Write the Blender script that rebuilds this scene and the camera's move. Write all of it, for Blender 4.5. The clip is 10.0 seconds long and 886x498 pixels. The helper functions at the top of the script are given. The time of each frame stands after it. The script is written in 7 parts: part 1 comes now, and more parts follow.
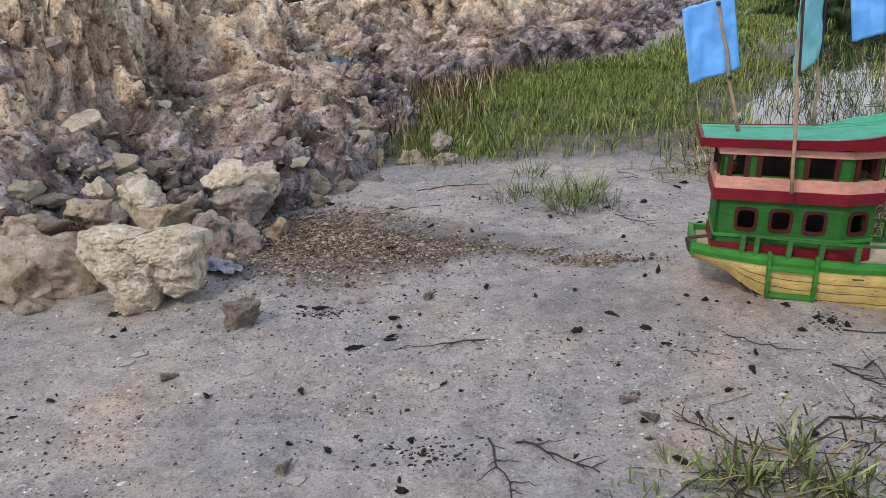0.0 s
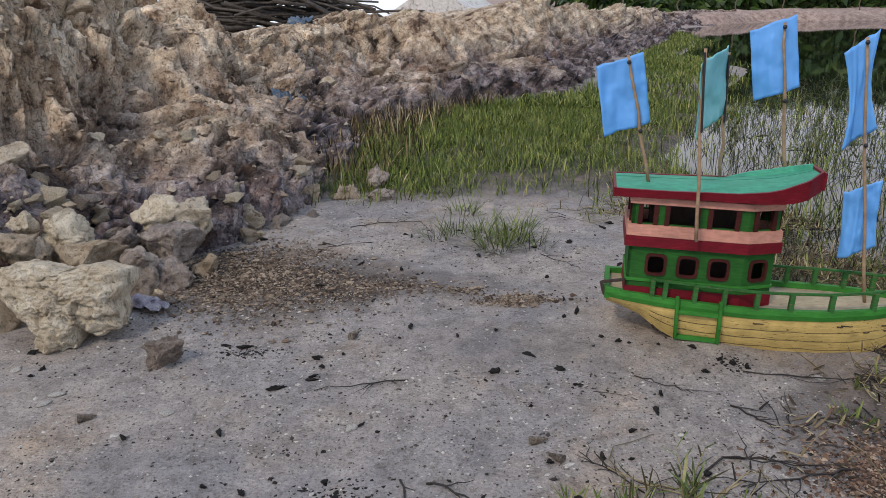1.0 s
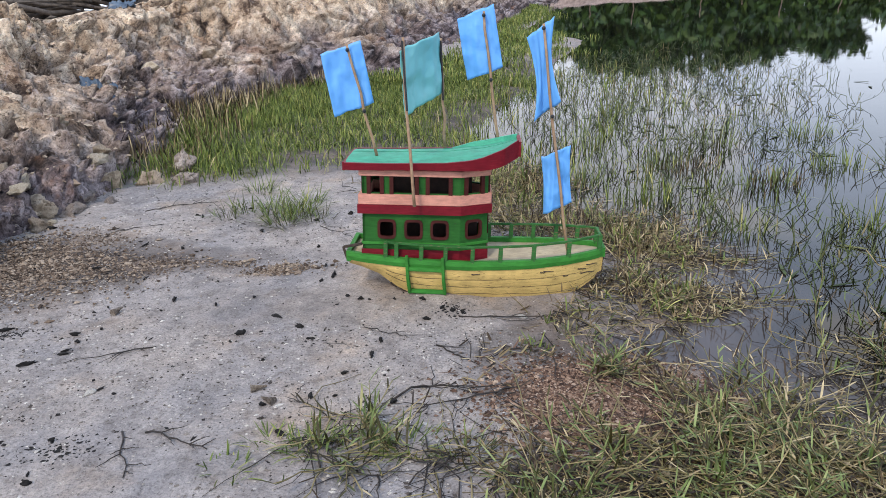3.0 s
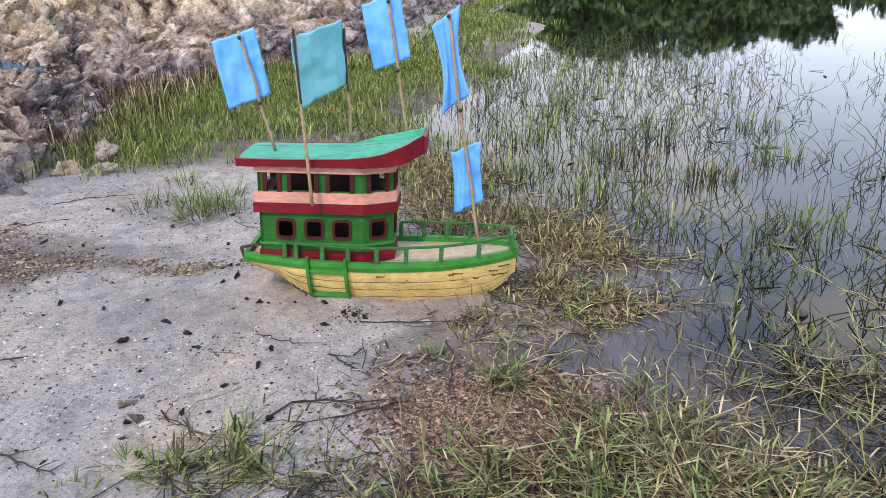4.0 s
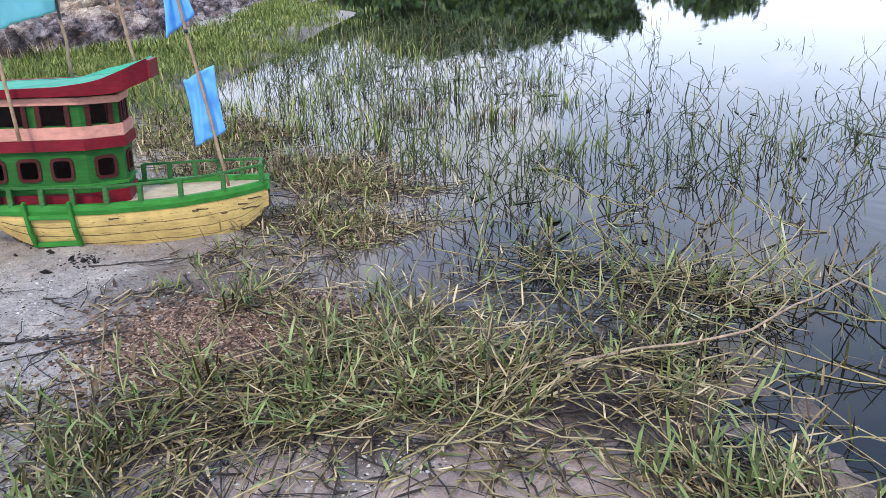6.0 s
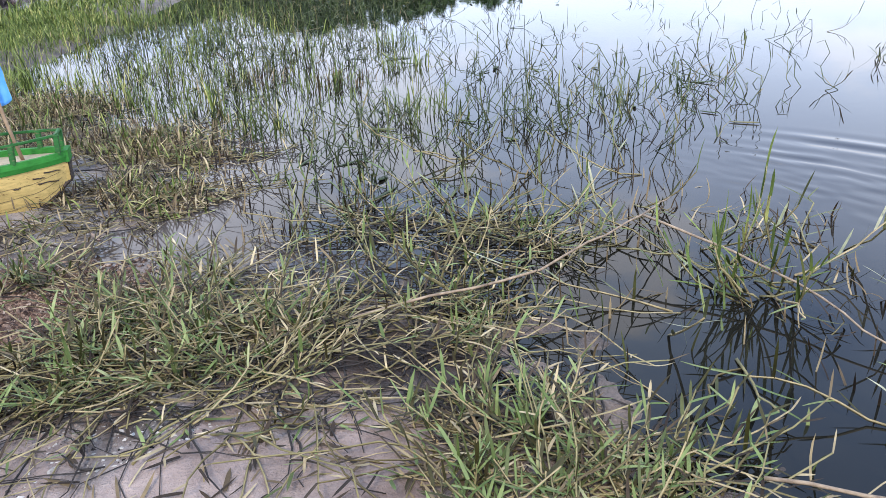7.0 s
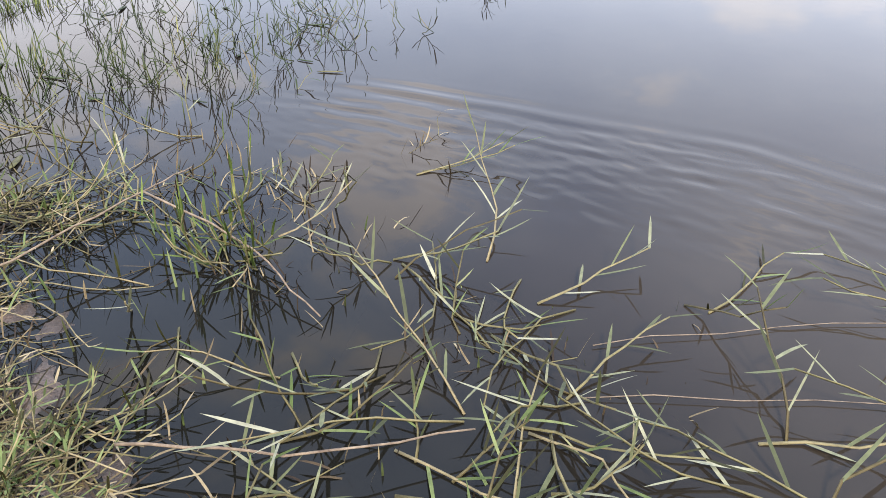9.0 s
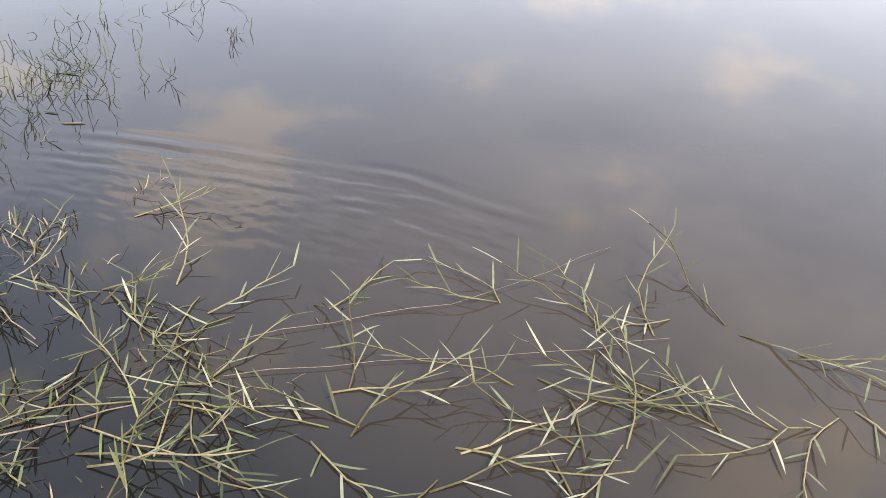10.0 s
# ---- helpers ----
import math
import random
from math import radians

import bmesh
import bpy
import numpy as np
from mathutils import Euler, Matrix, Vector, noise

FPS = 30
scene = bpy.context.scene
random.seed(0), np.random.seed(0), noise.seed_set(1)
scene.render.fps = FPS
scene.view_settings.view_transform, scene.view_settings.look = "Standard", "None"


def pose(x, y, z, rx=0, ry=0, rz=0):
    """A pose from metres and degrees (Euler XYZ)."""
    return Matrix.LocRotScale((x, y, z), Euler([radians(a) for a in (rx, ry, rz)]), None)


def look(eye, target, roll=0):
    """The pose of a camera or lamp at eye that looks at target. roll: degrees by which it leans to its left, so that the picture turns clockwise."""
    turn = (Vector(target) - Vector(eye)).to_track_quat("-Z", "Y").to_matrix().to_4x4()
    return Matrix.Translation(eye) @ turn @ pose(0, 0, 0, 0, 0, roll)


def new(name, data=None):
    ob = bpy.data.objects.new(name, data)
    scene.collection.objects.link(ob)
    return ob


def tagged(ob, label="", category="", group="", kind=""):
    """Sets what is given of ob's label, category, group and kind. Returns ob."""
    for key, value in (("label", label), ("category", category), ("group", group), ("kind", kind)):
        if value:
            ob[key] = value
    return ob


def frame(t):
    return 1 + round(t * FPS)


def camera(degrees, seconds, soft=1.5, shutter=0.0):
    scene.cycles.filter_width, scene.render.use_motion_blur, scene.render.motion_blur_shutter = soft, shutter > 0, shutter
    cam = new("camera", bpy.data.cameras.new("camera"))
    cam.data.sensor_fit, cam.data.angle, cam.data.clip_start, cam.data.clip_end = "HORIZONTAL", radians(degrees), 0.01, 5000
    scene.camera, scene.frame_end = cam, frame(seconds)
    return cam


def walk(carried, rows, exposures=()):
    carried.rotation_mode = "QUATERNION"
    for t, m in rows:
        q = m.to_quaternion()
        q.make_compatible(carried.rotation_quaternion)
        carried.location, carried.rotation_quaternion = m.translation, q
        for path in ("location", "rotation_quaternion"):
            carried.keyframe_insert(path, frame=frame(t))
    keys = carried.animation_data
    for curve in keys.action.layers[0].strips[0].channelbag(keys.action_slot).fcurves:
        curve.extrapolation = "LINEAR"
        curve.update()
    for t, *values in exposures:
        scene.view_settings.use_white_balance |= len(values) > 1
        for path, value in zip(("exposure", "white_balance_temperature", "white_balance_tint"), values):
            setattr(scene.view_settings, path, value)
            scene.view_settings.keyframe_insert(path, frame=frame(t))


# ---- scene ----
cam = camera(60.8, 10.0, soft=0.7)
PATH = [
    (0, (0.14, 0.023, 0.657), (-0.002, 1.893, -0.036), -3.1),
    (0.5, (0.18, 0.005, 0.684), (0.112, 1.892, 0.023), -2.1),
    (1, (0.193, -0.006, 0.7), (0.188, 1.892, 0.067), -1.0),
    (1.5, (0.234, -0.033, 0.703), (0.297, 1.867, 0.081), -0.8),
    (2, (0.293, -0.073, 0.701), (0.443, 1.822, 0.078), -1.1),
    (2.5, (0.366, -0.13, 0.708), (0.572, 1.749, 0.052), -0.9),
    (3, (0.508, -0.209, 0.738), (0.781, 1.644, 0.039), -1.7),
    (3.2, (0.559, -0.173, 0.762), (0.869, 1.662, 0.028), -1.9),
    (4.3, (0.73, -0.138, 0.721), (1.064, 1.69, -0.019), -0.7),
    (4.5, (0.766, -0.159, 0.711), (1.112, 1.67, -0.02), -0.5),
    (5, (0.825, -0.207, 0.703), (1.259, 1.604, -0.025), 0.6),
    (5.2, (0.837, -0.221, 0.695), (1.335, 1.575, -0.032), 1.3),
    (6.3, (0.946, -0.19, 0.522), (1.687, 1.507, -0.234), -2.9),
    (6.4, (0.988, -0.219, 0.524), (1.725, 1.472, -0.248), -3.5),
    (6.5, (0.972, -0.204, 0.518), (1.773, 1.455, -0.26), -2.6),
    (7, (1.03, -0.246, 0.501), (1.952, 1.335, -0.303), -2.4),
    (7.3, (1.051, -0.255, 0.49), (2.038, 1.282, -0.324), -2.3),
    (7.5, (1.075, -0.274, 0.49), (2.093, 1.233, -0.342), -2.5),
    (8, (1.145, -0.341, 0.486), (2.263, 1.083, -0.364), -2.2),
    (8.4, (1.206, -0.407, 0.475), (2.401, 0.922, -0.423), -1.6),
    (8.5, (1.217, -0.418, 0.487), (2.427, 0.881, -0.435), -0.6),
    (9, (1.328, -0.589, 0.642), (2.627, 0.537, -0.381), 1.2),
    (9.5, (1.296, -0.817, 0.886), (2.713, 0.12, -0.17), 4.3),
    (10, (1.21, -1.097, 0.957), (2.741, -0.321, -0.071), 4.0),
]
EXPOSURES = [(0, -0.10, 7500, 12), (0.5, -0.20, 7500, 12), (1.0, -0.47, 7500, 12), (2.4, -0.38, 7300, 12), (3.0, 0.14, 7200, 12), (4.5, 0.42, 7200, 14), (5.2, 0.36, 7000, 13), (6.5, 0.52, 6600, 12), (8.5, 0.55, 7000, 14), (10, 0.72, 7900, 15)]
walk(cam, [(t, look(eye, target, roll)) for t, eye, target, roll in PATH], EXPOSURES)

# ---- world and light ----
SUN_AZ, SUN_EL = radians(215), radians(46)
world = bpy.data.worlds.new("sky")
scene.world = world
world.use_nodes = True
wn, wl = world.node_tree.nodes, world.node_tree.links
wn.clear()
w_out, w_bg = wn.new("ShaderNodeOutputWorld"), wn.new("ShaderNodeBackground")
w_sky = wn.new("ShaderNodeTexSky")
w_sky.sky_type, w_sky.sun_disc = "NISHITA", False
w_sky.sun_elevation, w_sky.sun_rotation = SUN_EL, SUN_AZ
w_sky.air_density, w_sky.dust_density = 1.0, 2.0
w_co, w_map = wn.new("ShaderNodeTexCoord"), wn.new("ShaderNodeMapping")
w_map.inputs["Scale"].default_value = (1.0, 1.0, 2.2)
w_map.inputs["Location"].default_value = (3.1, 0.4, 0.0)
w_noise, w_ramp, w_mix = wn.new("ShaderNodeTexNoise"), wn.new("ShaderNodeValToRGB"), wn.new("ShaderNodeMixRGB")
w_noise.inputs["Scale"].default_value, w_noise.inputs["Detail"].default_value, w_noise.inputs["Roughness"].default_value = 2.1, 7.0, 0.55
w_ramp.color_ramp.elements[0].position, w_ramp.color_ramp.elements[0].color = 0.36, (5.4, 8.3, 14.5, 1)
w_ramp.color_ramp.elements[1].position, w_ramp.color_ramp.elements[1].color = 0.55, (8.6, 11.6, 17.4, 1)
w_ramp.color_ramp.elements.new(0.605).color = (15.6, 16.4, 18.6, 1)
w_mix.inputs[0].default_value = 0.86
wl.new(w_co.outputs["Generated"], w_map.inputs["Vector"])
wl.new(w_map.outputs[0], w_noise.inputs["Vector"])
# two banks of cloud that the pond mirrors
w_cover = w_noise.outputs["Fac"]
for way, edge, gain in (((0.956, 0.100, 0.276), 0.975, 0.028), ((0.324, 0.803, 0.50), 0.84, 0.13)):
    w_dot, w_near, w_add = wn.new("ShaderNodeVectorMath"), wn.new("ShaderNodeMapRange"), wn.new("ShaderNodeMath")
    w_dot.operation, w_add.operation = "DOT_PRODUCT", "ADD"
    w_dot.inputs[1].default_value = way
    w_near.inputs["From Min"].default_value, w_near.inputs["From Max"].default_value, w_near.inputs["To Max"].default_value = edge, 1.0, gain
    wl.new(w_co.outputs["Generated"], w_dot.inputs[0])
    wl.new(w_dot.outputs["Value"], w_near.inputs["Value"])
    wl.new(w_near.outputs[0], w_add.inputs[0])
    wl.new(w_cover, w_add.inputs[1])
    w_cover = w_add.outputs[0]
wl.new(w_cover, w_ramp.inputs[0])
wl.new(w_sky.outputs[0], w_mix.inputs[1])
w_sep, w_haze, w_hmix = wn.new("ShaderNodeSeparateXYZ"), wn.new("ShaderNodeMapRange"), wn.new("ShaderNodeMixRGB")
w_haze.inputs["From Min"].default_value, w_haze.inputs["From Max"].default_value = 0.03, 0.45
w_haze.inputs["To Min"].default_value, w_haze.inputs["To Max"].default_value = 0.9, 0.0
wl.new(w_co.outputs["Generated"], w_sep.inputs[0])
wl.new(w_sep.outputs["Z"], w_haze.inputs["Value"])
wl.new(w_haze.outputs[0], w_hmix.inputs[0])
wl.new(w_ramp.outputs[0], w_hmix.inputs[1])
w_hmix.inputs[2].default_value = (15.2, 17.4, 21.2, 1)
wl.new(w_hmix.outputs[0], w_mix.inputs[2])
wl.new(w_mix.outputs[0], w_bg.inputs["Color"])
w_bg.inputs["Strength"].default_value = 0.10
wl.new(w_bg.outputs[0], w_out.inputs[0])

sun_data = bpy.data.lights.new("sun", "SUN")
sun_data.energy, sun_data.angle, sun_data.color = 2.0, radians(9), (1.0, 0.95, 0.88)
sun = new("sun", sun_data)
sun.matrix_world = look((math.sin(SUN_AZ) * 20, math.cos(SUN_AZ) * 20, math.tan(SUN_EL) * 20), (0, 0, 0))


# ---- materials ----
def material(name, rough=0.8, metal=0.0, spec=0.5):
    m = bpy.data.materials.new(name)
    m.use_nodes = True
    n = m.node_tree.nodes
    b = n["Principled BSDF"]
    b.inputs["Roughness"].default_value = rough
    b.inputs["Metallic"].default_value = metal
    b.inputs["Specular IOR Level"].default_value = spec
    return m, n, m.node_tree.links, b


def ramp(n, stops):
    r = n.new("ShaderNodeValToRGB")
    e = r.color_ramp.elements
    while len(e) < len(stops):
        e.new(0.5)
    for el, (p, c) in zip(e, stops):
        el.position, el.color = p, (*c, 1)
    return r


def noise_tex(n, l, co, scale, detail=5.0, rough=0.6, curl=0.0):
    t = n.new("ShaderNodeTexNoise")
    t.inputs["Distortion"].default_value = curl
    t.inputs["Scale"].default_value, t.inputs["Detail"].default_value, t.inputs["Roughness"].default_value = scale, detail, rough
    l.new(co, t.inputs["Vector"])
    return t


def mixed(n, l, fac, a, b, mode="MIX"):
    m = n.new("ShaderNodeMixRGB")
    m.blend_type = mode
    for i, v in enumerate((fac, a, b)):
        if isinstance(v, (int, float)):
            m.inputs[i].default_value = v
        elif isinstance(v, tuple):
            m.inputs[i].default_value = (*v, 1)
        else:
            l.new(v, m.inputs[i])
    return m.outputs[0]


def bumped(n, l, b, height, strength=0.5, distance=0.003):
    k = n.new("ShaderNodeBump")
    k.inputs["Strength"].default_value, k.inputs["Distance"].default_value = strength, distance
    l.new(height, k.inputs["Height"])
    l.new(k.outputs[0], b.inputs["Normal"])


def object_co(n):
    return n.new("ShaderNodeTexCoord").outputs["Object"]


def world_co(n):
    return n.new("ShaderNodeNewGeometry").outputs["Position"]


def sand_material():
    m, n, l, b = material("grey_sand", 0.88)
    co = world_co(n)
    big, mid, fine = noise_tex(n, l, co, 2.3, 4), noise_tex(n, l, co, 14, 6, 0.65), noise_tex(n, l, co, 210, 4, 0.7)
    c1 = ramp(n, [(0.3, (0.225, 0.205, 0.195)), (0.5, (0.32, 0.295, 0.28)), (0.7, (0.41, 0.375, 0.35))])
    l.new(mid.outputs["Fac"], c1.inputs[0])
    c2 = ramp(n, [(0.38, (0.78, 0.79, 0.82)), (0.62, (1.08, 1.02, 0.95))])
    l.new(big.outputs["Fac"], c2.inputs[0])
    c3 = ramp(n, [(0.36, (0.22, 0.20, 0.19)), (0.45, (0.92, 0.92, 0.92)), (0.55, (1.05, 1.05, 1.05)), (0.66, (1.5, 1.47, 1.43))])
    l.new(fine.outputs["Fac"], c3.inputs[0])
    c = mixed(n, l, 1.0, c1.outputs[0], c2.outputs[0], "MULTIPLY")
    c = mixed(n, l, 0.6, c, c3.outputs[0], "MULTIPLY")
    streak = noise_tex(n, l, co, 46, 5, 0.72, 0.6)
    c4 = ramp(n, [(0.34, (0.62, 0.59, 0.57)), (0.47, (0.98, 0.98, 0.98)), (0.64, (1.2, 1.18, 1.16))])
    l.new(streak.outputs["Fac"], c4.inputs[0])
    c = mixed(n, l, 0.8, c, c4.outputs[0], "MULTIPLY")
    tanned = noise_tex(n, l, co, 3.4, 5, 0.65)
    c5 = ramp(n, [(0.52, (0, 0, 0)), (0.68, (0.75, 0.75, 0.75))])
    l.new(tanned.outputs["Fac"], c5.inputs[0])
    c = mixed(n, l, c5.outputs[0], c, mixed(n, l, 1.0, c, (1.12, 0.94, 0.74), "MULTIPLY"))
    mud = n.new("ShaderNodeAttribute")
    mud.attribute_name = "mud"
    mr = noise_tex(n, l, co, 9, 6, 0.7)
    # brown mud, its tones deepened to hold the shade between grass blades
    mc = ramp(n, [(0.34, (0.014, 0.009, 0.007)), (0.52, (0.055, 0.036, 0.026)), (0.72, (0.24, 0.17, 0.13))])
    l.new(mr.outputs["Fac"], mc.inputs[0])
    c = mixed(n, l, mud.outputs["Fac"], c, mc.outputs[0])
    far = n.new("ShaderNodeAttribute")
    far.attribute_name = "clay"
    cc = ramp(n, [(0.34, (0.19, 0.125, 0.10)), (0.66, (0.48, 0.355, 0.295))])
    l.new(mr.outputs["Fac"], cc.inputs[0])
    c = mixed(n, l, far.outputs["Fac"], c, cc.outputs[0])
    wet = n.new("ShaderNodeAttribute")
    wet.attribute_name = "wet"
    rr = ramp(n, [(0.0, (0.88, 0.88, 0.88)), (1.0, (0.55, 0.55, 0.55))])
    l.new(wet.outputs["Fac"], rr.inputs[0])
    l.new(rr.outputs[0], b.inputs["Roughness"])
    c = mixed(n, l, wet.outputs["Fac"], c, mixed(n, l, 1.0, c, (0.62, 0.55, 0.50), "MULTIPLY"))
    l.new(c, b.inputs["Base Color"])
    h = mixed(n, l, 0.5, mid.outputs["Fac"], fine.outputs["Fac"])
    bumped(n, l, b, h, 1.0, 0.009)
    return m


def clay_material(name, stops_top, stops_low, low_z, high_z, scale=7.0):
    m, n, l, b = material(name, 0.93)
    co = world_co(n)
    big, mid, fine = noise_tex(n, l, co, scale * 0.35, 5), noise_tex(n, l, co, scale, 7, 0.72, 0.5), noise_tex(n, l, co, scale * 9, 5, 0.7, 1.4)
    top, low = ramp(n, stops_top), ramp(n, stops_low)
    l.new(mid.outputs["Fac"], top.inputs[0])
    l.new(mid.outputs["Fac"], low.inputs[0])
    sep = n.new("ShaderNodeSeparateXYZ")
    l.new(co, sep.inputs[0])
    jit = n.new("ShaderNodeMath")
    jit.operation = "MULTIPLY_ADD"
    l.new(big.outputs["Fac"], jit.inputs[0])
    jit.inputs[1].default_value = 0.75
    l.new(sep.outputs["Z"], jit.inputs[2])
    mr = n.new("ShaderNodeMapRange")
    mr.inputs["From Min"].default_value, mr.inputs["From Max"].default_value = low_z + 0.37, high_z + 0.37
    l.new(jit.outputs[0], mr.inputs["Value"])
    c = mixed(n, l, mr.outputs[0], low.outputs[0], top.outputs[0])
    mp = n.new("ShaderNodeMapping")
    mp.inputs["Scale"].default_value = (1.0, 1.0, 0.35)
    l.new(co, mp.inputs["Vector"])
    salt = noise_tex(n, l, mp.outputs[0], scale * 2.6, 6, 0.75, 1.0)
    sr = ramp(n, [(0.58, (0, 0, 0)), (0.68, (0.55, 0.55, 0.55))])
    l.new(salt.outputs["Fac"], sr.inputs[0])
    c = mixed(n, l, sr.outputs[0], c, (0.54, 0.49, 0.49))
    rust = noise_tex(n, l, co, scale * 0.9, 5, 0.6)
    rr = ramp(n, [(0.58, (0, 0, 0)), (0.70, (0.55, 0.55, 0.55))])
    l.new(rust.outputs["Fac"], rr.inputs[0])
    c = mixed(n, l, rr.outputs[0], c, (0.24, 0.12, 0.065))
    # lows of grain, wash and rill coloured dark, painting shade into small crevices
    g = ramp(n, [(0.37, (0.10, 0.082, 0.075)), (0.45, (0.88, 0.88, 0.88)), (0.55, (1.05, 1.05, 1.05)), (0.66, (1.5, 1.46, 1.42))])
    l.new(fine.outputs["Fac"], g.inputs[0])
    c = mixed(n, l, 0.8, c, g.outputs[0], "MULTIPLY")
    run = n.new("ShaderNodeAttribute")
    run.attribute_name = "flow"
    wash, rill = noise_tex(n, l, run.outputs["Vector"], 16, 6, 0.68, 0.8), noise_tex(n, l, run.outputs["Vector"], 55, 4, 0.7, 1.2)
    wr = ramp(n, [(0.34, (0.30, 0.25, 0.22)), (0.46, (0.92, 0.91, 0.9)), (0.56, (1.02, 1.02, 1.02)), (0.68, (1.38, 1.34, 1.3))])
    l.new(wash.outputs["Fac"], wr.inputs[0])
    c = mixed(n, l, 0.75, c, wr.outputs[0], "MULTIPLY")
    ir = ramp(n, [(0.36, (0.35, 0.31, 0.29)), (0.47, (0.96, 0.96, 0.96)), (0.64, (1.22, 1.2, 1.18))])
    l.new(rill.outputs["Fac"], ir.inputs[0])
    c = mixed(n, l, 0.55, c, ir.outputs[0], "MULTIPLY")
    l.new(c, b.inputs["Base Color"])
    h = mixed(n, l, 0.5, mixed(n, l, 0.35, mid.outputs["Fac"], fine.outputs["Fac"]), mixed(n, l, 0.4, wash.outputs["Fac"], rill.outputs["Fac"]))
    bumped(n, l, b, h, 1.0, 0.034)
    return m


def stone_material(name, a, b_, c_, scale=22.0):
    m, n, l, b = material(name, 0.92)
    co = object_co(n)
    mid, fine = noise_tex(n, l, co, scale, 6, 0.68, 0.4), noise_tex(n, l, co, scale * 7, 5, 0.72, 1.0)
    r = ramp(n, [(0.33, a), (0.46, b_), (0.66, c_)])
    l.new(mid.outputs["Fac"], r.inputs[0])
    # pits of the fine grain get a dark colour in place of their shade
    g = ramp(n, [(0.36, (0.18, 0.15, 0.13)), (0.44, (0.9, 0.9, 0.89)), (0.55, (1.03, 1.03, 1.03)), (0.66, (1.25, 1.24, 1.22))])
    l.new(fine.outputs["Fac"], g.inputs[0])
    c = mixed(n, l, 0.8, r.outputs[0], g.outputs[0], "MULTIPLY")
    inf = n.new("ShaderNodeObjectInfo")
    v = ramp(n, [(0.0, (0.8, 0.79, 0.8)), (1.0, (1.12, 1.1, 1.05))])
    l.new(inf.outputs["Random"], v.inputs[0])
    c = mixed(n, l, 1.0, c, v.outputs[0], "MULTIPLY")
    l.new(c, b.inputs["Base Color"])
    bumped(n, l, b, mixed(n, l, 0.4, mid.outputs["Fac"], fine.outputs["Fac"]), 1.0, 0.014)
    return m


def island_material(name, stops, rough=0.7, grain=60.0, spec=0.3, patch=9.0, mix=0.0):
    """Colour by piece, with a fine grain over it."""
    m, n, l, b = material(name, rough, 0.0, spec)
    geo = n.new("ShaderNodeNewGeometry")
    r = ramp(n, stops)
    clump = noise_tex(n, l, geo.outputs["Position"], patch, 3)
    part_a, part_b = n.new("ShaderNodeMath"), n.new("ShaderNodeMath")
    part_a.operation = part_b.operation = "MULTIPLY_ADD"
    l.new(clump.outputs["Fac"], part_a.inputs[0])
    part_a.inputs[1].default_value, part_a.inputs[2].default_value = 1.6 * mix, -0.8 * mix + 0.5 * mix
    l.new(geo.outputs["Random Per Island"], part_b.inputs[0])
    part_b.inputs[1].default_value = 1.0 - mix
    l.new(part_a.outputs[0], part_b.inputs[2])
    l.new(part_b.outputs[0], r.inputs[0])
    t = noise_tex(n, l, geo.outputs["Position"], grain, 3)
    g = ramp(n, [(0.3, (0.7, 0.7, 0.68)), (0.7, (1.2, 1.18, 1.1))])
    l.new(t.outputs["Fac"], g.inputs[0])
    c = mixed(n, l, 1.0, r.outputs[0], g.outputs[0], "MULTIPLY")
    l.new(c, b.inputs["Base Color"])
    return m


def paint_material(name, paint, wood, wear=0.62, rough=0.55, scale=30.0):
    """Hand-brushed paint on wood, rubbed through in places."""
    m, n, l, b = material(name, rough + 0.1, 0.0, 0.2)
    co = object_co(n)
    mp = n.new("ShaderNodeMapping")
    mp.inputs["Scale"].default_value = (0.25, 1.0, 1.6)
    l.new(co, mp.inputs["Vector"])
    grain, blot, fine = noise_tex(n, l, mp.outputs[0], scale * 5, 5, 0.65), noise_tex(n, l, co, scale, 5, 0.6), noise_tex(n, l, mp.outputs[0], scale * 7, 4, 0.7)
    v = ramp(n, [(0.3, tuple(0.78 * k for k in paint)), (0.55, paint), (0.75, tuple(min(1, 1.12 * k + 0.005) for k in paint))])
    l.new(grain.outputs["Fac"], v.inputs[0])
    v2 = ramp(n, [(0.3, (0.75, 0.75, 0.75)), (0.7, (1.12, 1.12, 1.12))])
    l.new(blot.outputs["Fac"], v2.inputs[0])
    c = mixed(n, l, 1.0, v.outputs[0], v2.outputs[0], "MULTIPLY")
    w = ramp(n, [(wear, (0, 0, 0)), (wear + 0.05, (1, 1, 1))])
    l.new(fine.outputs["Fac"], w.inputs[0])
    c = mixed(n, l, w.outputs[0], c, wood)
    l.new(c, b.inputs["Base Color"])
    bumped(n, l, b, mixed(n, l, 0.5, grain.outputs["Fac"], fine.outputs["Fac"]), 0.7, 0.0012)
    return m


def wood_material(name, a, b_, scale=120.0, rough=0.75):
    m, n, l, b = material(name, rough)
    co = object_co(n)
    g = noise_tex(n, l, co, scale, 5, 0.65)
    r = ramp(n, [(0.3, a), (0.7, b_)])
    l.new(g.outputs["Fac"], r.inputs[0])
    l.new(r.outputs[0], b.inputs["Base Color"])
    bumped(n, l, b, g.outputs["Fac"], 0.5, 0.001)
    return m


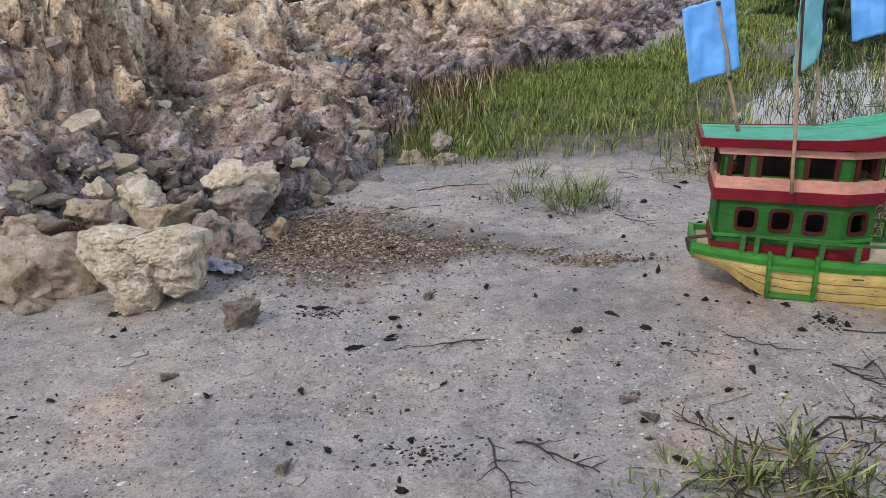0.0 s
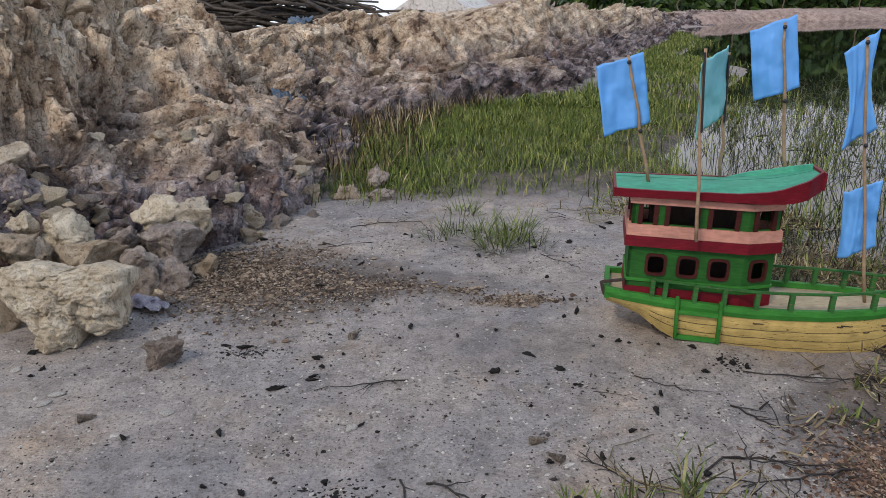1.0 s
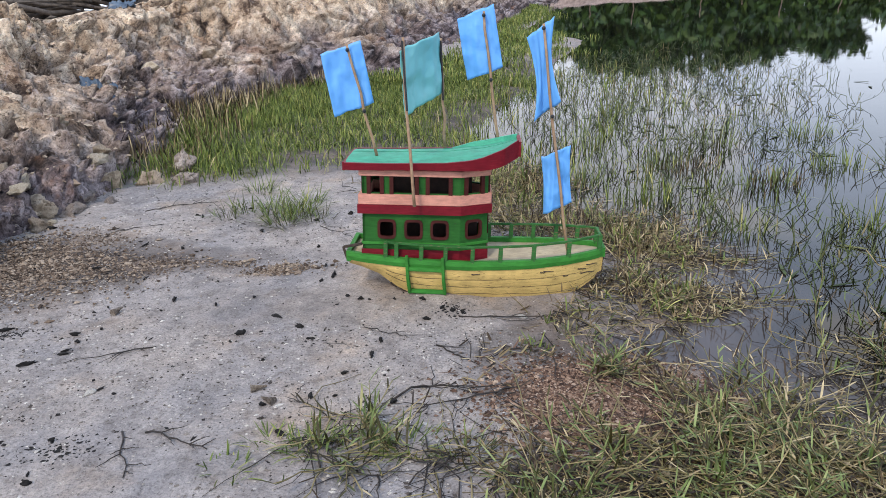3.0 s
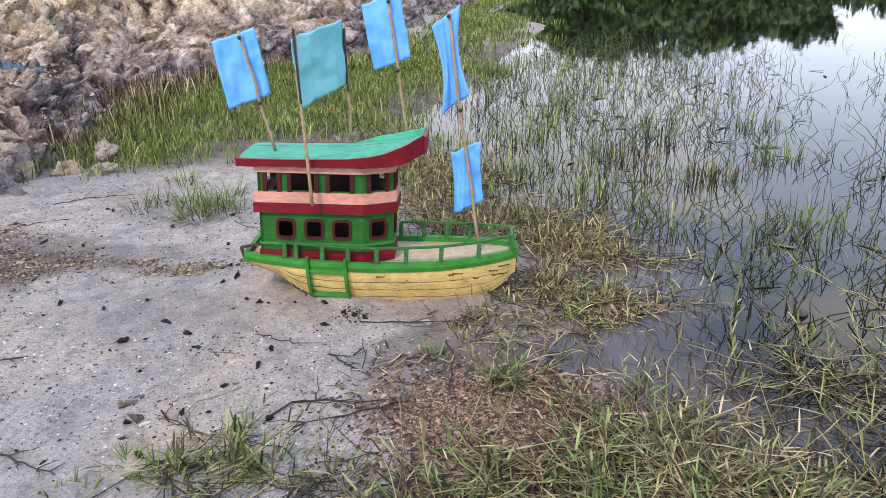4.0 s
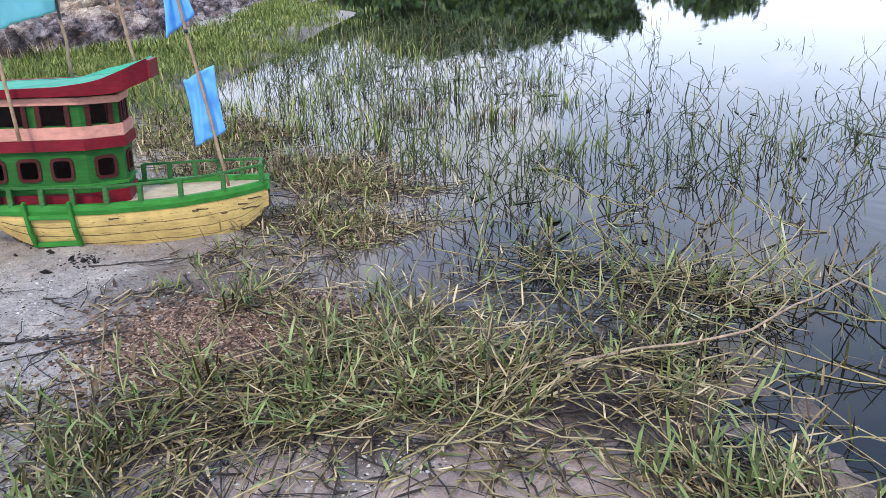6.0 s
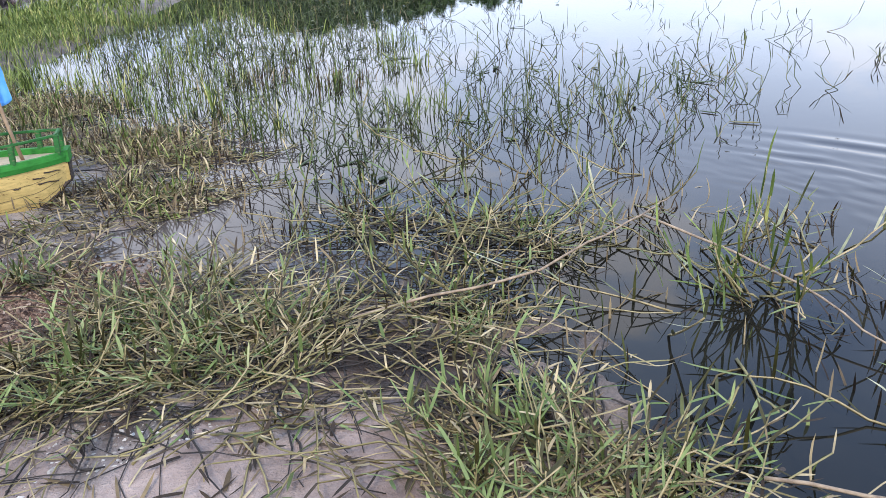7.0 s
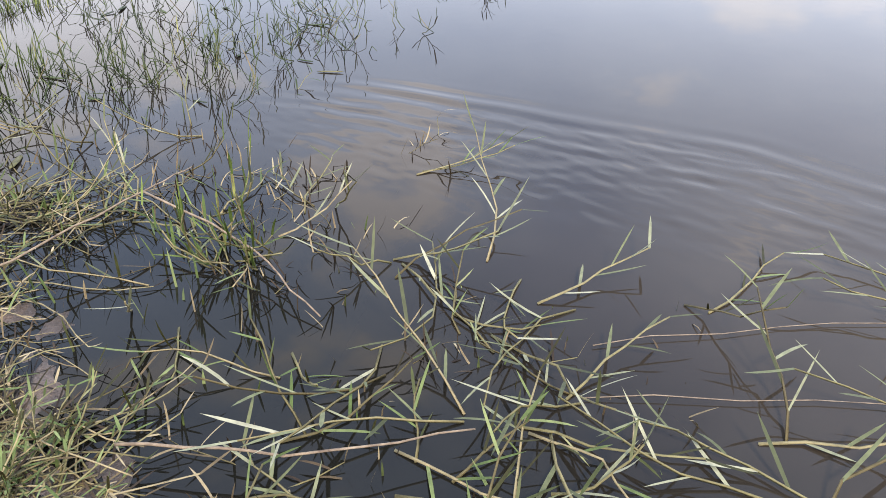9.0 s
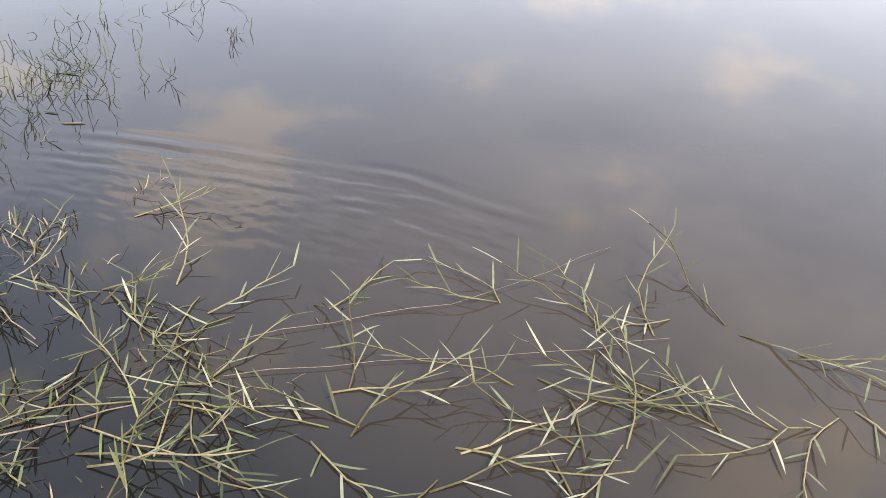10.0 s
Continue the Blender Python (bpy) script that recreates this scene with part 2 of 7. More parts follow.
def water_material():
    m, n, l, b = material("murky_pond_water", 0.025, 0.0, 0.5)
    b.inputs["IOR"].default_value = 1.333
    co = world_co(n)
    t = noise_tex(n, l, co, 1.3, 4)
    r = ramp(n, [(0.3, (0.05, 0.037, 0.024)), (0.7, (0.082, 0.062, 0.042))])
    l.new(t.outputs["Fac"], r.inputs[0])
    silt = n.new("ShaderNodeAttribute")
    silt.attribute_name = "silt"
    turbid = n.new("ShaderNodeAttribute")
    turbid.attribute_name = "turbid"
    c = mixed(n, l, turbid.outputs["Fac"], (0.007, 0.008, 0.006), (0.026, 0.021, 0.017))
    c = mixed(n, l, silt.outputs["Fac"], c, r.outputs[0])
    shallow = n.new("ShaderNodeAttribute")
    shallow.attribute_name = "shallow"
    c = mixed(n, l, shallow.outputs["Fac"], c, (0.085, 0.07, 0.062))
    l.new(c, b.inputs["Base Color"])
    mp = n.new("ShaderNodeMapping")
    mp.inputs["Scale"].default_value = (1.0, 1.6, 1.0)
    l.new(co, mp.inputs["Vector"])
    w1, w2 = noise_tex(n, l, mp.outputs[0], 3.2, 3, 0.5), noise_tex(n, l, mp.outputs[0], 16, 2, 0.5)
    bumped(n, l, b, mixed(n, l, 0.3, w1.outputs["Fac"], w2.outputs["Fac"]), 0.014, 0.02)
    return m


def cloth_material(name, c0, c1):
    m, n, l, b = material(name, 0.42, 0.0, 0.5)
    co = object_co(n)
    t = noise_tex(n, l, co, 35, 4)
    r = ramp(n, [(0.3, c0), (0.7, c1)])
    l.new(t.outputs["Fac"], r.inputs[0])
    l.new(r.outputs[0], b.inputs["Base Color"])
    k = noise_tex(n, l, co, 70, 3, 0.5)
    bumped(n, l, b, k.outputs["Fac"], 0.3, 0.0015)
    b.inputs["Transmission Weight"].default_value = 0.0
    b.inputs["Subsurface Weight"].default_value = 0.0
    return m


M_SAND = sand_material()
# tan clay over purple-grey; crest also lightened as sunlit, foot darkened as shaded
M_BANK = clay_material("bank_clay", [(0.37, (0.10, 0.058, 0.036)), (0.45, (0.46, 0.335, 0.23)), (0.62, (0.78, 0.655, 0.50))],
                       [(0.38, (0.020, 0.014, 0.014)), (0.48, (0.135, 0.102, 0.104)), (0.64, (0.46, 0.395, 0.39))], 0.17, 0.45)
M_CREAM = stone_material("cream_limestone", (0.34, 0.27, 0.185), (0.60, 0.505, 0.375), (0.75, 0.675, 0.545))
M_TAN = stone_material("tan_clay_stone", (0.20, 0.145, 0.10), (0.40, 0.315, 0.225), (0.58, 0.485, 0.375))
M_GREY = stone_material("grey_clay_stone", (0.13, 0.10, 0.086), (0.31, 0.255, 0.22), (0.50, 0.435, 0.39))
M_DARKSTONE = stone_material("dark_clod", (0.10, 0.075, 0.062), (0.235, 0.185, 0.155), (0.38, 0.32, 0.28), 60)
M_COAL = stone_material("charred_wood", (0.005, 0.0045, 0.0045), (0.013, 0.011, 0.010), (0.034, 0.028, 0.025), 90)
M_SHELL = stone_material("shell", (0.10, 0.075, 0.055), (0.22, 0.17, 0.13), (0.5, 0.44, 0.36), 160)
M_CHIP = stone_material("pale_chip", (0.45, 0.42, 0.38), (0.55, 0.52, 0.48), (0.65, 0.62, 0.58), 60)
M_CRUMB = island_material("brown_crumbs", [(0.0, (0.04, 0.027, 0.02)), (0.5, (0.16, 0.115, 0.087)), (1.0, (0.36, 0.29, 0.23))], 0.95, 300)
M_RUBBLE = island_material("clay_crumbs", [(0.0, (0.12, 0.09, 0.07)), (0.5, (0.27, 0.21, 0.165)), (1.0, (0.48, 0.40, 0.32))], 0.95, 200)
M_RED = island_material("red_crumbs", [(0.0, (0.030, 0.017, 0.013)), (0.4, (0.115, 0.066, 0.048)), (0.8, (0.25, 0.16, 0.115)), (1.0, (0.42, 0.32, 0.25))], 0.95, 300)
M_GRIT = island_material("grit", [(0.0, (0.012, 0.010, 0.010)), (0.25, (0.09, 0.075, 0.068)), (0.6, (0.27, 0.24, 0.22)), (1.0, (0.58, 0.55, 0.52))], 0.9, 300)
M_GRASS = island_material("meadow_grass", [(0.0, (0.022, 0.032, 0.008)), (0.35, (0.075, 0.115, 0.026)), (0.7, (0.21, 0.265, 0.065)), (1.0, (0.56, 0.47, 0.20))], 0.6, spec=0.2, mix=0.3)
M_RUSH = island_material("rush", [(0.0, (0.022, 0.035, 0.012)), (0.5, (0.06, 0.085, 0.028)), (0.85, (0.12, 0.14, 0.05)), (1.0, (0.22, 0.16, 0.085))], 0.5)
M_PADDY = island_material("pond_grass", [(0.0, (0.026, 0.016, 0.008)), (0.32, (0.050, 0.046, 0.014)), (0.58, (0.105, 0.155, 0.045)), (0.8, (0.22, 0.27, 0.105)), (0.92, (0.36, 0.345, 0.18)), (1.0, (0.50, 0.40, 0.22))], 0.55, spec=0.25, mix=0.3)
M_SEDGE = island_material("grey_green_grass", [(0.0, (0.022, 0.014, 0.007)), (0.34, (0.050, 0.050, 0.014)), (0.58, (0.105, 0.15, 0.045)), (0.8, (0.24, 0.275, 0.11)), (1.0, (0.56, 0.47, 0.26))], 0.55, spec=0.25, mix=0.3)
M_STRAW = island_material("straw", [(0.0, (0.016, 0.010, 0.007)), (0.4, (0.065, 0.042, 0.023)), (0.7, (0.22, 0.16, 0.085)), (1.0, (0.54, 0.44, 0.27))], 0.7)
M_FLOAT = island_material("faded_pond_grass", [(0.0, (0.06, 0.068, 0.03)), (0.5, (0.185, 0.20, 0.10)), (1.0, (0.44, 0.42, 0.29))], 0.55, spec=0.25)
M_STEM = island_material("grass_stem", [(0.0, (0.13, 0.10, 0.045)), (0.5, (0.27, 0.235, 0.11)), (1.0, (0.42, 0.33, 0.19))], 0.6)
M_REED = wood_material("pale_dry_reed", (0.13, 0.085, 0.055), (0.42, 0.31, 0.20), 60)
M_TWIG = wood_material("dark_twig", (0.010, 0.008, 0.007), (0.042, 0.032, 0.026))
M_BRANCH = wood_material("weathered_branch", (0.03, 0.024, 0.02), (0.12, 0.10, 0.085), 40)
M_BARK = wood_material("bark", (0.05, 0.04, 0.032), (0.14, 0.11, 0.085), 20)
M_LEAF = island_material("tree_leaves", [(0.0, (0.012, 0.03, 0.006)), (0.6, (0.034, 0.078, 0.014)), (1.0, (0.075, 0.125, 0.026))], 0.5, 3)
M_WATER = water_material()
M_YELLOW = paint_material("yellow_paint", (0.66, 0.47, 0.17), (0.10, 0.055, 0.025), 0.615)
M_GREEN = paint_material("green_paint", (0.035, 0.22, 0.035), (0.06, 0.07, 0.03), 0.66)
M_DKGREEN = paint_material("dark_green_paint", (0.018, 0.115, 0.02), (0.03, 0.05, 0.02), 0.66)
M_RAIL = paint_material("rail_green_paint", (0.032, 0.145, 0.036), (0.16, 0.13, 0.07), 0.58)
M_MAROON = paint_material("maroon_paint", (0.175, 0.008, 0.017), (0.07, 0.02, 0.018), 0.68, 0.4)
M_PINK = paint_material("salmon_paint", (0.62, 0.29, 0.22), (0.30, 0.15, 0.10), 0.68)
M_ROOF = paint_material("turquoise_paint", (0.045, 0.34, 0.215), (0.10, 0.16, 0.11), 0.68, 0.5)
M_DECK = paint_material("bare_deck_wood", (0.44, 0.36, 0.235), (0.16, 0.12, 0.07), 0.62)
M_DARK = wood_material("dark_hull_edge", (0.02, 0.014, 0.01), (0.07, 0.045, 0.03), 80)
M_FRAME = paint_material("brown_window_paint", (0.062, 0.012, 0.010), (0.05, 0.03, 0.02), 0.66)
# near-black that stands in for the unlit insides behind windows
M_UNLIT = wood_material("unlit_interior", (0.02, 0.012, 0.010), (0.06, 0.03, 0.024), 60)
M_POLE = wood_material("bamboo_pole", (0.24, 0.145, 0.085), (0.42, 0.29, 0.18), 60)
M_TAPE = wood_material("black_tape", (0.010, 0.010, 0.012), (0.02, 0.02, 0.022), 60, 0.5)
M_BLUE = cloth_material("blue_plastic", (0.095, 0.36, 0.80), (0.115, 0.40, 0.86))
M_TEAL = cloth_material("teal_plastic", (0.16, 0.53, 0.54), (0.19, 0.58, 0.585))
M_SCRAP = cloth_material("faded_blue_plastic", (0.035, 0.06, 0.095), (0.12, 0.175, 0.235))
M_WHITE = stone_material("white_render", (0.62, 0.60, 0.57), (0.67, 0.65, 0.62), (0.71, 0.69, 0.67), 1.2)
M_WRAP = stone_material("printed_wrapper", (0.03, 0.02, 0.035), (0.42, 0.36, 0.42), (0.75, 0.73, 0.76), 26)
M_RAG = cloth_material("faded_red_cloth", (0.33, 0.12, 0.09), (0.45, 0.20, 0.15))
M_BAMBOO = wood_material("dry_post", (0.07, 0.05, 0.038), (0.22, 0.165, 0.12), 8)


# ---- numbers for shapes ----
def hash3(ix, iy, iz, seed):
    h = (ix * 374761393 + iy * 668265263 + iz * 2147483647 + seed * 974711) & 0xFFFFFFFF
    h = ((h ^ (h >> 13)) * 1274126177) & 0xFFFFFFFF
    h = ((h ^ (h >> 16)) * 2246822519) & 0xFFFFFFFF
    return ((h ^ (h >> 15)) & 0xFFFFFF) / float(0xFFFFFF)


def vnoise(p, seed=0):
    """Smooth noise from -1 to 1 at the points p (n x 3)."""
    p = np.asarray(p, dtype=float)
    i = np.floor(p).astype(np.int64)
    f = p - i
    u = f * f * f * (f * (f * 6 - 15) + 10)
    total = np.zeros(len(p))
    for dx in (0, 1):
        for dy in (0, 1):
            for dz in (0, 1):
                w = np.abs(1 - dx - u[:, 0]) * np.abs(1 - dy - u[:, 1]) * np.abs(1 - dz - u[:, 2])
                total += w * hash3(i[:, 0] + dx, i[:, 1] + dy, i[:, 2] + dz, seed)
    return total * 2 - 1


def fbm(p, scale, octaves=4, seed=0, gain=0.5):
    p = np.asarray(p, dtype=float) * scale
    a, total = 1.0, np.zeros(len(p))
    for k in range(octaves):
        total += a * vnoise(p, seed + 17 * k)
        p, a = p * 2.03 + 11.3, a * gain
    return total


def billow(p, octaves=3, seed=0, gain=0.5):
    """Round lobes parted by sharp creases, about -0.5 to 1."""
    p = np.asarray(p, dtype=float)
    a, total = 1.0, np.zeros(len(p))
    for k in range(octaves):
        total += a * (3.0 * np.abs(vnoise(p, seed + 13 * k)) - 0.6)
        p, a = p * 2.07 + 3.1, a * gain
    return total


def ridged(p, scale, octaves=4, seed=0, gain=0.5):
    p = np.asarray(p, dtype=float) * scale
    a, total = 1.0, np.zeros(len(p))
    for k in range(octaves):
        total += a * (1 - 2 * np.abs(vnoise(p, seed + 31 * k)))
        p, a = p * 2.1 + 5.7, a * gain
    return total


def cells(p, scale, seed=0):
    """Broken blocks: the gap between the two nearest cell centres, and the block's own random number."""
    p = np.asarray(p, dtype=float) * scale
    i = np.floor(p).astype(np.int64)
    f1, f2, rnd = np.full(len(p), 9.0), np.full(len(p), 9.0), np.zeros(len(p))
    for dx in (-1, 0, 1):
        for dy in (-1, 0, 1):
            for dz in (-1, 0, 1):
                c = [i[:, 0] + dx, i[:, 1] + dy, i[:, 2] + dz]
                q = np.stack([c[k] + 0.1 + 0.8 * hash3(*c, seed + 101 * k) for k in range(3)], -1)
                d = np.linalg.norm(p - q, axis=1)
                near = d < f1
                f2 = np.where(near, f1, np.minimum(f2, d))
                rnd = np.where(near, hash3(*c, seed + 777), rnd)
                f1 = np.where(near, d, f1)
    return f2 - f1, rnd


def smooth(a, b, v):
    t = np.clip((np.asarray(v, dtype=float) - a) / (b - a), 0, 1)
    return t * t * (3 - 2 * t)


def mesh_from(name, verts, faces, mat, smooth_faces=True):
    me = bpy.data.meshes.new(name)
    me.from_pydata([tuple(v) for v in verts], [], [tuple(f) for f in faces])
    me.materials.append(mat)
    if smooth_faces:
        me.polygons.foreach_set("use_smooth", [True] * len(me.polygons))
    me.update()
    return me


def grid_mesh(name, pts, nu, nv, mat, close_u=False):
    """Mesh on a net of nu x nv points."""
    idx = np.arange(nu * nv).reshape(nu, nv)
    a, b, c, d = idx[:-1, :-1], idx[1:, :-1], idx[1:, 1:], idx[:-1, 1:]
    f = np.stack([a, b, c, d], -1).reshape(-1, 4)
    if close_u:
        f = np.vstack([f, np.stack([idx[-1, :-1], idx[0, :-1], idx[0, 1:], idx[-1, 1:]], -1).reshape(-1, 4)])
    me = bpy.data.meshes.new(name)
    me.vertices.add(len(pts))
    me.vertices.foreach_set("co", np.asarray(pts, dtype=np.float32).ravel())
    me.loops.add(f.size)
    me.loops.foreach_set("vertex_index", f.ravel().astype(np.int32))
    me.polygons.add(len(f))
    me.polygons.foreach_set("loop_start", np.arange(0, f.size, 4, dtype=np.int32))
    me.polygons.foreach_set("use_smooth", [True] * len(f))
    me.update(calc_edges=True)
    me.materials.append(mat)
    return me


def part(name, bm, mat, parent, label=""):
    """A bmesh as one mesh object under a thing or a part."""
    me = bpy.data.meshes.new(name)
    bm.to_mesh(me)
    bm.free()
    me.materials.append(mat)
    return attach(name, me, parent, label)


def attach(name, me, parent, label=""):
    ob = new(name, me)
    ob.parent = parent
    if label:
        tagged(ob, label)
    return ob


# ---- the plan ----
BOAT = pose(0.540, 1.530, 0.019, -2.2, 2.2, -12)
WATER_Z = -0.012
SHORE = [(-6, 1.1), (-2, 1.25), (-0.5, 1.36), (0.0, 1.40), (0.3, 1.47), (0.55, 1.50), (0.72, 1.36), (0.85, 1.22), (1.0, 1.17), (1.13, 1.19), (1.25, 1.36),
         (1.5, 1.45), (1.85, 1.36), (2.3, 1.28), (2.7, 1.25), (3.5, 1.40), (5.0, 2.15), (7.5, 3.35), (9.2, 3.2), (12.0, 4.3), (16.4, 5.1), (17.5, 6.2), (30, 6.5)]
FAR = [(-80, 17.0), (5.0, 16.9), (7.6, 18.7), (14.0, 19.3), (60.0, 20.5), (200, 24)]
FOOT = [(-10.5, -2.4), (-5.6, -0.5), (-2.6, 0.75), (-1.6, 1.15), (-0.95, 1.48), (-0.66, 1.66), (-0.52, 1.95), (-0.42, 2.3), (-0.28, 2.62), (-0.22, 3.2), (-0.2, 4.0), (0.08, 4.75), (0.6, 5.15), (1.05, 5.6),
        (1.65, 7.2), (2.35, 8.9), (3.4, 11.3), (4.6, 15.0), (5.4, 17.2), (8.0, 19.6)]


def shore_x(y):
    return np.interp(y, [a for a, _ in SHORE], [b for _, b in SHORE])


def far_y(x):
    return np.interp(x, [a for a, _ in FAR], [b for _, b in FAR])


def ground_height(x, y, detail=True):
    x, y = np.asarray(x, dtype=float), np.asarray(y, dtype=float)
    p = np.stack([x, y, np.zeros_like(x)], -1).reshape(-1, 3)
    d = (x - shore_x(y)) + (0.05 * fbm(p, 1.9, 3, 5)).reshape(x.shape) * smooth(3.0, 0.0, np.abs(x - shore_x(y)))
    land = WATER_Z + 0.02 * smooth(0.0, 0.45, -d) + 0.02 * smooth(0.3, 2.2, -d)
    bed = WATER_Z - 0.09 * smooth(0, 1.2, d) - 0.3 * smooth(0.8, 6, d)
    z = np.where(d < 0, land, bed)
    z = z + (0.0055 * fbm(p, 3.1, 3, 9) + 0.0035 * fbm(p, 11, 3, 19)).reshape(x.shape)
    if detail:
        z = z + (0.0016 * fbm(p, 26, 3, 3)).reshape(x.shape)
    z = z - 0.022 * smooth(2.35, 2.7, y) * smooth(-0.25, 0.0, x - shore_x(y)) * smooth(16, 14, y)
    e = y - far_y(x) + (0.35 * fbm(p, 0.9, 3, 44)).reshape(x.shape)
    up = 0.30 * smooth(0.0, 0.7, e) + 0.04 * smooth(0, 1, e) * fbm(p, 2.3, 3, 71).reshape(x.shape)
    z = np.where(e > -0.2, np.maximum(z, WATER_Z - 0.05 + up), z)
    z = z - np.where(x < 6, 0.045 * np.maximum(y - 9 - 0.5 * np.maximum(x, -40), 0) * smooth(3.5, 0.5, x), 0) - 0.02 * np.maximum(-x - 6, 0)
    e2 = smooth(46, 49, x)
    e3 = smooth(-24, -27, y) * smooth(0, 3, x)
    return np.where(x > 6, np.maximum(z, -1 + 1.45 * np.maximum(e2, e3)), z)


def uneven(steps):
    """Coordinates from (start, end, step) stretches."""
    out = []
    for a, b, s in steps:
        out += list(np.arange(a, b - 1e-9, s))
    return np.array(out + [steps[-1][1]])


def build_ground():
    xs = uneven([(-400, -60, 40), (-60, -8, 4), (-8, -2, 0.25), (-2, -1, 0.05), (-1, 2.2, 0.0125), (2.2, 4, 0.06), (4, 16, 0.35), (16, 52, 1.5), (52, 400, 40)])
    ys = uneven([(-400, -60, 40), (-60, -4, 2), (-4, -1.2, 0.15), (-1.2, 0.2, 0.025), (0.2, 2.8, 0.0125), (2.8, 6, 0.05), (6, 16, 0.3), (16, 22, 0.12), (22, 60, 2), (60, 400, 40)])
    gx, gy = np.meshgrid(xs, ys, indexing="ij")
    gz = ground_height(gx, gy)
    p = np.stack([gx, gy, gz], -1).reshape(-1, 3)
    me = grid_mesh("ground", p, len(xs), len(ys), M_SAND)
    q = np.stack([p[:, 0], p[:, 1], np.zeros(len(p))], -1)
    mud = np.clip(smooth(0.45, 0.75, grass_near(p[:, 0], p[:, 1]) + 0.25 * fbm(q, 6, 3, 8)) + smooth(2.5, 2.9, p[:, 1]) * smooth(6.5, 5.5, p[:, 1]) * 0.8
                  + smooth(0.02, 0.25, p[:, 0] - shore_x(p[:, 1])) + 0.5 * smooth(1.0, 0.1, ((p[:, 0] + 0.25) / 0.36) ** 2 + ((p[:, 1] - 1.80) / 0.28) ** 2 + 0.8 * fbm(q, 5, 3, 18))
                  + 0.38 * smooth(1.0, 0.2, ((p[:, 0] + 0.02) / 0.42) ** 2 + ((p[:, 1] - 1.76) / 0.13) ** 2 + 0.5 * fbm(q, 6, 3, 38))
                  + 0.22 * smooth(1.0, 0.1, ((p[:, 0] - 0.45) / 0.4) ** 2 + ((p[:, 1] - 1.40) / 0.16) ** 2 + 0.5 * fbm(q, 5, 3, 39))
                  + 0.5 * smooth(1.0, 0.3, ((p[:, 0] - 0.9) / 0.2) ** 2 + ((p[:, 1] - 1.0) / 0.3) ** 2 + 0.4 * fbm(q, 7, 3, 28)), 0, 1)
    wet = smooth(0.006, -0.012, p[:, 2] + 0.004 * fbm(q, 7, 3, 2)) * smooth(14, 10, p[:, 1])
    clay = np.clip(0.75 * smooth(0.55, 0.75, p[:, 0]) * smooth(0.75, 0.5, p[:, 1]) * smooth(1.50, 1.32, p[:, 0]) * (1 - 0.85 * smooth(0.3, 0.6, grass_near(p[:, 0], p[:, 1]) + 0.2 * fbm(q, 6, 3, 8))) + 0.8 * smooth(-0.3, 0.1, p[:, 1] - far_y(p[:, 0])) + 0.5 * smooth(0.1, 0.9, p[:, 1] - far_y(p[:, 0])) + smooth(-2.0, -5.0, p[:, 0]), 0, 1)
    for name, v in (("mud", mud), ("wet", wet), ("clay", clay)):
        a = me.attributes.new(name, "FLOAT", "POINT")
        a.data.foreach_set("value", v.astype(np.float32))
    tagged(new("ground", me), "grey damp sand flat running down into a muddy pond", "ground", kind="structure")


# sprawling grass by the water: centre x, centre y, radius, density
NEAR_GRASS = [(0.46, 0.84, 0.11, 0.6), (0.62, 0.78, 0.12, 0.65), (0.80, 0.70, 0.13, 0.9), (0.98, 0.66, 0.15, 1.0), (1.15, 0.68, 0.15, 1.0), (1.3, 0.58, 0.17, 1.0),
              (1.40, 0.5, 0.12, 0.9), (1.22, 0.42, 0.05, 0.8), (1.40, 0.22, 0.05, 0.6), (1.08, 0.55, 0.10, 0.8), (1.1, 0.88, 0.08, 0.6), (1.02, 1.06, 0.10, 0.3), (0.90, 1.12, 0.07, 0.3),
              (1.60, 0.66, 0.10, 0.8), (1.52, 0.62, 0.11, 0.8), (1.42, 0.86, 0.10, 0.6), (1.56, 0.92, 0.12, 0.6), (1.72, 0.80, 0.12, 0.7), (1.40, 0.36, 0.10, 0.9), (1.34, 0.22, 0.07, 0.8), (1.46, 0.27, 0.09, 0.75), (1.0, 0.47, 0.06, 0.5), (1.43, 0.1, 0.09, 0.7), (1.43, -0.12, 0.09, 0.5), (1.36, -0.45, 0.14, 0.45), (1.2, 0.56, 0.08, 0.9),
              (0.66, 0.62, 0.1, 0.6), (0.85, 0.5, 0.09, 0.7)]


def grass_near(x, y):
    x, y = np.asarray(x, dtype=float), np.asarray(y, dtype=float)
    v = np.zeros_like(x)
    for cx, cy, r, k in NEAR_GRASS:
        v = np.maximum(v, k * np.exp(-((x - cx) ** 2 + (y - cy) ** 2) / (r * r)))
    for cx, cy, r in ((1.28, 0.34, 0.07), (1.12, 0.35, 0.09), (0.97, 0.52, 0.06), (1.15, 0.26, 0.10), (0.93, 0.40, 0.08)):
        v = v * (1 - np.exp(-(((x - cx) ** 2 + (y - cy) ** 2) / (r * r)) ** 2))
    return v


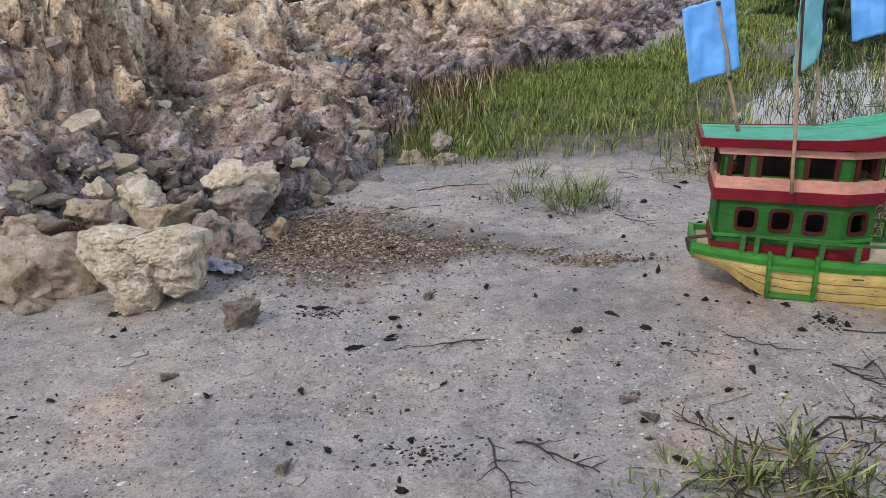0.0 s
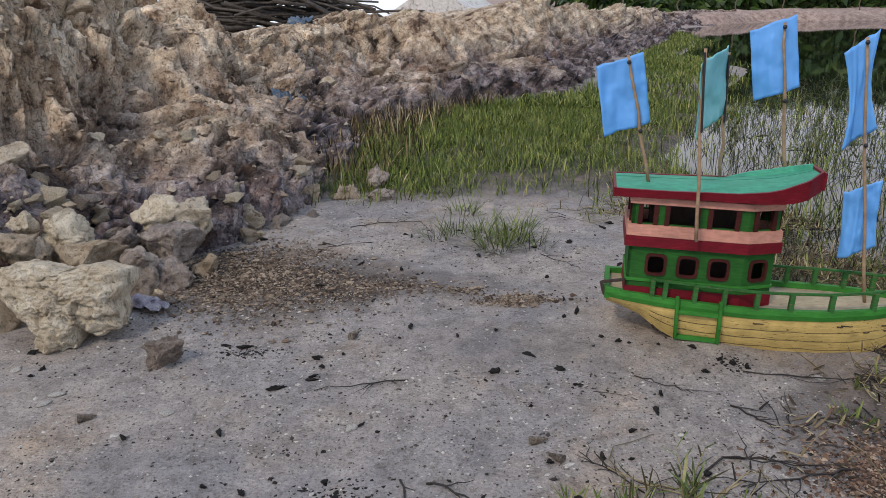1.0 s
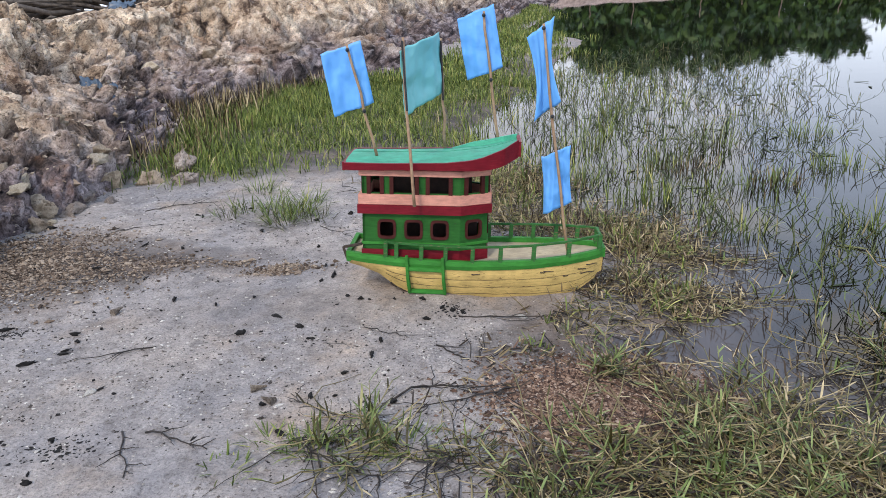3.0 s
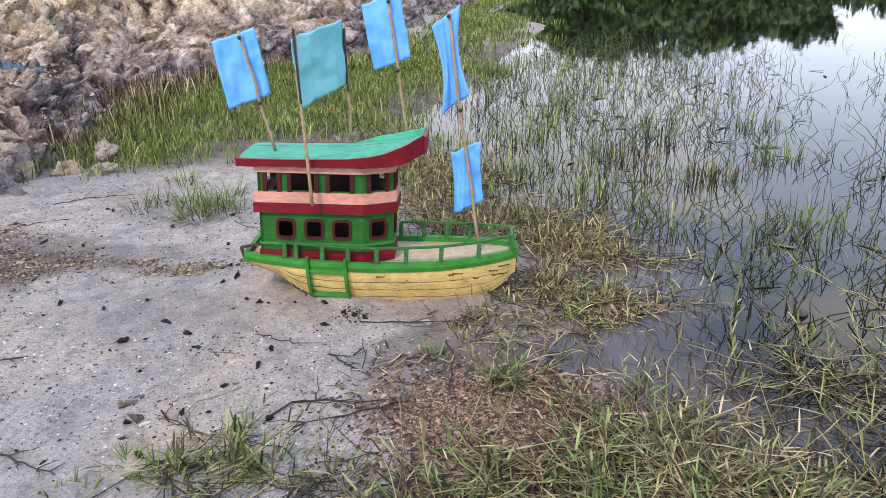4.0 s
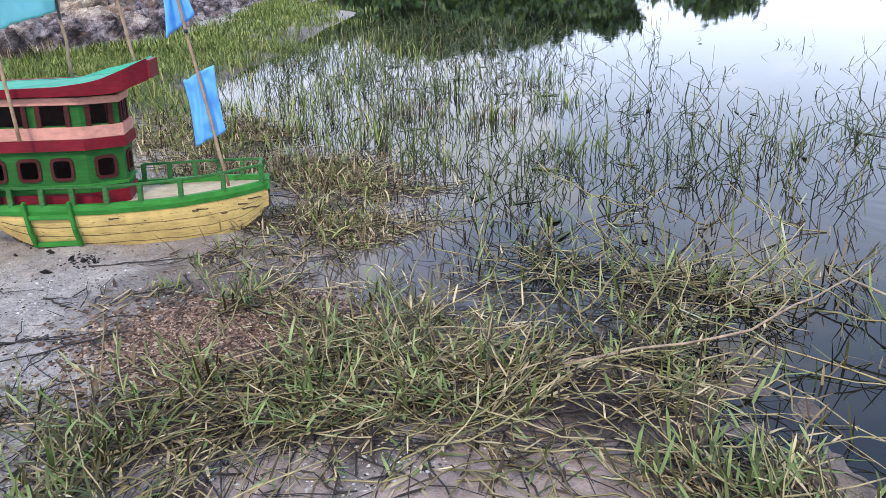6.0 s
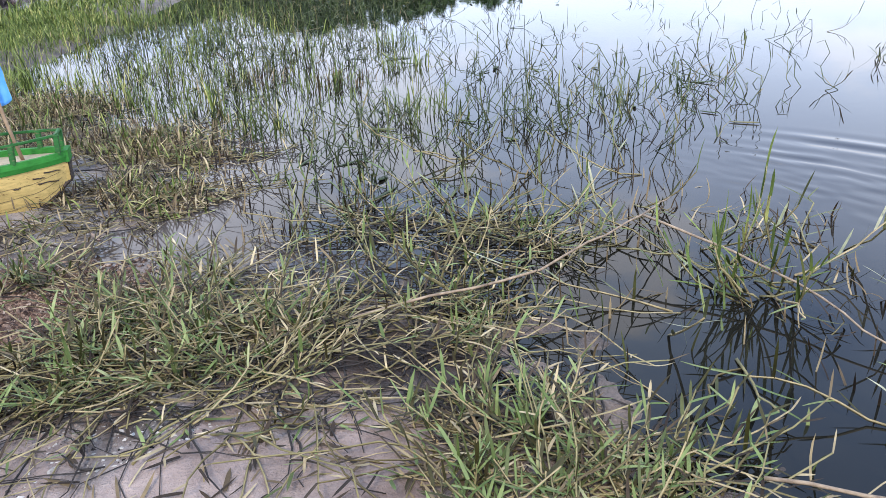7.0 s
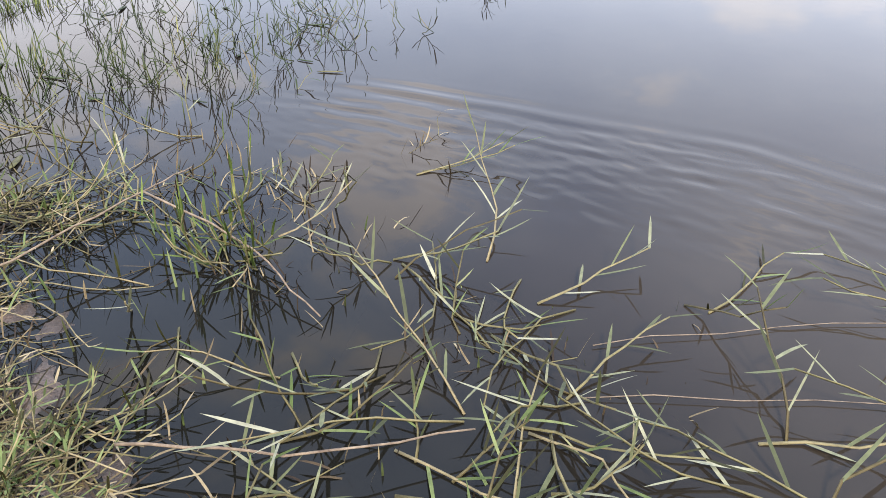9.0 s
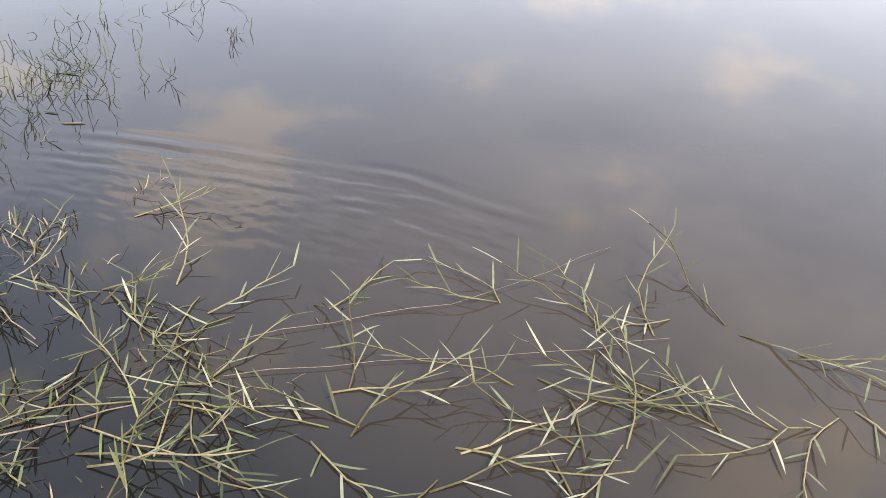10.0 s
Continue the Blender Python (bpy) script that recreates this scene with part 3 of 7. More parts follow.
def build_bank():
    """The dug clay bank along the pond: foot, broken slope, crest and back."""
    fx, fy = np.array([a for a, _ in FOOT]), np.array([b for _, b in FOOT])
    s = np.concatenate([[0], np.cumsum(np.hypot(np.diff(fx), np.diff(fy)))])
    s = s - s[2]
    u = uneven([(s[0], 0, 0.12), (0, 1.2, 0.03), (1.2, 5.6, 0.0105), (5.6, 9.0, 0.026), (9.0, s[-1] - 0.01, 0.07)])
    px, py = np.interp(u, s, fx), np.interp(u, s, fy)
    # the slope's direction turns slowly along the bank, so that its strips never cross
    even = np.arange(s[0] - 4, s[-1] + 4, 0.02)
    way = np.unwrap(np.arctan2(np.gradient(np.interp(even, s, fy)), np.gradient(np.interp(even, s, fx)) + 1e-9))
    way[even < s[0]], way[even > s[-1]] = way[201], way[-202]
    win = np.exp(-(np.arange(-3.2, 3.2, 0.02) / 1.05) ** 2 / 2)
    way = np.interp(u, even, np.convolve(np.pad(way, len(win) // 2, "edge"), win / win.sum(), "valid")[: len(even)])
    nx, ny = -np.sin(way), np.cos(way)
    v = np.concatenate([np.linspace(-0.14, 1.25, 136), np.linspace(1.30, 2.2, 24), np.linspace(2.4, 7.0, 10)])
    crest = np.interp(u, [0, 2.0, 3.2, 3.7, 4.1, 4.6, 4.95, 5.3, 5.55, 5.8, 6.2, 7.3, 8.7, 10, 12.5, 19, 22], [0.80, 0.80, 0.76, 0.68, 0.56, 0.48, 0.47, 0.50, 0.53, 0.49, 0.54, 0.52, 0.58, 0.51, 0.44, 0.29, 0.2])
    wide = np.interp(u, [0, 2.0, 4.0, 6, 9, 14], [0.95, 0.95, 0.9, 0.8, 0.75, 0.6])
    U, V = np.meshgrid(np.arange(len(u)), v, indexing="ij")
    rel = np.clip(V / wide[U], -0.2, 1.0)
    prof = 0.30 * smooth(-0.04, 0.42, rel) + 0.26 * smooth(0.36, 0.78, rel) + 0.44 * smooth(0.55, 1.0, rel)
    z = crest[U] * prof - 0.10 * smooth(1.15, 2.2, V) - 0.9 * smooth(3.2, 7.0, V) - 0.06 * smooth(0.0, -0.14, V)
    x, y = px[U] + nx[U] * V, py[U] + ny[U] * V
    p = np.stack([x, y, z], -1).reshape(-1, 3)
    rise = smooth(-0.14, 0.12, V).ravel()
    q = p * np.array([1, 1, 1.6])
    r = rel.ravel()
    # rain-worn ribs and gullies that run down the slope, knobbly lobes with sharp creases, thin ledges near the foot
    bend = 0.22 * fbm(p, 1.6, 3, 64)
    flow = np.stack([u[U].ravel() + 0.48 * V.ravel() + bend, V.ravel() - 0.30 * u[U].ravel() + 0.6 * bend, np.zeros(len(p))], -1)
    lump = 0.06 * fbm(q, 1.5, 3, 21) + 0.055 * (billow(flow * np.array([2.4, 1.3, 1]), 2, 33) - 0.3) + 0.034 * (billow(flow * np.array([6.5, 2.3, 1]), 2, 47) - 0.3)
    lump = lump + 0.013 * billow(flow * np.array([16, 9, 1]) + q * 3, 3, 151) + 0.009 * billow(q * 22 + 0.5 * np.stack([bend] * 3, -1), 3, 51) - 0.10 * np.exp(-np.abs(vnoise(flow * np.array([3.3, 1.3, 1]), 71)) / 0.05) * smooth(0.02, 0.3, r) - 0.06 * np.exp(-np.abs(vnoise(flow * np.array([5.1, 2.9, 1]) + 7.3, 73)) / 0.05)
    layer = 0.016 * np.sin(p[:, 2] * 58 + 8 * fbm(p, 2.0, 3, 63)) * smooth(0.85, 0.4, r)
    hollow = -0.10 * np.exp(-((u[U].ravel() - 2.75) / 0.22) ** 2 - ((V.ravel() - 0.42) / 0.13) ** 2) - 0.07 * np.exp(-((u[U].ravel() - 3.25) / 0.3) ** 2 - ((V.ravel() - 0.30) / 0.07) ** 2)
    lump = lump + hollow
    warp = q + 0.06 * np.stack([fbm(q, 5, 2, 81), fbm(q, 5, 2, 82), fbm(q, 5, 2, 83)], -1)
    for sc, am, cr, sd in ((6.5, 0.06, 0.085, 2), (14, 0.022, 0.036, 3)):
        gap, rnd = cells(warp, sc, sd)
        some = smooth(-0.1, 0.4, fbm(q, 2.1, 2, 90 + sd) + 0.35 * smooth(0.5, 0.1, r))
        lump = lump + some * (am * (rnd - 0.5) - cr * np.exp(-gap / 0.075))
    slope_n = np.stack([-nx[U] * 0.75, -ny[U] * 0.75, np.full_like(x, 0.66)], -1).reshape(-1, 3)
    # a low even berm under the rock pile
    pile = np.exp(-(((p[:, 0] + 0.70) / 0.30) ** 2 + ((p[:, 1] - 1.75) / 0.20) ** 2) ** 2)
    fade = (0.3 + 0.7 * smooth(1.2, 0.7, V).ravel()) * rise * (1 - 0.85 * pile)
    p = p + slope_n * ((lump + layer) * fade)[:, None] - np.array([0, 0, 0.035]) * pile[:, None]
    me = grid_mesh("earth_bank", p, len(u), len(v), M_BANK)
    a = me.attributes.new("flow", "FLOAT_VECTOR", "POINT")
    a.data.foreach_set("vector", (flow * np.array([1.0, 0.42, 1.0]) + np.array([0, 0, 1.0]) * 0.15 * fbm(p, 3, 2, 66)[:, None]).astype(np.float32).ravel())
    tagged(new("earth_bank", me), "crumbling bank of dug tan and purple-grey clay beside the pond", "bank", kind="structure")
    return p.reshape(len(u), len(v), 3), u


build_ground()
BANK, BANK_U = build_bank()


def bank_top(x, y):
    """Height of the bank's surface at a place."""
    b = BANK.reshape(-1, 3)
    i = int(np.argmin((b[:, 0] - x) ** 2 + (b[:, 1] - y) ** 2))
    return float(b[i, 2])


def wake(x, y):
    """Ripples left on the pond: one long swell with fine wavelets on its near side."""
    q = np.stack([x, y, np.zeros_like(x)], -1)
    line = np.interp(y, [-0.7, -0.38, -0.08, 0.3, 0.84, 1.1], [2.94, 2.90, 2.89, 2.80, 2.62, 2.5])
    d = x - line + 0.02 * fbm(q, 3, 2, 5)
    along = smooth(-0.6, -0.35, y) * smooth(1.05, 0.6, y)
    swell = (0.0012 * np.sin(d * 62) * np.exp(-(d / 0.08) ** 2) + 0.0008 * np.sin(d * 85 + 1) * np.exp(-((d + 0.17) / 0.06) ** 2)) * (0.6 + fbm(q, 2.5, 2, 35))
    fan = smooth(0.05, -0.08, d) * smooth(-0.75, -0.35, d) * smooth(0.02, 0.25, x - 2.15 + 0.25 * (y - 0.4))
    small = 0.0006 * fbm(q * np.array([2.6, 1.0, 1.0]), 14, 2, 15) + 0.0003 * np.sin((x * 0.93 + y * 0.36) * 105 + 5 * fbm(q, 4, 2, 16)) * fbm(q, 6, 2, 25)
    return along * (swell + fan * small)


def build_water():
    xs = uneven([(-0.2, 2.1, 0.05), (2.1, 3.3, 0.008), (3.3, 5, 0.1), (5, 60, 3)])
    ys = uneven([(-40, -2, 4), (-2, -0.8, 0.05), (-0.8, 1.1, 0.008), (1.1, 4, 0.05), (4, 8, 0.2), (8, 26, 2)])
    gx, gy = np.meshgrid(xs, ys, indexing="ij")
    keep = gx - np.minimum(shore_x(gy), 6.6) > -0.5
    p = np.stack([np.where(keep, gx, np.minimum(shore_x(gy), 6.6) - 0.5), gy, np.full_like(gx, WATER_Z)], -1).reshape(-1, 3)
    p[:, 2] += wake(p[:, 0], p[:, 1])
    me = grid_mesh("water", p, len(xs), len(ys), M_WATER)
    a = me.attributes.new("silt", "FLOAT", "POINT")
    d = p[:, 0] - shore_x(p[:, 1])
    a.data.foreach_set("value", (smooth(0.25, 1.5, d) * smooth(1.1, -0.8, p[:, 1]) * (0.15 + 0.85 * smooth(5.0, 2.0, d))).astype(np.float32))
    e = me.attributes.new("turbid", "FLOAT", "POINT")
    e.data.foreach_set("value", (smooth(3.2, 1.4, p[:, 1]) * (0.25 + 0.75 * smooth(0.35, 0.95, d))).astype(np.float32))
    b = me.attributes.new("shallow", "FLOAT", "POINT")
    q = np.stack([p[:, 0], p[:, 1], np.zeros(len(p))], -1)
    b.data.foreach_set("value", (smooth(0.30, 0.02, d + 0.08 * fbm(q, 5, 3, 6)) * smooth(0.62, 0.8, p[:, 1]) * smooth(2.4, 1.6, p[:, 1])).astype(np.float32))
    tagged(new("water", me), "still murky brown pond mirroring a cloudy sky", "pond", kind="structure")


build_water()


# ---- stones and litter ----
def stone_mesh(name, size, seed, mat, cuts=11, rough=0.10, level=4):
    """A broken stone, resting on z = 0."""
    rng = random.Random(seed)
    bm = bmesh.new()
    bmesh.ops.create_icosphere(bm, subdivisions=level, radius=1.0)
    p = np.array([v.co[:] for v in bm.verts])
    f = [[v.index for v in fc.verts] for fc in bm.faces]
    bm.free()
    for _ in range(cuts):
        d = np.array([rng.gauss(0, 1), rng.gauss(0, 1), rng.gauss(0, 0.8)])
        d /= np.linalg.norm(d)
        k = rng.uniform(0.36, 0.70)
        over = np.maximum(p @ d - k, 0)
        p = p - np.outer(over * 0.97, d)
    r = np.linalg.norm(p, axis=1, keepdims=True)
    n = p / r
    bump = rough * fbm(p + seed, 1.7, 4, seed % 97) + 0.3 * rough * ridged(p + seed, 4.5, 4, seed % 89)
    if level > 2:
        w = p + 0.12 * np.stack([fbm(p, 3, 2, 7), fbm(p, 3, 2, 8), fbm(p, 3, 2, 9)], -1)
        for sc, am, cr in ((2.1, 0.8, 0.2), (5.5, 0.28, 0.12), (13, 0.1, 0.06))[: level - 2]:
            gap, rnd = cells(w + seed * 0.37, sc, seed % 83)
            bump = bump + rough * (am * (rnd - 0.5) - cr * np.exp(-gap / 0.09))
    p = p + n * bump[:, None]
    p = (p - p.min(0)) / (p.max(0) - p.min(0))
    p = (p - np.array([0.5, 0.5, 0.0])) * np.array(size)
    return mesh_from(name, p, f, mat)


def place_stone(name, label, category, x, y, z, size, seed, mat, turn=0.0, tip=0.0, group="", cuts=12, rough=0.10, level=4):
    me = stone_mesh(name, size, seed, mat, cuts, rough, level)
    ob = new(name, me)
    ob.matrix_world = pose(x, y, z, tip, 0, turn)
    return tagged(ob, label, category, group)


def cream_slab():
    """The big pale slab that stands on its point."""
    outline = [(-0.126, 0.188), (-0.072, 0.193), (0.0, 0.176), (0.079, 0.183), (0.121, 0.166), (0.124, 0.138), (0.108, 0.110), (0.112, 0.055), (0.066, 0.036), (0.040, 0.052), (0.030, 0.018), (-0.024, 0.0),
               (-0.054, 0.022), (-0.046, 0.042), (-0.10, 0.097), (-0.130, 0.140)]
    cx, cz, m = -0.005, 0.11, 150
    ox, oz = np.array([a for a, _ in outline] + [outline[0][0]]), np.array([b for _, b in outline] + [outline[0][1]])
    s = np.concatenate([[0], np.cumsum(np.hypot(np.diff(ox), np.diff(oz)))])
    at = np.linspace(0, s[-1], m + 1)[:-1]
    bx, bz = np.interp(at, s, ox), np.interp(at, s, oz)
    rings = [(r, -0.055 - 0.02 * (1 - r) + 0.018 * r ** 8) for r in np.linspace(0.02, 1.0, 46)] + [(1.0 + 0.015 * math.sin(t * 3.14), -0.037 + 0.09 * t) for t in np.linspace(0.1, 0.9, 10)]
    rings += [(r, 0.06 - 0.012 * r ** 8) for r in np.linspace(1.0, 0.02, 24)]
    p = np.concatenate([np.stack([cx + (bx - cx) * r, np.full_like(bx, dep) + 0.10 * (bz - 0.1), cz + (bz - cz) * r], -1) for r, dep in rings])
    w = p + 0.012 * np.stack([fbm(p, 18, 3, 11), fbm(p, 18, 3, 12), fbm(p, 18, 3, 13)], -1)
    out = np.zeros(len(p))
    for sc, am, cr, sd in ((13, 0.018, 0.005, 1), (32, 0.007, 0.003, 2), (75, 0.003, 0.0015, 3)):
        gap, rnd = cells(w * np.array([1, 1, 1.5]), sc, sd)
        out += am * (rnd - 0.5) - cr * np.exp(-gap / 0.08)
    out += 0.0035 * ridged(p, 26, 4, 5) + 0.003 * ridged(p, 90, 2, 6)
    front = np.sign(p[:, 1] - 0.005)
    p = p + np.stack([0.006 * fbm(p, 25, 4, 1), front * out, 0.006 * fbm(p, 25, 4, 3)], -1)
    n = len(rings)
    idx = np.arange(n * m).reshape(n, m)
    f = [(idx[i, j], idx[i, (j + 1) % m], idx[i + 1, (j + 1) % m], idx[i + 1, j]) for i in range(n - 1) for j in range(m)]
    f += [tuple(idx[0, ::-1]), tuple(idx[-1])]
    ob = new("boulder", mesh_from("boulder", p, f, M_CREAM))
    ob.matrix_world = pose(-0.60, 1.45, 0.0, -14, 0, 4)
    tagged(ob, "pale cream limestone boulder standing on its point at the bank's foot", "boulder", "stones at the bank")


cream_slab()
# boulders and the rock pile: x, y, z, width, depth, height, material, turn, label
BOULDERS = [
    (-0.86, 1.53, -0.02, 0.27, 0.22, 0.20, M_TAN, 10, "broad tan clay boulder half buried at the bank's foot"),
    (-0.835, 1.43, 0.0, 0.09, 0.07, 0.052, M_TAN, 30, "small rounded brown stone beside the large boulder"),
    (-0.36, 1.33, -0.004, 0.080, 0.07, 0.088, M_DARKSTONE, 40, "lone grey-brown stone lying on open sand"),
    (-0.57, 1.92, 0.10, 0.14, 0.12, 0.12, M_CREAM, 0, "cream limestone block resting on the rock pile"),
    (-0.50, 1.95, 0.06, 0.16, 0.14, 0.145, M_CREAM, 40, "yellowish angular limestone block on the rock pile"),
    (-0.74, 1.80, 0.10, 0.15, 0.13, 0.12, M_CREAM, 70, "cream broken block on top of the rock pile"),
    (-0.82, 1.68, 0.10, 0.135, 0.12, 0.10, M_TAN, 20, "tan clay lump on the rock pile"),
    (-0.77, 1.70, 0.08, 0.09, 0.08, 0.10, M_TAN, 80, "brown clay lump wedged in the rock pile"),
    (-0.67, 1.74, 0.05, 0.21, 0.15, 0.12, M_TAN, 5, "flat tan clay slab in the rock pile"),
    (-0.55, 1.72, 0.0, 0.10, 0.10, 0.145, M_GREY, 25, "upright rounded grey-tan stone at the front of the pile"),
    (-0.50, 1.83, 0.05, 0.15, 0.12, 0.12, M_GREY, 60, "grey clay block in the rock pile"),
    (-0.475, 1.745, 0.0, 0.10, 0.09, 0.11, M_GREY, 10, "grey stone with a slanting flat face"),
]
# stones along the bank's foot: x, y, z, width, depth, height, material, turn, label
FOOT_STONES = [
    (-0.43, 1.835, 0.0, 0.07, 0.065, 0.09, M_TAN, 45, "small tan stone at the edge of the pile"),
    (-0.505, 1.725, -0.005, 0.068, 0.06, 0.065, M_CREAM, 0, "small cream stone at the pile's foot"),
    (-0.43, 1.79, -0.005, 0.068, 0.05, 0.042, M_TAN, 15, "low tan stone at the pile's foot"),
    (-0.45, 2.27, -0.01, 0.16, 0.13, 0.115, M_TAN, 20, "broad brown block at the bank's foot"),
    (-0.345, 2.41, -0.01, 0.115, 0.09, 0.075, M_GREY, 0, "low grey block where sand meets bank"),
    (-0.46, 2.46, 0.10, 0.115, 0.09, 0.095, M_TAN, 35, "tan lump caught on the bank's slope"),
    (-0.34, 2.63, 0.02, 0.095, 0.08, 0.11, M_TAN, 50, "rounded pinkish-brown stone by the grass"),
    (-0.28, 2.57, -0.005, 0.085, 0.075, 0.10, M_TAN, 15, "upright tan stone by the grass"),
    (-0.40, 2.43, 0.03, 0.085, 0.07, 0.075, M_TAN, 75, "brown stone at the bank's foot"),
    (-0.03, 2.62, -0.01, 0.10, 0.07, 0.065, M_GREY, 10, "flat grey stone half hidden in grass"),
    (-0.16, 2.63, -0.01, 0.11, 0.08, 0.08, M_TAN, 25, "pale tan block at the edge of the grass"),
    (-0.06, 2.78, -0.01, 0.10, 0.09, 0.12, M_GREY, 60, "grey-brown stone standing in the grass"),
]
# loose stones and pebbles: x, y, z, width, depth, height, material, turn, label
LOOSE_STONES = [
    (-0.328, 1.53, -0.003, 0.04, 0.035, 0.025, M_TAN, 0, "small brown pebble on sand"),
    (-0.30, 1.275, -0.003, 0.036, 0.03, 0.028, M_GREY, 0, "small crumbly clod on sand"),
    (-0.665, 1.215, -0.003, 0.055, 0.045, 0.034, M_GREY, 0, "dark grey pebble on sand"),
    (-0.94, 1.62, 0.10, 0.10, 0.09, 0.08, M_TAN, 0, "brown clay lump on the rock pile"),
    (-0.62, 1.83, 0.09, 0.08, 0.07, 0.07, M_GREY, 40, "small grey block on the rock pile"),
    (-0.83, 1.75, 0.16, 0.07, 0.06, 0.07, M_CREAM, 0, "small cream block perched on the pile"),
    (-0.38, 2.05, -0.01, 0.07, 0.06, 0.045, M_TAN, 0, "low tan stone beside the crumbled soil"),
    (-0.40, 1.93, -0.01, 0.06, 0.05, 0.05, M_GREY, 0, "grey clod beside the crumbled soil"),
    (-0.32, 1.98, -0.01, 0.045, 0.04, 0.035, M_GREY, 0, "small grey clod beside the crumbled soil"),
    (-0.09, 4.12, 0.0, 0.10, 0.08, 0.07, M_CREAM, 0, "pale stone lying in green grass"),
]
for i, (x, y, z, w, d, h, mat, turn, label) in enumerate(BOULDERS + FOOT_STONES + LOOSE_STONES):
    small = h < 0.06
    place_stone("pebble" if small else "rock", label, "stone", x, y, z, (w, d, h), 100 + i * 7, mat, turn, 0, "stones at the bank", 15, 0.17, 3 if small else 5)
for i, (x, y, w) in enumerate([(-1.0, 2.62, 0.10), (-0.78, 2.15, 0.07), (-0.88, 2.3, 0.09), (-0.7, 2.35, 0.08), (-0.62, 2.5, 0.10), (-0.55, 2.75, 0.11), (-0.8, 2.7, 0.08), (-1.05, 2.1, 0.10), (-0.45, 3.0, 0.09),
                               (-0.6, 3.3, 0.13), (-0.5, 3.7, 0.10), (-0.45, 4.3, 0.12), (-0.2, 4.9, 0.12), (-1.1, 1.9, 0.09), (-0.95, 1.95, 0.12), (-1.2, 2.35, 0.11), (-0.75, 3.0, 0.07)]):
    place_stone("rock", "clay lump embedded in the bank's slope", "stone", x, y, bank_top(x, y) - w * 0.25, (w * 0.9, w * 0.75, w * 0.6), 500 + i * 11, (M_TAN, M_GREY, M_CREAM)[i % 3], i * 37, 0, "lumps on the bank")


def rubble_heap():
    rng = random.Random(31)
    kinds = [stone_mesh("rock", (1.0, 0.85, 0.7), 700 + 13 * k, (M_TAN, M_GREY, M_TAN, M_CREAM, M_GREY, M_CREAM)[k % 6], 10, 0.2, 4) for k in range(12)]
    n = 0
    while n < 70:
        t = rng.random()
        x, y = (rng.uniform(-1.0, -0.40), rng.uniform(1.50, 2.02)) if t < 0.62 else (rng.uniform(-0.62, -0.22), rng.uniform(2.0, 2.75))
        fx = float(np.interp(y, [b for _, b in FOOT], [a for a, _ in FOOT]))
        if x > fx + 0.16:
            continue
        w = rng.uniform(0.025, 0.085)
        z = max(bank_top(x, y), 0.0) - w * 0.22 + (0.02 if rng.random() < 0.3 else 0.0)
        ob = new("rock", kinds[rng.randrange(12)])
        ob.matrix_world = pose(x, y, z, rng.uniform(-14, 14), rng.uniform(-14, 14), rng.uniform(0, 360)) @ Matrix.Diagonal((w * rng.uniform(0.9, 1.4), w, w * rng.uniform(0.8, 1.2), 1))
        tagged(ob, "broken clay lump in the rubble at the bank's foot", "stone", "stones at the bank")
        n += 1


rubble_heap()


def scatter_stuff(name, label, pts, sizes, mat, seed, flat=0.6):
    """Many small crumbs joined in one mesh."""
    rng = np.random.RandomState(seed)
    base = np.array([(1, 0, 0), (-1, 0, 0), (0, 1, 0), (0, -1, 0), (0, 0, 1), (0, 0, -1)], dtype=float)
    fac = np.array([(0, 2, 4), (2, 1, 4), (1, 3, 4), (3, 0, 4), (2, 0, 5), (1, 2, 5), (3, 1, 5), (0, 3, 5)])
    n = len(pts)
    v = base[None] * (rng.uniform(0.6, 1.3, (n, 6, 1))) + rng.normal(0, 0.18, (n, 6, 3))
    a = rng.uniform(0, 6.28, n)
    c, s = np.cos(a)[:, None], np.sin(a)[:, None]
    st = rng.uniform(0.7, 1.6, n)[:, None]
    x, y, z = v[..., 0] * st, v[..., 1], v[..., 2] * flat
    v = np.stack([x * c - y * s, x * s + y * c, z], -1) * sizes[:, None, None] + pts[:, None, :]
    f = fac[None] + 6 * np.arange(n)[:, None, None]
    ob = new(name, mesh_from(name, v.reshape(-1, 3), f.reshape(-1, 3), mat, False))
    return tagged(ob, label, name.replace("_", " "), kind="stuff")


def on_ground(x, y):
    return np.stack([x, y, ground_height(x, y)], -1)


def heap(x, y):
    q = np.stack([x, y, np.zeros_like(x)], -1)
    return 0.002 + 0.028 * np.exp(-((x + 0.37) / 0.075) ** 2 - ((y - 1.86) / 0.12) ** 2) * (0.7 + 0.6 * fbm(q, 14, 3, 4)) * np.random.RandomState(3).uniform(0.2, 1, len(x))


rs = np.random.RandomState(4)
n = 12000
x, y = rs.normal(-0.33, 0.11, n), rs.normal(1.82, 0.13, n)
x[1500:4500], y[1500:4500] = rs.normal(-0.18, 0.14, 3000), rs.normal(1.72, 0.09, 3000)
x[:500], y[:500] = rs.normal(0.06, 0.07, 500), rs.normal(1.75, 0.022, 500)
x[500:1300], y[500:1300] = rs.normal(0.36, 0.05, 800), rs.normal(1.66, 0.02, 800)
x[1300:1500], y[1300:1500] = rs.normal(0.24, 0.03, 200), rs.normal(1.72, 0.012, 200)
scatter_stuff("crumbled_soil", "dark brown crumbled soil and clods spilt on sand", on_ground(x, y) + heap(x, y)[:, None] * np.array([0, 0, 1.0]), np.where(rs.uniform(0, 1, n) < 0.035, rs.uniform(0.004, 0.009, n), np.abs(rs.normal(0.0008, 0.0018, n)) + 0.0007), M_CRUMB, 5)
n = 20000
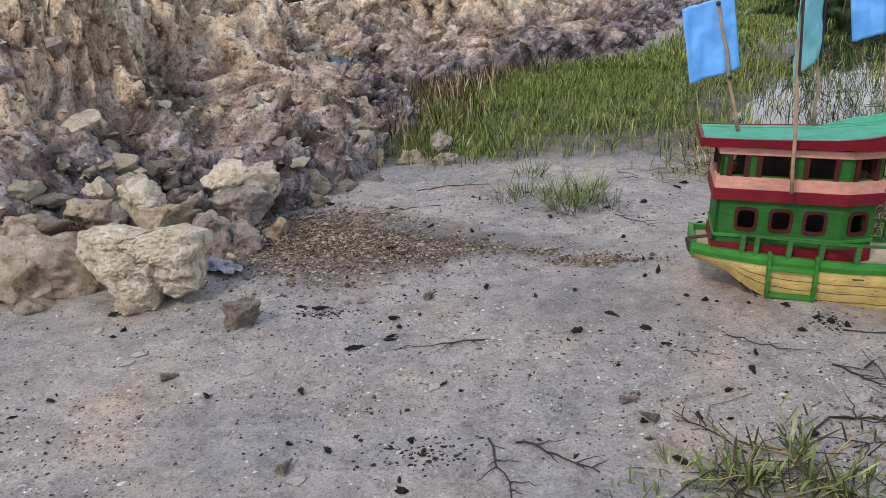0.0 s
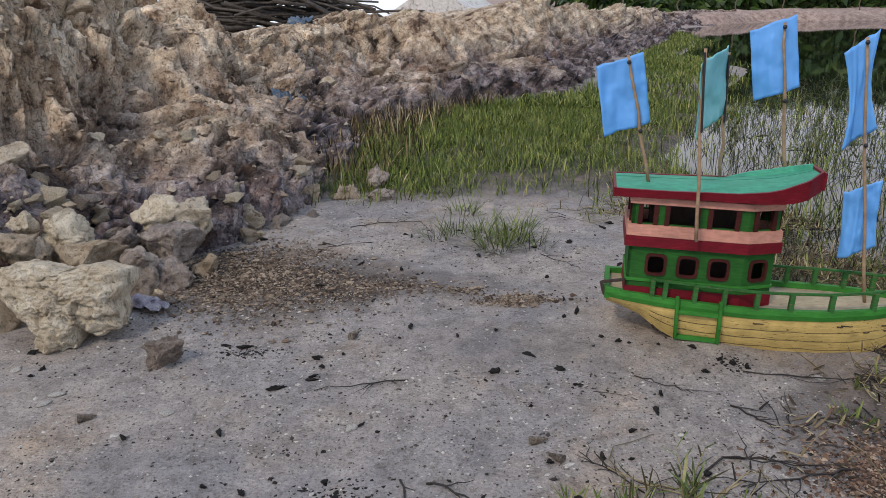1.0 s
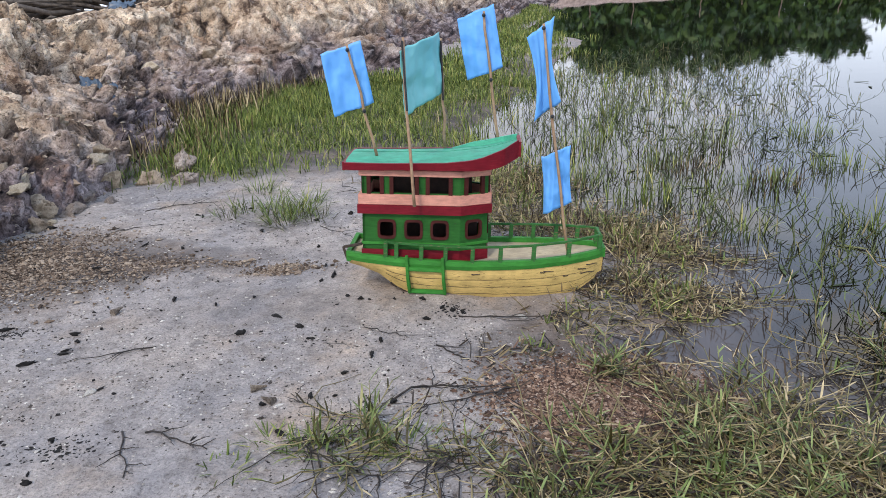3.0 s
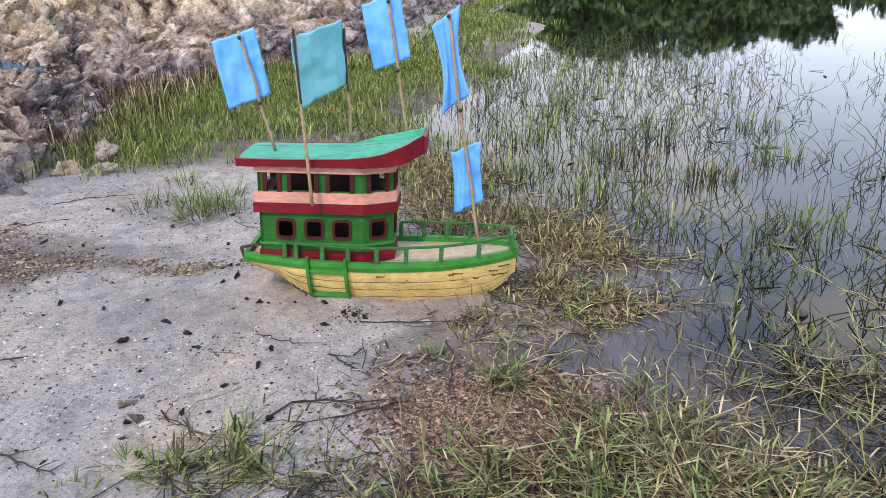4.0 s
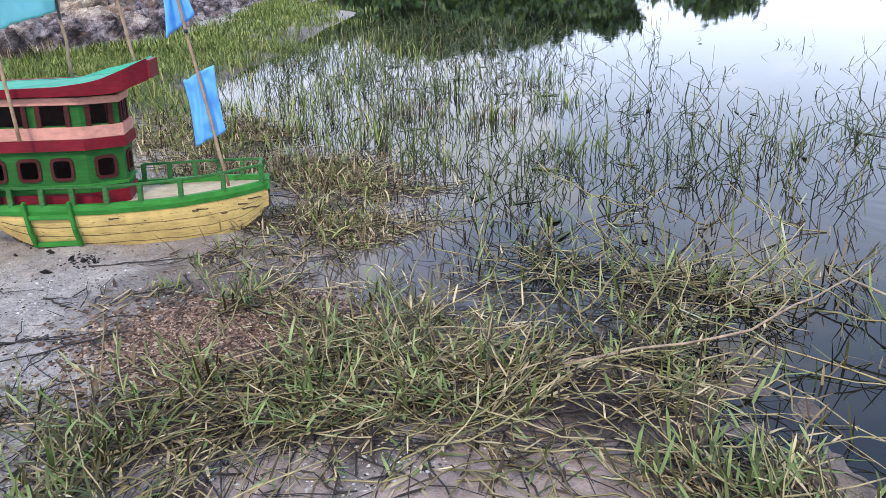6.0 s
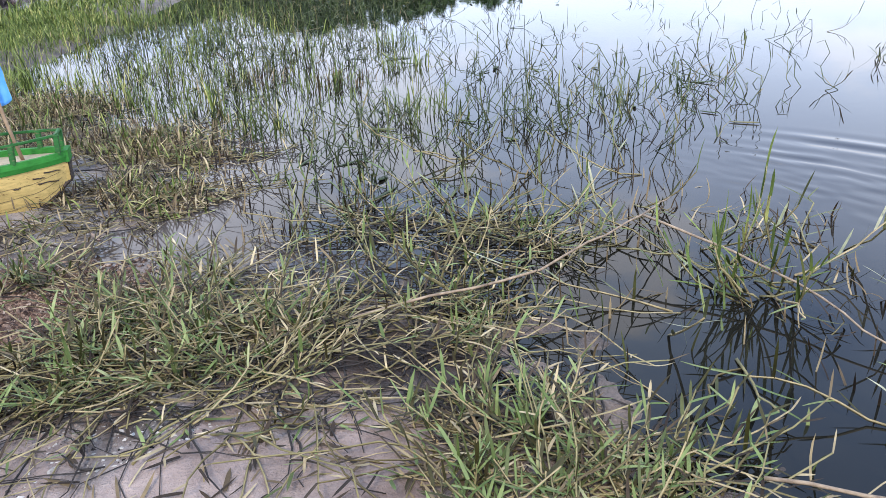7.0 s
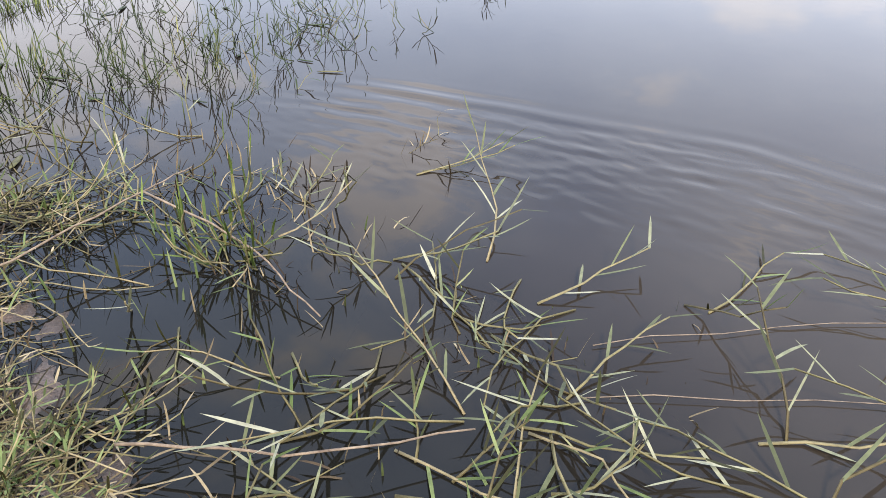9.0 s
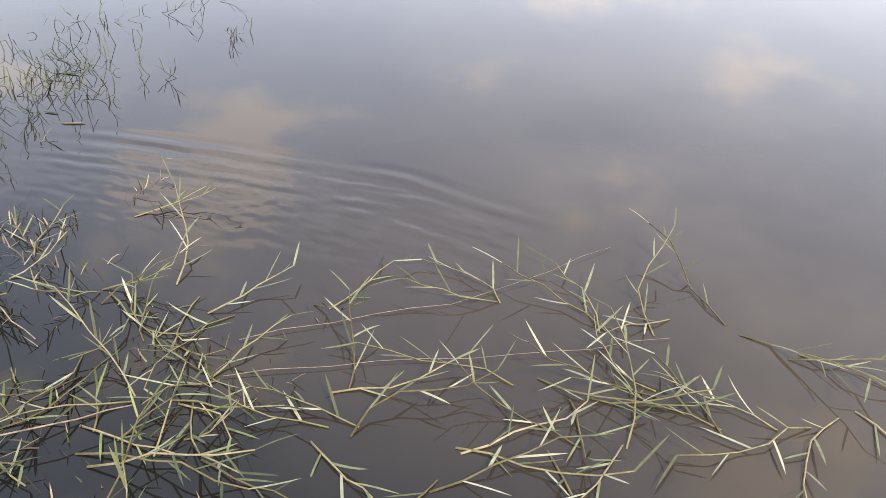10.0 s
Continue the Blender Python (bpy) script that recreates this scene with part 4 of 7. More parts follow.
x, y = rs.normal(0.97, 0.10, n), rs.normal(0.90, 0.085, n)
scatter_stuff("red_soil", "reddish-brown crumbly soil among grass", on_ground(x, y) + np.array([0, 0, 0.001]), np.abs(rs.normal(0.0016, 0.0015, n)) + 0.0008, M_RED, 6)
n = 60000
x, y = rs.uniform(-1.0, 1.25, n), 0.45 + 2.2 * rs.uniform(0, 1, n) ** 1.5
many = smooth(-0.25, 0.3, fbm(np.stack([x, y, 0 * x], -1), 3.5, 3, 29)) * 0.75 + 0.25
kept = rs.uniform(0, 1, n) < many
x, y, n = x[kept], y[kept], int(kept.sum())
scatter_stuff("grit", "fine dark and pale grit strewn over sand", on_ground(x, y), np.abs(rs.normal(0.0010, 0.0010, n)) + 0.0006 + 0.0022 * (rs.uniform(0, 1, n) < 0.03), M_GRIT, 7, 0.55)
n = 4200
t = rs.uniform(1.6, 5.4, n)
bi = np.searchsorted(BANK_U, t)
bj = rs.randint(3, 100, n)
pb = BANK[bi, bj]
scatter_stuff("clay_rubble", "loose clay crumbs lying on the bank", pb, np.abs(rs.normal(0.0035, 0.0045, n)) + 0.0015, M_RUBBLE, 8, 0.8)


def litter():
    """Charred chips, snail shells and pale chips on the sand."""
    rng = random.Random(11)
    coal = [stone_mesh("charcoal_chip", (0.016, 0.011, 0.009), 900 + k, M_COAL, 9, 0.42, 3) for k in range(6)]
    spots = [(-0.26, 1.41), (-0.22, 1.40), (-0.17, 0.94), (-0.11, 0.93), (0.30, 1.49), (0.36, 1.37), (-0.12, 1.23), (-0.06, 1.26), (0.35, 1.0), (0.43, 1.24), (0.50, 1.09), (0.58, 1.21), (0.75, 1.32),
             (0.77, 1.30), (0.73, 1.33), (-0.43, 1.14), (-0.34, 1.07), (0.55, 1.42), (0.52, 1.45)]
    while len(spots) < 240:
        x, y = rng.uniform(-0.95, 0.72), rng.uniform(0.62, 2.3)
        if (x > 0.4 and y < 0.95) or (x < -0.5 and y > 1.45):
            continue
        spots.append((x, y))
    for k, (x, y) in enumerate(spots):
        ob = new("charcoal_chip", coal[k % 6])
        s = rng.uniform(0.25, 0.6) if rng.random() < 0.7 and k > 18 else rng.uniform(0.7, 1.3)
        ob.matrix_world = pose(x, y, float(ground_height(x, y)) - 0.001, 0, 0, rng.uniform(0, 360)) @ Matrix.Diagonal((s * rng.uniform(0.6, 2.2), s * rng.uniform(0.6, 1.1), s * rng.uniform(0.7, 1.2), 1))
        tagged(ob, "black charred wood chip lying on sand", "charcoal", "charred chips on the sand")
    for x, y, turn in [(-0.427, 1.135, 20), (-0.16, 0.885, 70), (0.34, 1.06, 10), (0.0, 1.45, 60), (0.36, 1.01, 140)]:
        bm = bmesh.new()
        for k in range(7):
            r = 0.0085 * (1 - k / 8.5)
            m = Matrix.Translation((k * 0.0042 - 0.012, 0, 0.006)) @ Matrix.Rotation(radians(90), 4, "Y")
            bmesh.ops.create_cone(bm, segments=12, radius1=r, radius2=r * 0.72, depth=0.0046, cap_ends=True, matrix=m)
        me = bpy.data.meshes.new("snail_shell")
        bm.to_mesh(me)
        bm.free()
        me.materials.append(M_SHELL)
        ob = new("snail_shell", me)
        ob.matrix_world = pose(x, y, float(ground_height(x, y)), 0, 0, turn)
        tagged(ob, "brown banded spiral snail shell on sand", "shell", "snail shells on the sand")
    chip = [stone_mesh("pale_chip", (0.03, 0.02, 0.004), 950 + k, M_CHIP, 6, 0.1, 2) for k in range(3)]
    for k, (x, y) in enumerate([(-0.52, 1.22), (-0.53, 1.19), (-0.64, 1.31), (-0.30, 1.16), (-0.14, 0.86), (0.03, 1.10), (0.9, 1.28)]):
        ob = new("pale_chip", chip[k % 3])
        ob.matrix_world = pose(x, y, float(ground_height(x, y)) - 0.0005, 0, 0, k * 50)
        tagged(ob, "flat pale shell chip lying on sand", "chip", "pale chips on the sand")


litter()


def wrapper(x, y, w, d, turn):
    """A crumpled printed wrapper lying on the sand."""
    nu, nv = 24, 20
    u, v = np.meshgrid(np.linspace(-0.5, 0.5, nu), np.linspace(-0.5, 0.5, nv), indexing="ij")
    q = np.stack([u.ravel(), v.ravel(), np.zeros(u.size)], -1)
    fold = 0.009 * np.abs(ridged(q, 2.6, 3, 7)) + 0.010 * np.maximum(0, 1 - np.abs(u.ravel() * 2.4 + v.ravel()))
    p = np.stack([u.ravel() * w * (1 + 0.25 * fbm(q, 2, 2, 3)), v.ravel() * d * (1 + 0.3 * fbm(q, 2, 2, 4)), 0.002 + fold], -1)
    ob = new("wrapper", grid_mesh("wrapper", p, nu, nv, M_WRAP))
    md = ob.modifiers.new("thick", "SOLIDIFY")
    md.thickness = 0.0012
    ob.matrix_world = pose(x, y, float(ground_height(x, y)), 0, 0, turn)
    tagged(ob, "crumpled white and purple plastic wrapper at the pile's foot", "wrapper")


wrapper(-0.505, 1.60, 0.12, 0.05, -12)
for cx, cy, sx, sy, n in ((-0.21, 1.38, 0.03, 0.014, 130), (0.75, 1.325, 0.022, 0.02, 130), (0.02, 0.93, 0.05, 0.02, 160), (0.44, 1.235, 0.02, 0.01, 30), (0.92, 0.99, 0.05, 0.03, 120), (-0.1, 1.68, 0.06, 0.02, 120), (0.86, 0.84, 0.02, 0.02, 60)):
    scatter_stuff("charred_crumbs", "black charred crumbs scattered on sand", on_ground(rs.normal(cx, sx, n), rs.normal(cy, sy, n)), np.abs(rs.normal(0.0014, 0.0014, n)) + 0.0007, M_COAL, 13, 0.5)


def tube_points(path, r0, r1, sides=6):
    """A tapered tube along a path: points and faces."""
    path = np.asarray(path, dtype=float)
    t = np.gradient(path, axis=0)
    t /= np.linalg.norm(t, axis=1, keepdims=True) + 1e-9
    ref = np.where(np.abs(t[:, 2:3]) > 0.9, np.array([[1.0, 0, 0]]), np.array([[0, 0, 1.0]]))
    a = np.cross(t, ref)
    a /= np.linalg.norm(a, axis=1, keepdims=True) + 1e-9
    b = np.cross(t, a)
    r = np.linspace(r0, r1, len(path))[:, None, None]
    th = np.arange(sides) * 2 * math.pi / sides
    ring = a[:, None, :] * np.cos(th)[None, :, None] + b[:, None, :] * np.sin(th)[None, :, None]
    v = (path[:, None, :] + ring * r).reshape(-1, 3)
    f = []
    for i in range(len(path) - 1):
        for j in range(sides):
            k = (j + 1) % sides
            f.append((i * sides + j, i * sides + k, (i + 1) * sides + k, (i + 1) * sides + j))
    f.append(tuple(range(sides - 1, -1, -1)))
    f.append(tuple((len(path) - 1) * sides + j for j in range(sides)))
    return v, f


def tubes_mesh(name, tubes, mat, sides=6):
    vs, fs, o = [], [], 0
    for path, r0, r1 in tubes:
        v, f = tube_points(path, r0, r1, sides)
        vs.append(v)
        fs += [tuple(i + o for i in q) for q in f]
        o += len(v)
    return mesh_from(name, np.concatenate(vs), fs, mat)


def wander(a, b, rng, bend=0.1, n=7):
    """A crooked path between two points."""
    a, b = np.array(a, dtype=float), np.array(b, dtype=float)
    ln = np.linalg.norm(b - a)
    out = [a + (b - a) * k / (n - 1) + (np.array([rng.gauss(0, 1), rng.gauss(0, 1), abs(rng.gauss(0, 0.4))]) * bend * ln * 0.35 if 0 < k < n - 1 else 0) for k in range(n)]
    return np.array(out)


def twig(ends, r, seed, side=3, label="thin dark forked twig lying on sand"):
    rng = random.Random(seed)
    (x0, y0), (x1, y1) = ends
    z = lambda x, y: float(ground_height(x, y)) + r * 0.8
    r *= 0.8
    main = wander((x0, y0, z(x0, y0)), (x1, y1, z(x1, y1)), rng, 0.075, 9)
    parent = new("twig", tubes_mesh("twig", [(main, r, r * 0.45)], M_TWIG))
    ln = math.hypot(x1 - x0, y1 - y0)
    for k in range(side + 2):
        i = rng.randint(1, 7)
        d = np.array([x1 - x0, y1 - y0]) / ln
        s = rng.choice((-1, 1)) * rng.uniform(0.5, 1.1)
        d = np.array([d[0] * math.cos(s) - d[1] * math.sin(s), d[0] * math.sin(s) + d[1] * math.cos(s)])
        e = main[i][:2] + d * ln * rng.uniform(0.15, 0.4)
        attach("side_twig", tubes_mesh("side_twig", [(wander(main[i], (e[0], e[1], z(*e) + rng.uniform(0, 0.012)), rng, 0.1, 6), r * 0.6, r * 0.25)], M_TWIG), parent)
    tagged(parent, label, "twig", "twigs on the sand")


SAND_TWIGS = [(((0.12, 0.96), (0.15, 0.83)), 0.0022, 4), (((0.16, 0.95), (0.27, 0.88)), 0.0024, 3), (((0.69, 1.165), (0.76, 1.07)), 0.0024, 2), (((0.58, 0.97), (0.92, 1.16)), 0.0026, 6), (((0.76, 1.29), (1.02, 1.24)), 0.0022, 4), (((0.82, 0.98), (0.62, 0.93)), 0.0024, 4), (((0.48, 0.93), (0.40, 1.03)), 0.0018, 4), (((0.55, 1.28), (0.64, 1.21)), 0.0014, 2), (((0.46, 1.22), (0.52, 1.20)), 0.001, 1)]
SHORE_TWIGS = [(((0.98, 1.30), (1.12, 1.08)), 0.002, 4), (((-0.1, 2.25), (0.12, 2.32)), 0.002, 3), (((-0.02, 2.1), (-0.2, 2.02)), 0.0018, 2), (((1.0, 1.42), (1.26, 1.2)), 0.0022, 4), (((0.12, 1.26), (-0.05, 1.22)), 0.0018, 1), (((1.02, 0.60), (0.92, 0.42)), 0.002, 3), (((0.88, 0.62), (0.96, 0.50)), 0.0016, 3), (((0.46, 1.98), (0.55, 1.86)), 0.0016, 2), (((1.15, 1.62), (1.42, 1.46)), 0.0022, 4)]
for k, (e, r, side) in enumerate(SAND_TWIGS + SHORE_TWIGS):
    twig(e, r, 70 + k, side)


# ---- grass ----
def blades_mesh(name, base, height, width, lean, azim, curl, mat):
    """Curved tapering blades, one for each row of base. lean: start angle from upright, curl: further bend along it (radians)."""
    n, seg = len(base), 4
    t = np.linspace(0, 1, seg + 1)
    ang = lean[:, None] + curl[:, None] * t[None, :]
    step = height[:, None] / seg
    hor = np.concatenate([np.zeros((n, 1)), np.cumsum(np.sin(ang[:, :-1]) * step, 1)], 1)
    ver = np.concatenate([np.zeros((n, 1)), np.cumsum(np.cos(ang[:, :-1]) * step, 1)], 1)
    ca, sa = np.cos(azim)[:, None], np.sin(azim)[:, None]
    mid = np.stack([base[:, 0:1] + hor * ca, base[:, 1:2] + hor * sa, base[:, 2:3] + ver], -1)
    w = width[:, None] * 0.5 * np.array([0.80, 1.0, 0.97, 0.82, 0.0])[None, :]
    side = np.stack([-sa, ca, np.zeros_like(sa)], -1)
    left, right = mid - side * w[..., None], mid + side * w[..., None]
    m = 2 * seg + 1
    v = np.empty((n, m, 3))
    v[:, 0:2 * seg:2], v[:, 1:2 * seg:2], v[:, 2 * seg] = left[:, :seg], right[:, :seg], mid[:, seg]
    o = (np.arange(n) * m)[:, None]
    quads = np.concatenate([np.array([[2 * k, 2 * k + 1, 2 * k + 3, 2 * k + 2]]) + o for k in range(seg - 1)], 0)
    tris = np.array([[2 * seg - 2, 2 * seg - 1, 2 * seg]]) + o
    me = bpy.data.meshes.new(name)
    me.vertices.add(n * m)
    me.vertices.foreach_set("co", v.astype(np.float32).ravel())
    me.loops.add(quads.size + tris.size)
    me.loops.foreach_set("vertex_index", np.concatenate([quads.ravel(), tris.ravel()]).astype(np.int32))
    me.polygons.add(len(quads) + len(tris))
    me.polygons.foreach_set("loop_start", np.concatenate([np.arange(len(quads)) * 4, quads.size + np.arange(len(tris)) * 3]).astype(np.int32))
    me.polygons.foreach_set("use_smooth", [True] * (len(quads) + len(tris)))
    me.update(calc_edges=True)
    me.materials.append(mat)
    return me


def foot_x(y):
    return np.interp(y, [b for _, b in FOOT], [a for a, _ in FOOT])


def sown(n, box, keep, seed):
    """n places in the box (x0, x1, y0, y1) thinned by the chance keep(x, y)."""
    rng = np.random.RandomState(seed)
    out = []
    while sum(len(o) for o in out) < n:
        x, y = rng.uniform(box[0], box[1], n), rng.uniform(box[2], box[3], n)
        out.append(np.stack([x, y], -1)[rng.uniform(0, 1, n) < keep(x, y)])
    return np.concatenate(out)[:n]


def clumpy(x, y, scale, seed):
    return fbm(np.stack([x, y, np.zeros_like(x)], -1), scale, 3, seed)


def standing_z(x, y, sink=0.004):
    return np.maximum(ground_height(x, y, False), WATER_Z - 0.03) - sink


def meadow(name, label, n, box, keep, hgt, wid, mat, seed, lean=0.25, curl=0.7):
    p = sown(n, box, keep, seed)
    rng = np.random.RandomState(seed + 1)
    h = hgt * (0.45 + 0.75 * rng.beta(2.2, 2.2, n)) * (1 + 0.3 * clumpy(p[:, 0], p[:, 1], 2.2, seed))
    base = np.stack([p[:, 0], p[:, 1], standing_z(p[:, 0], p[:, 1])], -1)
    me = blades_mesh(name, base, h, wid * rng.uniform(0.6, 1.3, n), np.abs(rng.normal(0, lean, n)), rng.uniform(0, 6.283, n), rng.normal(curl * 0.6, curl * 0.6, n), mat)
    return tagged(new(name, me), label, "grass", kind="stuff")


def field_keep(x, y):
    left, right = foot_x(y) - 0.05, shore_x(y) + 0.12 + 0.3 * clumpy(x, y, 1.7, 57)
    edge = 2.62 + 0.12 * clumpy(x, y, 2.5, 77) - 0.12 * smooth(0.9, 1.5, x)
    return smooth(0.12 * smooth(4.2, 5.0, y), 0.12 + 0.45 * smooth(4.2, 5.0, y) * smooth(9.0, 7.0, y), x - left) * smooth(0.0, -0.8, x - right) ** 1.3 * smooth(-0.1, 0.6, y - edge) * (0.55 + 0.45 * smooth(-0.4, 0.4, clumpy(x, y, 1.6, 7))) * (0.45 + 0.55 * smooth(-0.3, 0.2, clumpy(x, y, 5.5, 17)))


meadow("grass", "dense short green grass between bank and pond", 30000, (-0.4, 2.3, 2.4, 5.0), field_keep, 0.078, 0.0034, M_GRASS, 21, 0.7, 1.3)
meadow("grass", "green grass thinning out along the far pond edge", 16000, (-0.4, 5.0, 4.6, 15.0), field_keep, 0.085, 0.007, M_GRASS, 23, 0.6, 1.1)


def bank_grass(x, y):
    return smooth(0.45, 0.05, np.abs(x - foot_x(y) + 0.02)) * smooth(2.6, 3.0, y) * 0.6


meadow("grass", "sparse dry grass creeping up the bank's foot", 2600, (-0.7, 0.6, 2.5, 5.4), bank_grass, 0.13, 0.005, M_STRAW, 25, 0.5)


def rush_keep(x, y):
    d = x - shore_x(y)
    d = d - 0.28 * smooth(2.2, 1.6, y)
    return smooth(-0.5, -0.05, d) * (0.10 + 0.90 * smooth(1.05 + 0.2 * y, 0.05, d)) * smooth(0.95, 1.5, y + 0.15 * clumpy(x, y, 2, 3)) * smooth(-0.25, 0.45, clumpy(x, y, 2.6, 12) + 0.15)


meadow("rushes", "thin dark rushes standing in shallow pond water", 650, (0.9, 4.2, 1.2, 6.5), rush_keep, 0.105, 0.0028, M_RUSH, 31, 0.5, 0.9)
meadow("rushes", "thin green rushes at the pond's edge", 1050, (0.9, 2.8, 1.2, 5.5), rush_keep, 0.10, 0.0034, M_GRASS, 33, 0.55, 1.0)


def flooded_keep(x, y):
    d = x - shore_x(y)
    d = d - 0.28 * smooth(2.2, 1.6, y)
    return smooth(-0.55, -0.1, d) * smooth(0.95 + 0.25 * (y - 2), 0.25, d + 0.25 * clumpy(x, y, 2.2, 6)) * smooth(1.6, 2.3, y + 0.2 * clumpy(x, y, 3, 8)) * smooth(5.5, 4.2, y) * (0.25 + 0.75 * smooth(-0.2, 0.35, clumpy(x, y, 4.5, 28)))


meadow("grass", "thin dark green grass standing flooded along the pond's edge", 950, (0.6, 4.2, 1.4, 7.5), flooded_keep, 0.115, 0.0036, M_GRASS, 35, 0.4, 0.8)
meadow("grass", "brown withered stalks among the flooded grass", 480, (0.6, 4.2, 1.4, 7.5), flooded_keep, 0.10, 0.003, M_STRAW, 37, 0.5, 0.8)


def tussock(x, y, n, h, seed, mat, label):
    """A clump of upright grass standing in shallow water."""
    rng = np.random.RandomState(seed)
    r, a = 0.085 * np.sqrt(rng.uniform(0, 1, n)), rng.uniform(0, 6.283, n)
    base = np.stack([r * np.cos(a) * 1.4, r * np.sin(a), np.full(n, -0.01)], -1)
    me = blades_mesh("grass_clump", base, h * rng.uniform(0.4, 1.15, n), rng.uniform(0.0018, 0.0038, n), np.abs(rng.normal(0.15, 0.4, n)), a + rng.normal(0, 0.9, n), rng.normal(0.4, 0.6, n), mat)
    ob = new("grass_clump", me)
    ob.location = (x, y, WATER_Z)
    tagged(ob, label, "grass", "clumps in the shallows")


for k, (x, y) in enumerate([(1.80, 2.50), (1.50, 2.08), (1.38, 2.34), (2.12, 2.75), (2.62, 2.85), (1.62, 1.70), (2.0, 2.15), (1.95, 3.5), (2.4, 2.3), (1.55, 2.85), (2.05, 1.62), (1.75, 3.05)]):
    tussock(x, y, 60 + 8 * (k % 5), 0.09 + 0.012 * (k % 4), 800 + k, M_GRASS if k % 3 else M_PADDY, "clump of green grass standing in shallow water")
for k, (x, y) in enumerate([(2.08, 2.18), (1.86, 2.42)]):
    tussock(x, y, 100, 0.07, 840 + k, M_STRAW, "brown dead tussock standing in shallow water")


def bent_rushes(name, label, n, box, keep, mat, seed, h0, h1, r):
    """Rush stems that rise from the water and break over."""
    p = sown(n, box, keep, seed)
    rng = random.Random(seed)
    tubes = []
    for x, y in p:
        z0 = WATER_Z - 0.02
        h, a = rng.uniform(h0, h1), rng.uniform(0, 6.283)
        l1 = rng.uniform(0.0, 1.0)
        k = np.array([x + math.cos(a) * h * l1, y + math.sin(a) * h * l1, z0 + h])
        a2 = a + rng.uniform(-1, 1)
        ln, dip = rng.uniform(0.3, 1.0) * h, rng.uniform(-0.7, 0.9)
        e = k + ln * np.array([math.cos(a2) * math.cos(dip), math.sin(a2) * math.cos(dip), -math.sin(dip)])
        e[2] = max(e[2], WATER_Z + 0.002)
        tubes.append((np.array([(x, y, z0), k, e]), r, r * 0.5))
    return tagged(new(name, tubes_mesh(name, tubes, mat, 3)), label, "rushes", kind="stuff")


def open_keep(x, y):
    d = x - shore_x(y)
    return (smooth(-0.1, 0.3, d) * smooth(2.2, 0.8, d) + 0.06 * smooth(4.4, 1.0, d)) * smooth(-0.5, 0.3, clumpy(x, y, 1.4, 19)) * smooth(0.75, 1.4, y)


bent_rushes("rushes", "bent and broken rush stems in open water", 1400, (1.5, 5.5, 0.8, 6.5), open_keep, M_RUSH, 41, 0.03, 0.10, 0.0018)


def floating_leaves():
    p = sown(130, (1.6, 6.0, 0.9, 6.5), open_keep, 43)
    rng = np.random.RandomState(44)
    t = np.linspace(0, 2 * math.pi, 9)[:-1]
    vs, fs = [], []
    for k, (x, y) in enumerate(p):
        a, ln, w = rng.uniform(0, 6.283), rng.uniform(0.015, 0.05), rng.uniform(0.003, 0.008)
        c, s = np.cos(t) * ln, np.sin(t) * w
        top = np.stack([x + c * math.cos(a) - s * math.sin(a), y + c * math.sin(a) + s * math.cos(a), np.full(8, WATER_Z + 0.004) + 0.004 * np.cos(t) * rng.uniform(-1, 1)], -1)
        vs += [top, top - np.array([0, 0, 0.0015])]
        o = 16 * k
        fs += [tuple(range(o, o + 8)), tuple(range(o + 15, o + 7, -1))] + [(o + i, o + 8 + i, o + 8 + (i + 1) % 8, o + (i + 1) % 8) for i in range(8)]
    tagged(new("floating_leaves", mesh_from("floating_leaves", np.concatenate(vs), fs, M_RUSH)), "dark dead leaves floating on the pond", "leaves", kind="stuff")


floating_leaves()


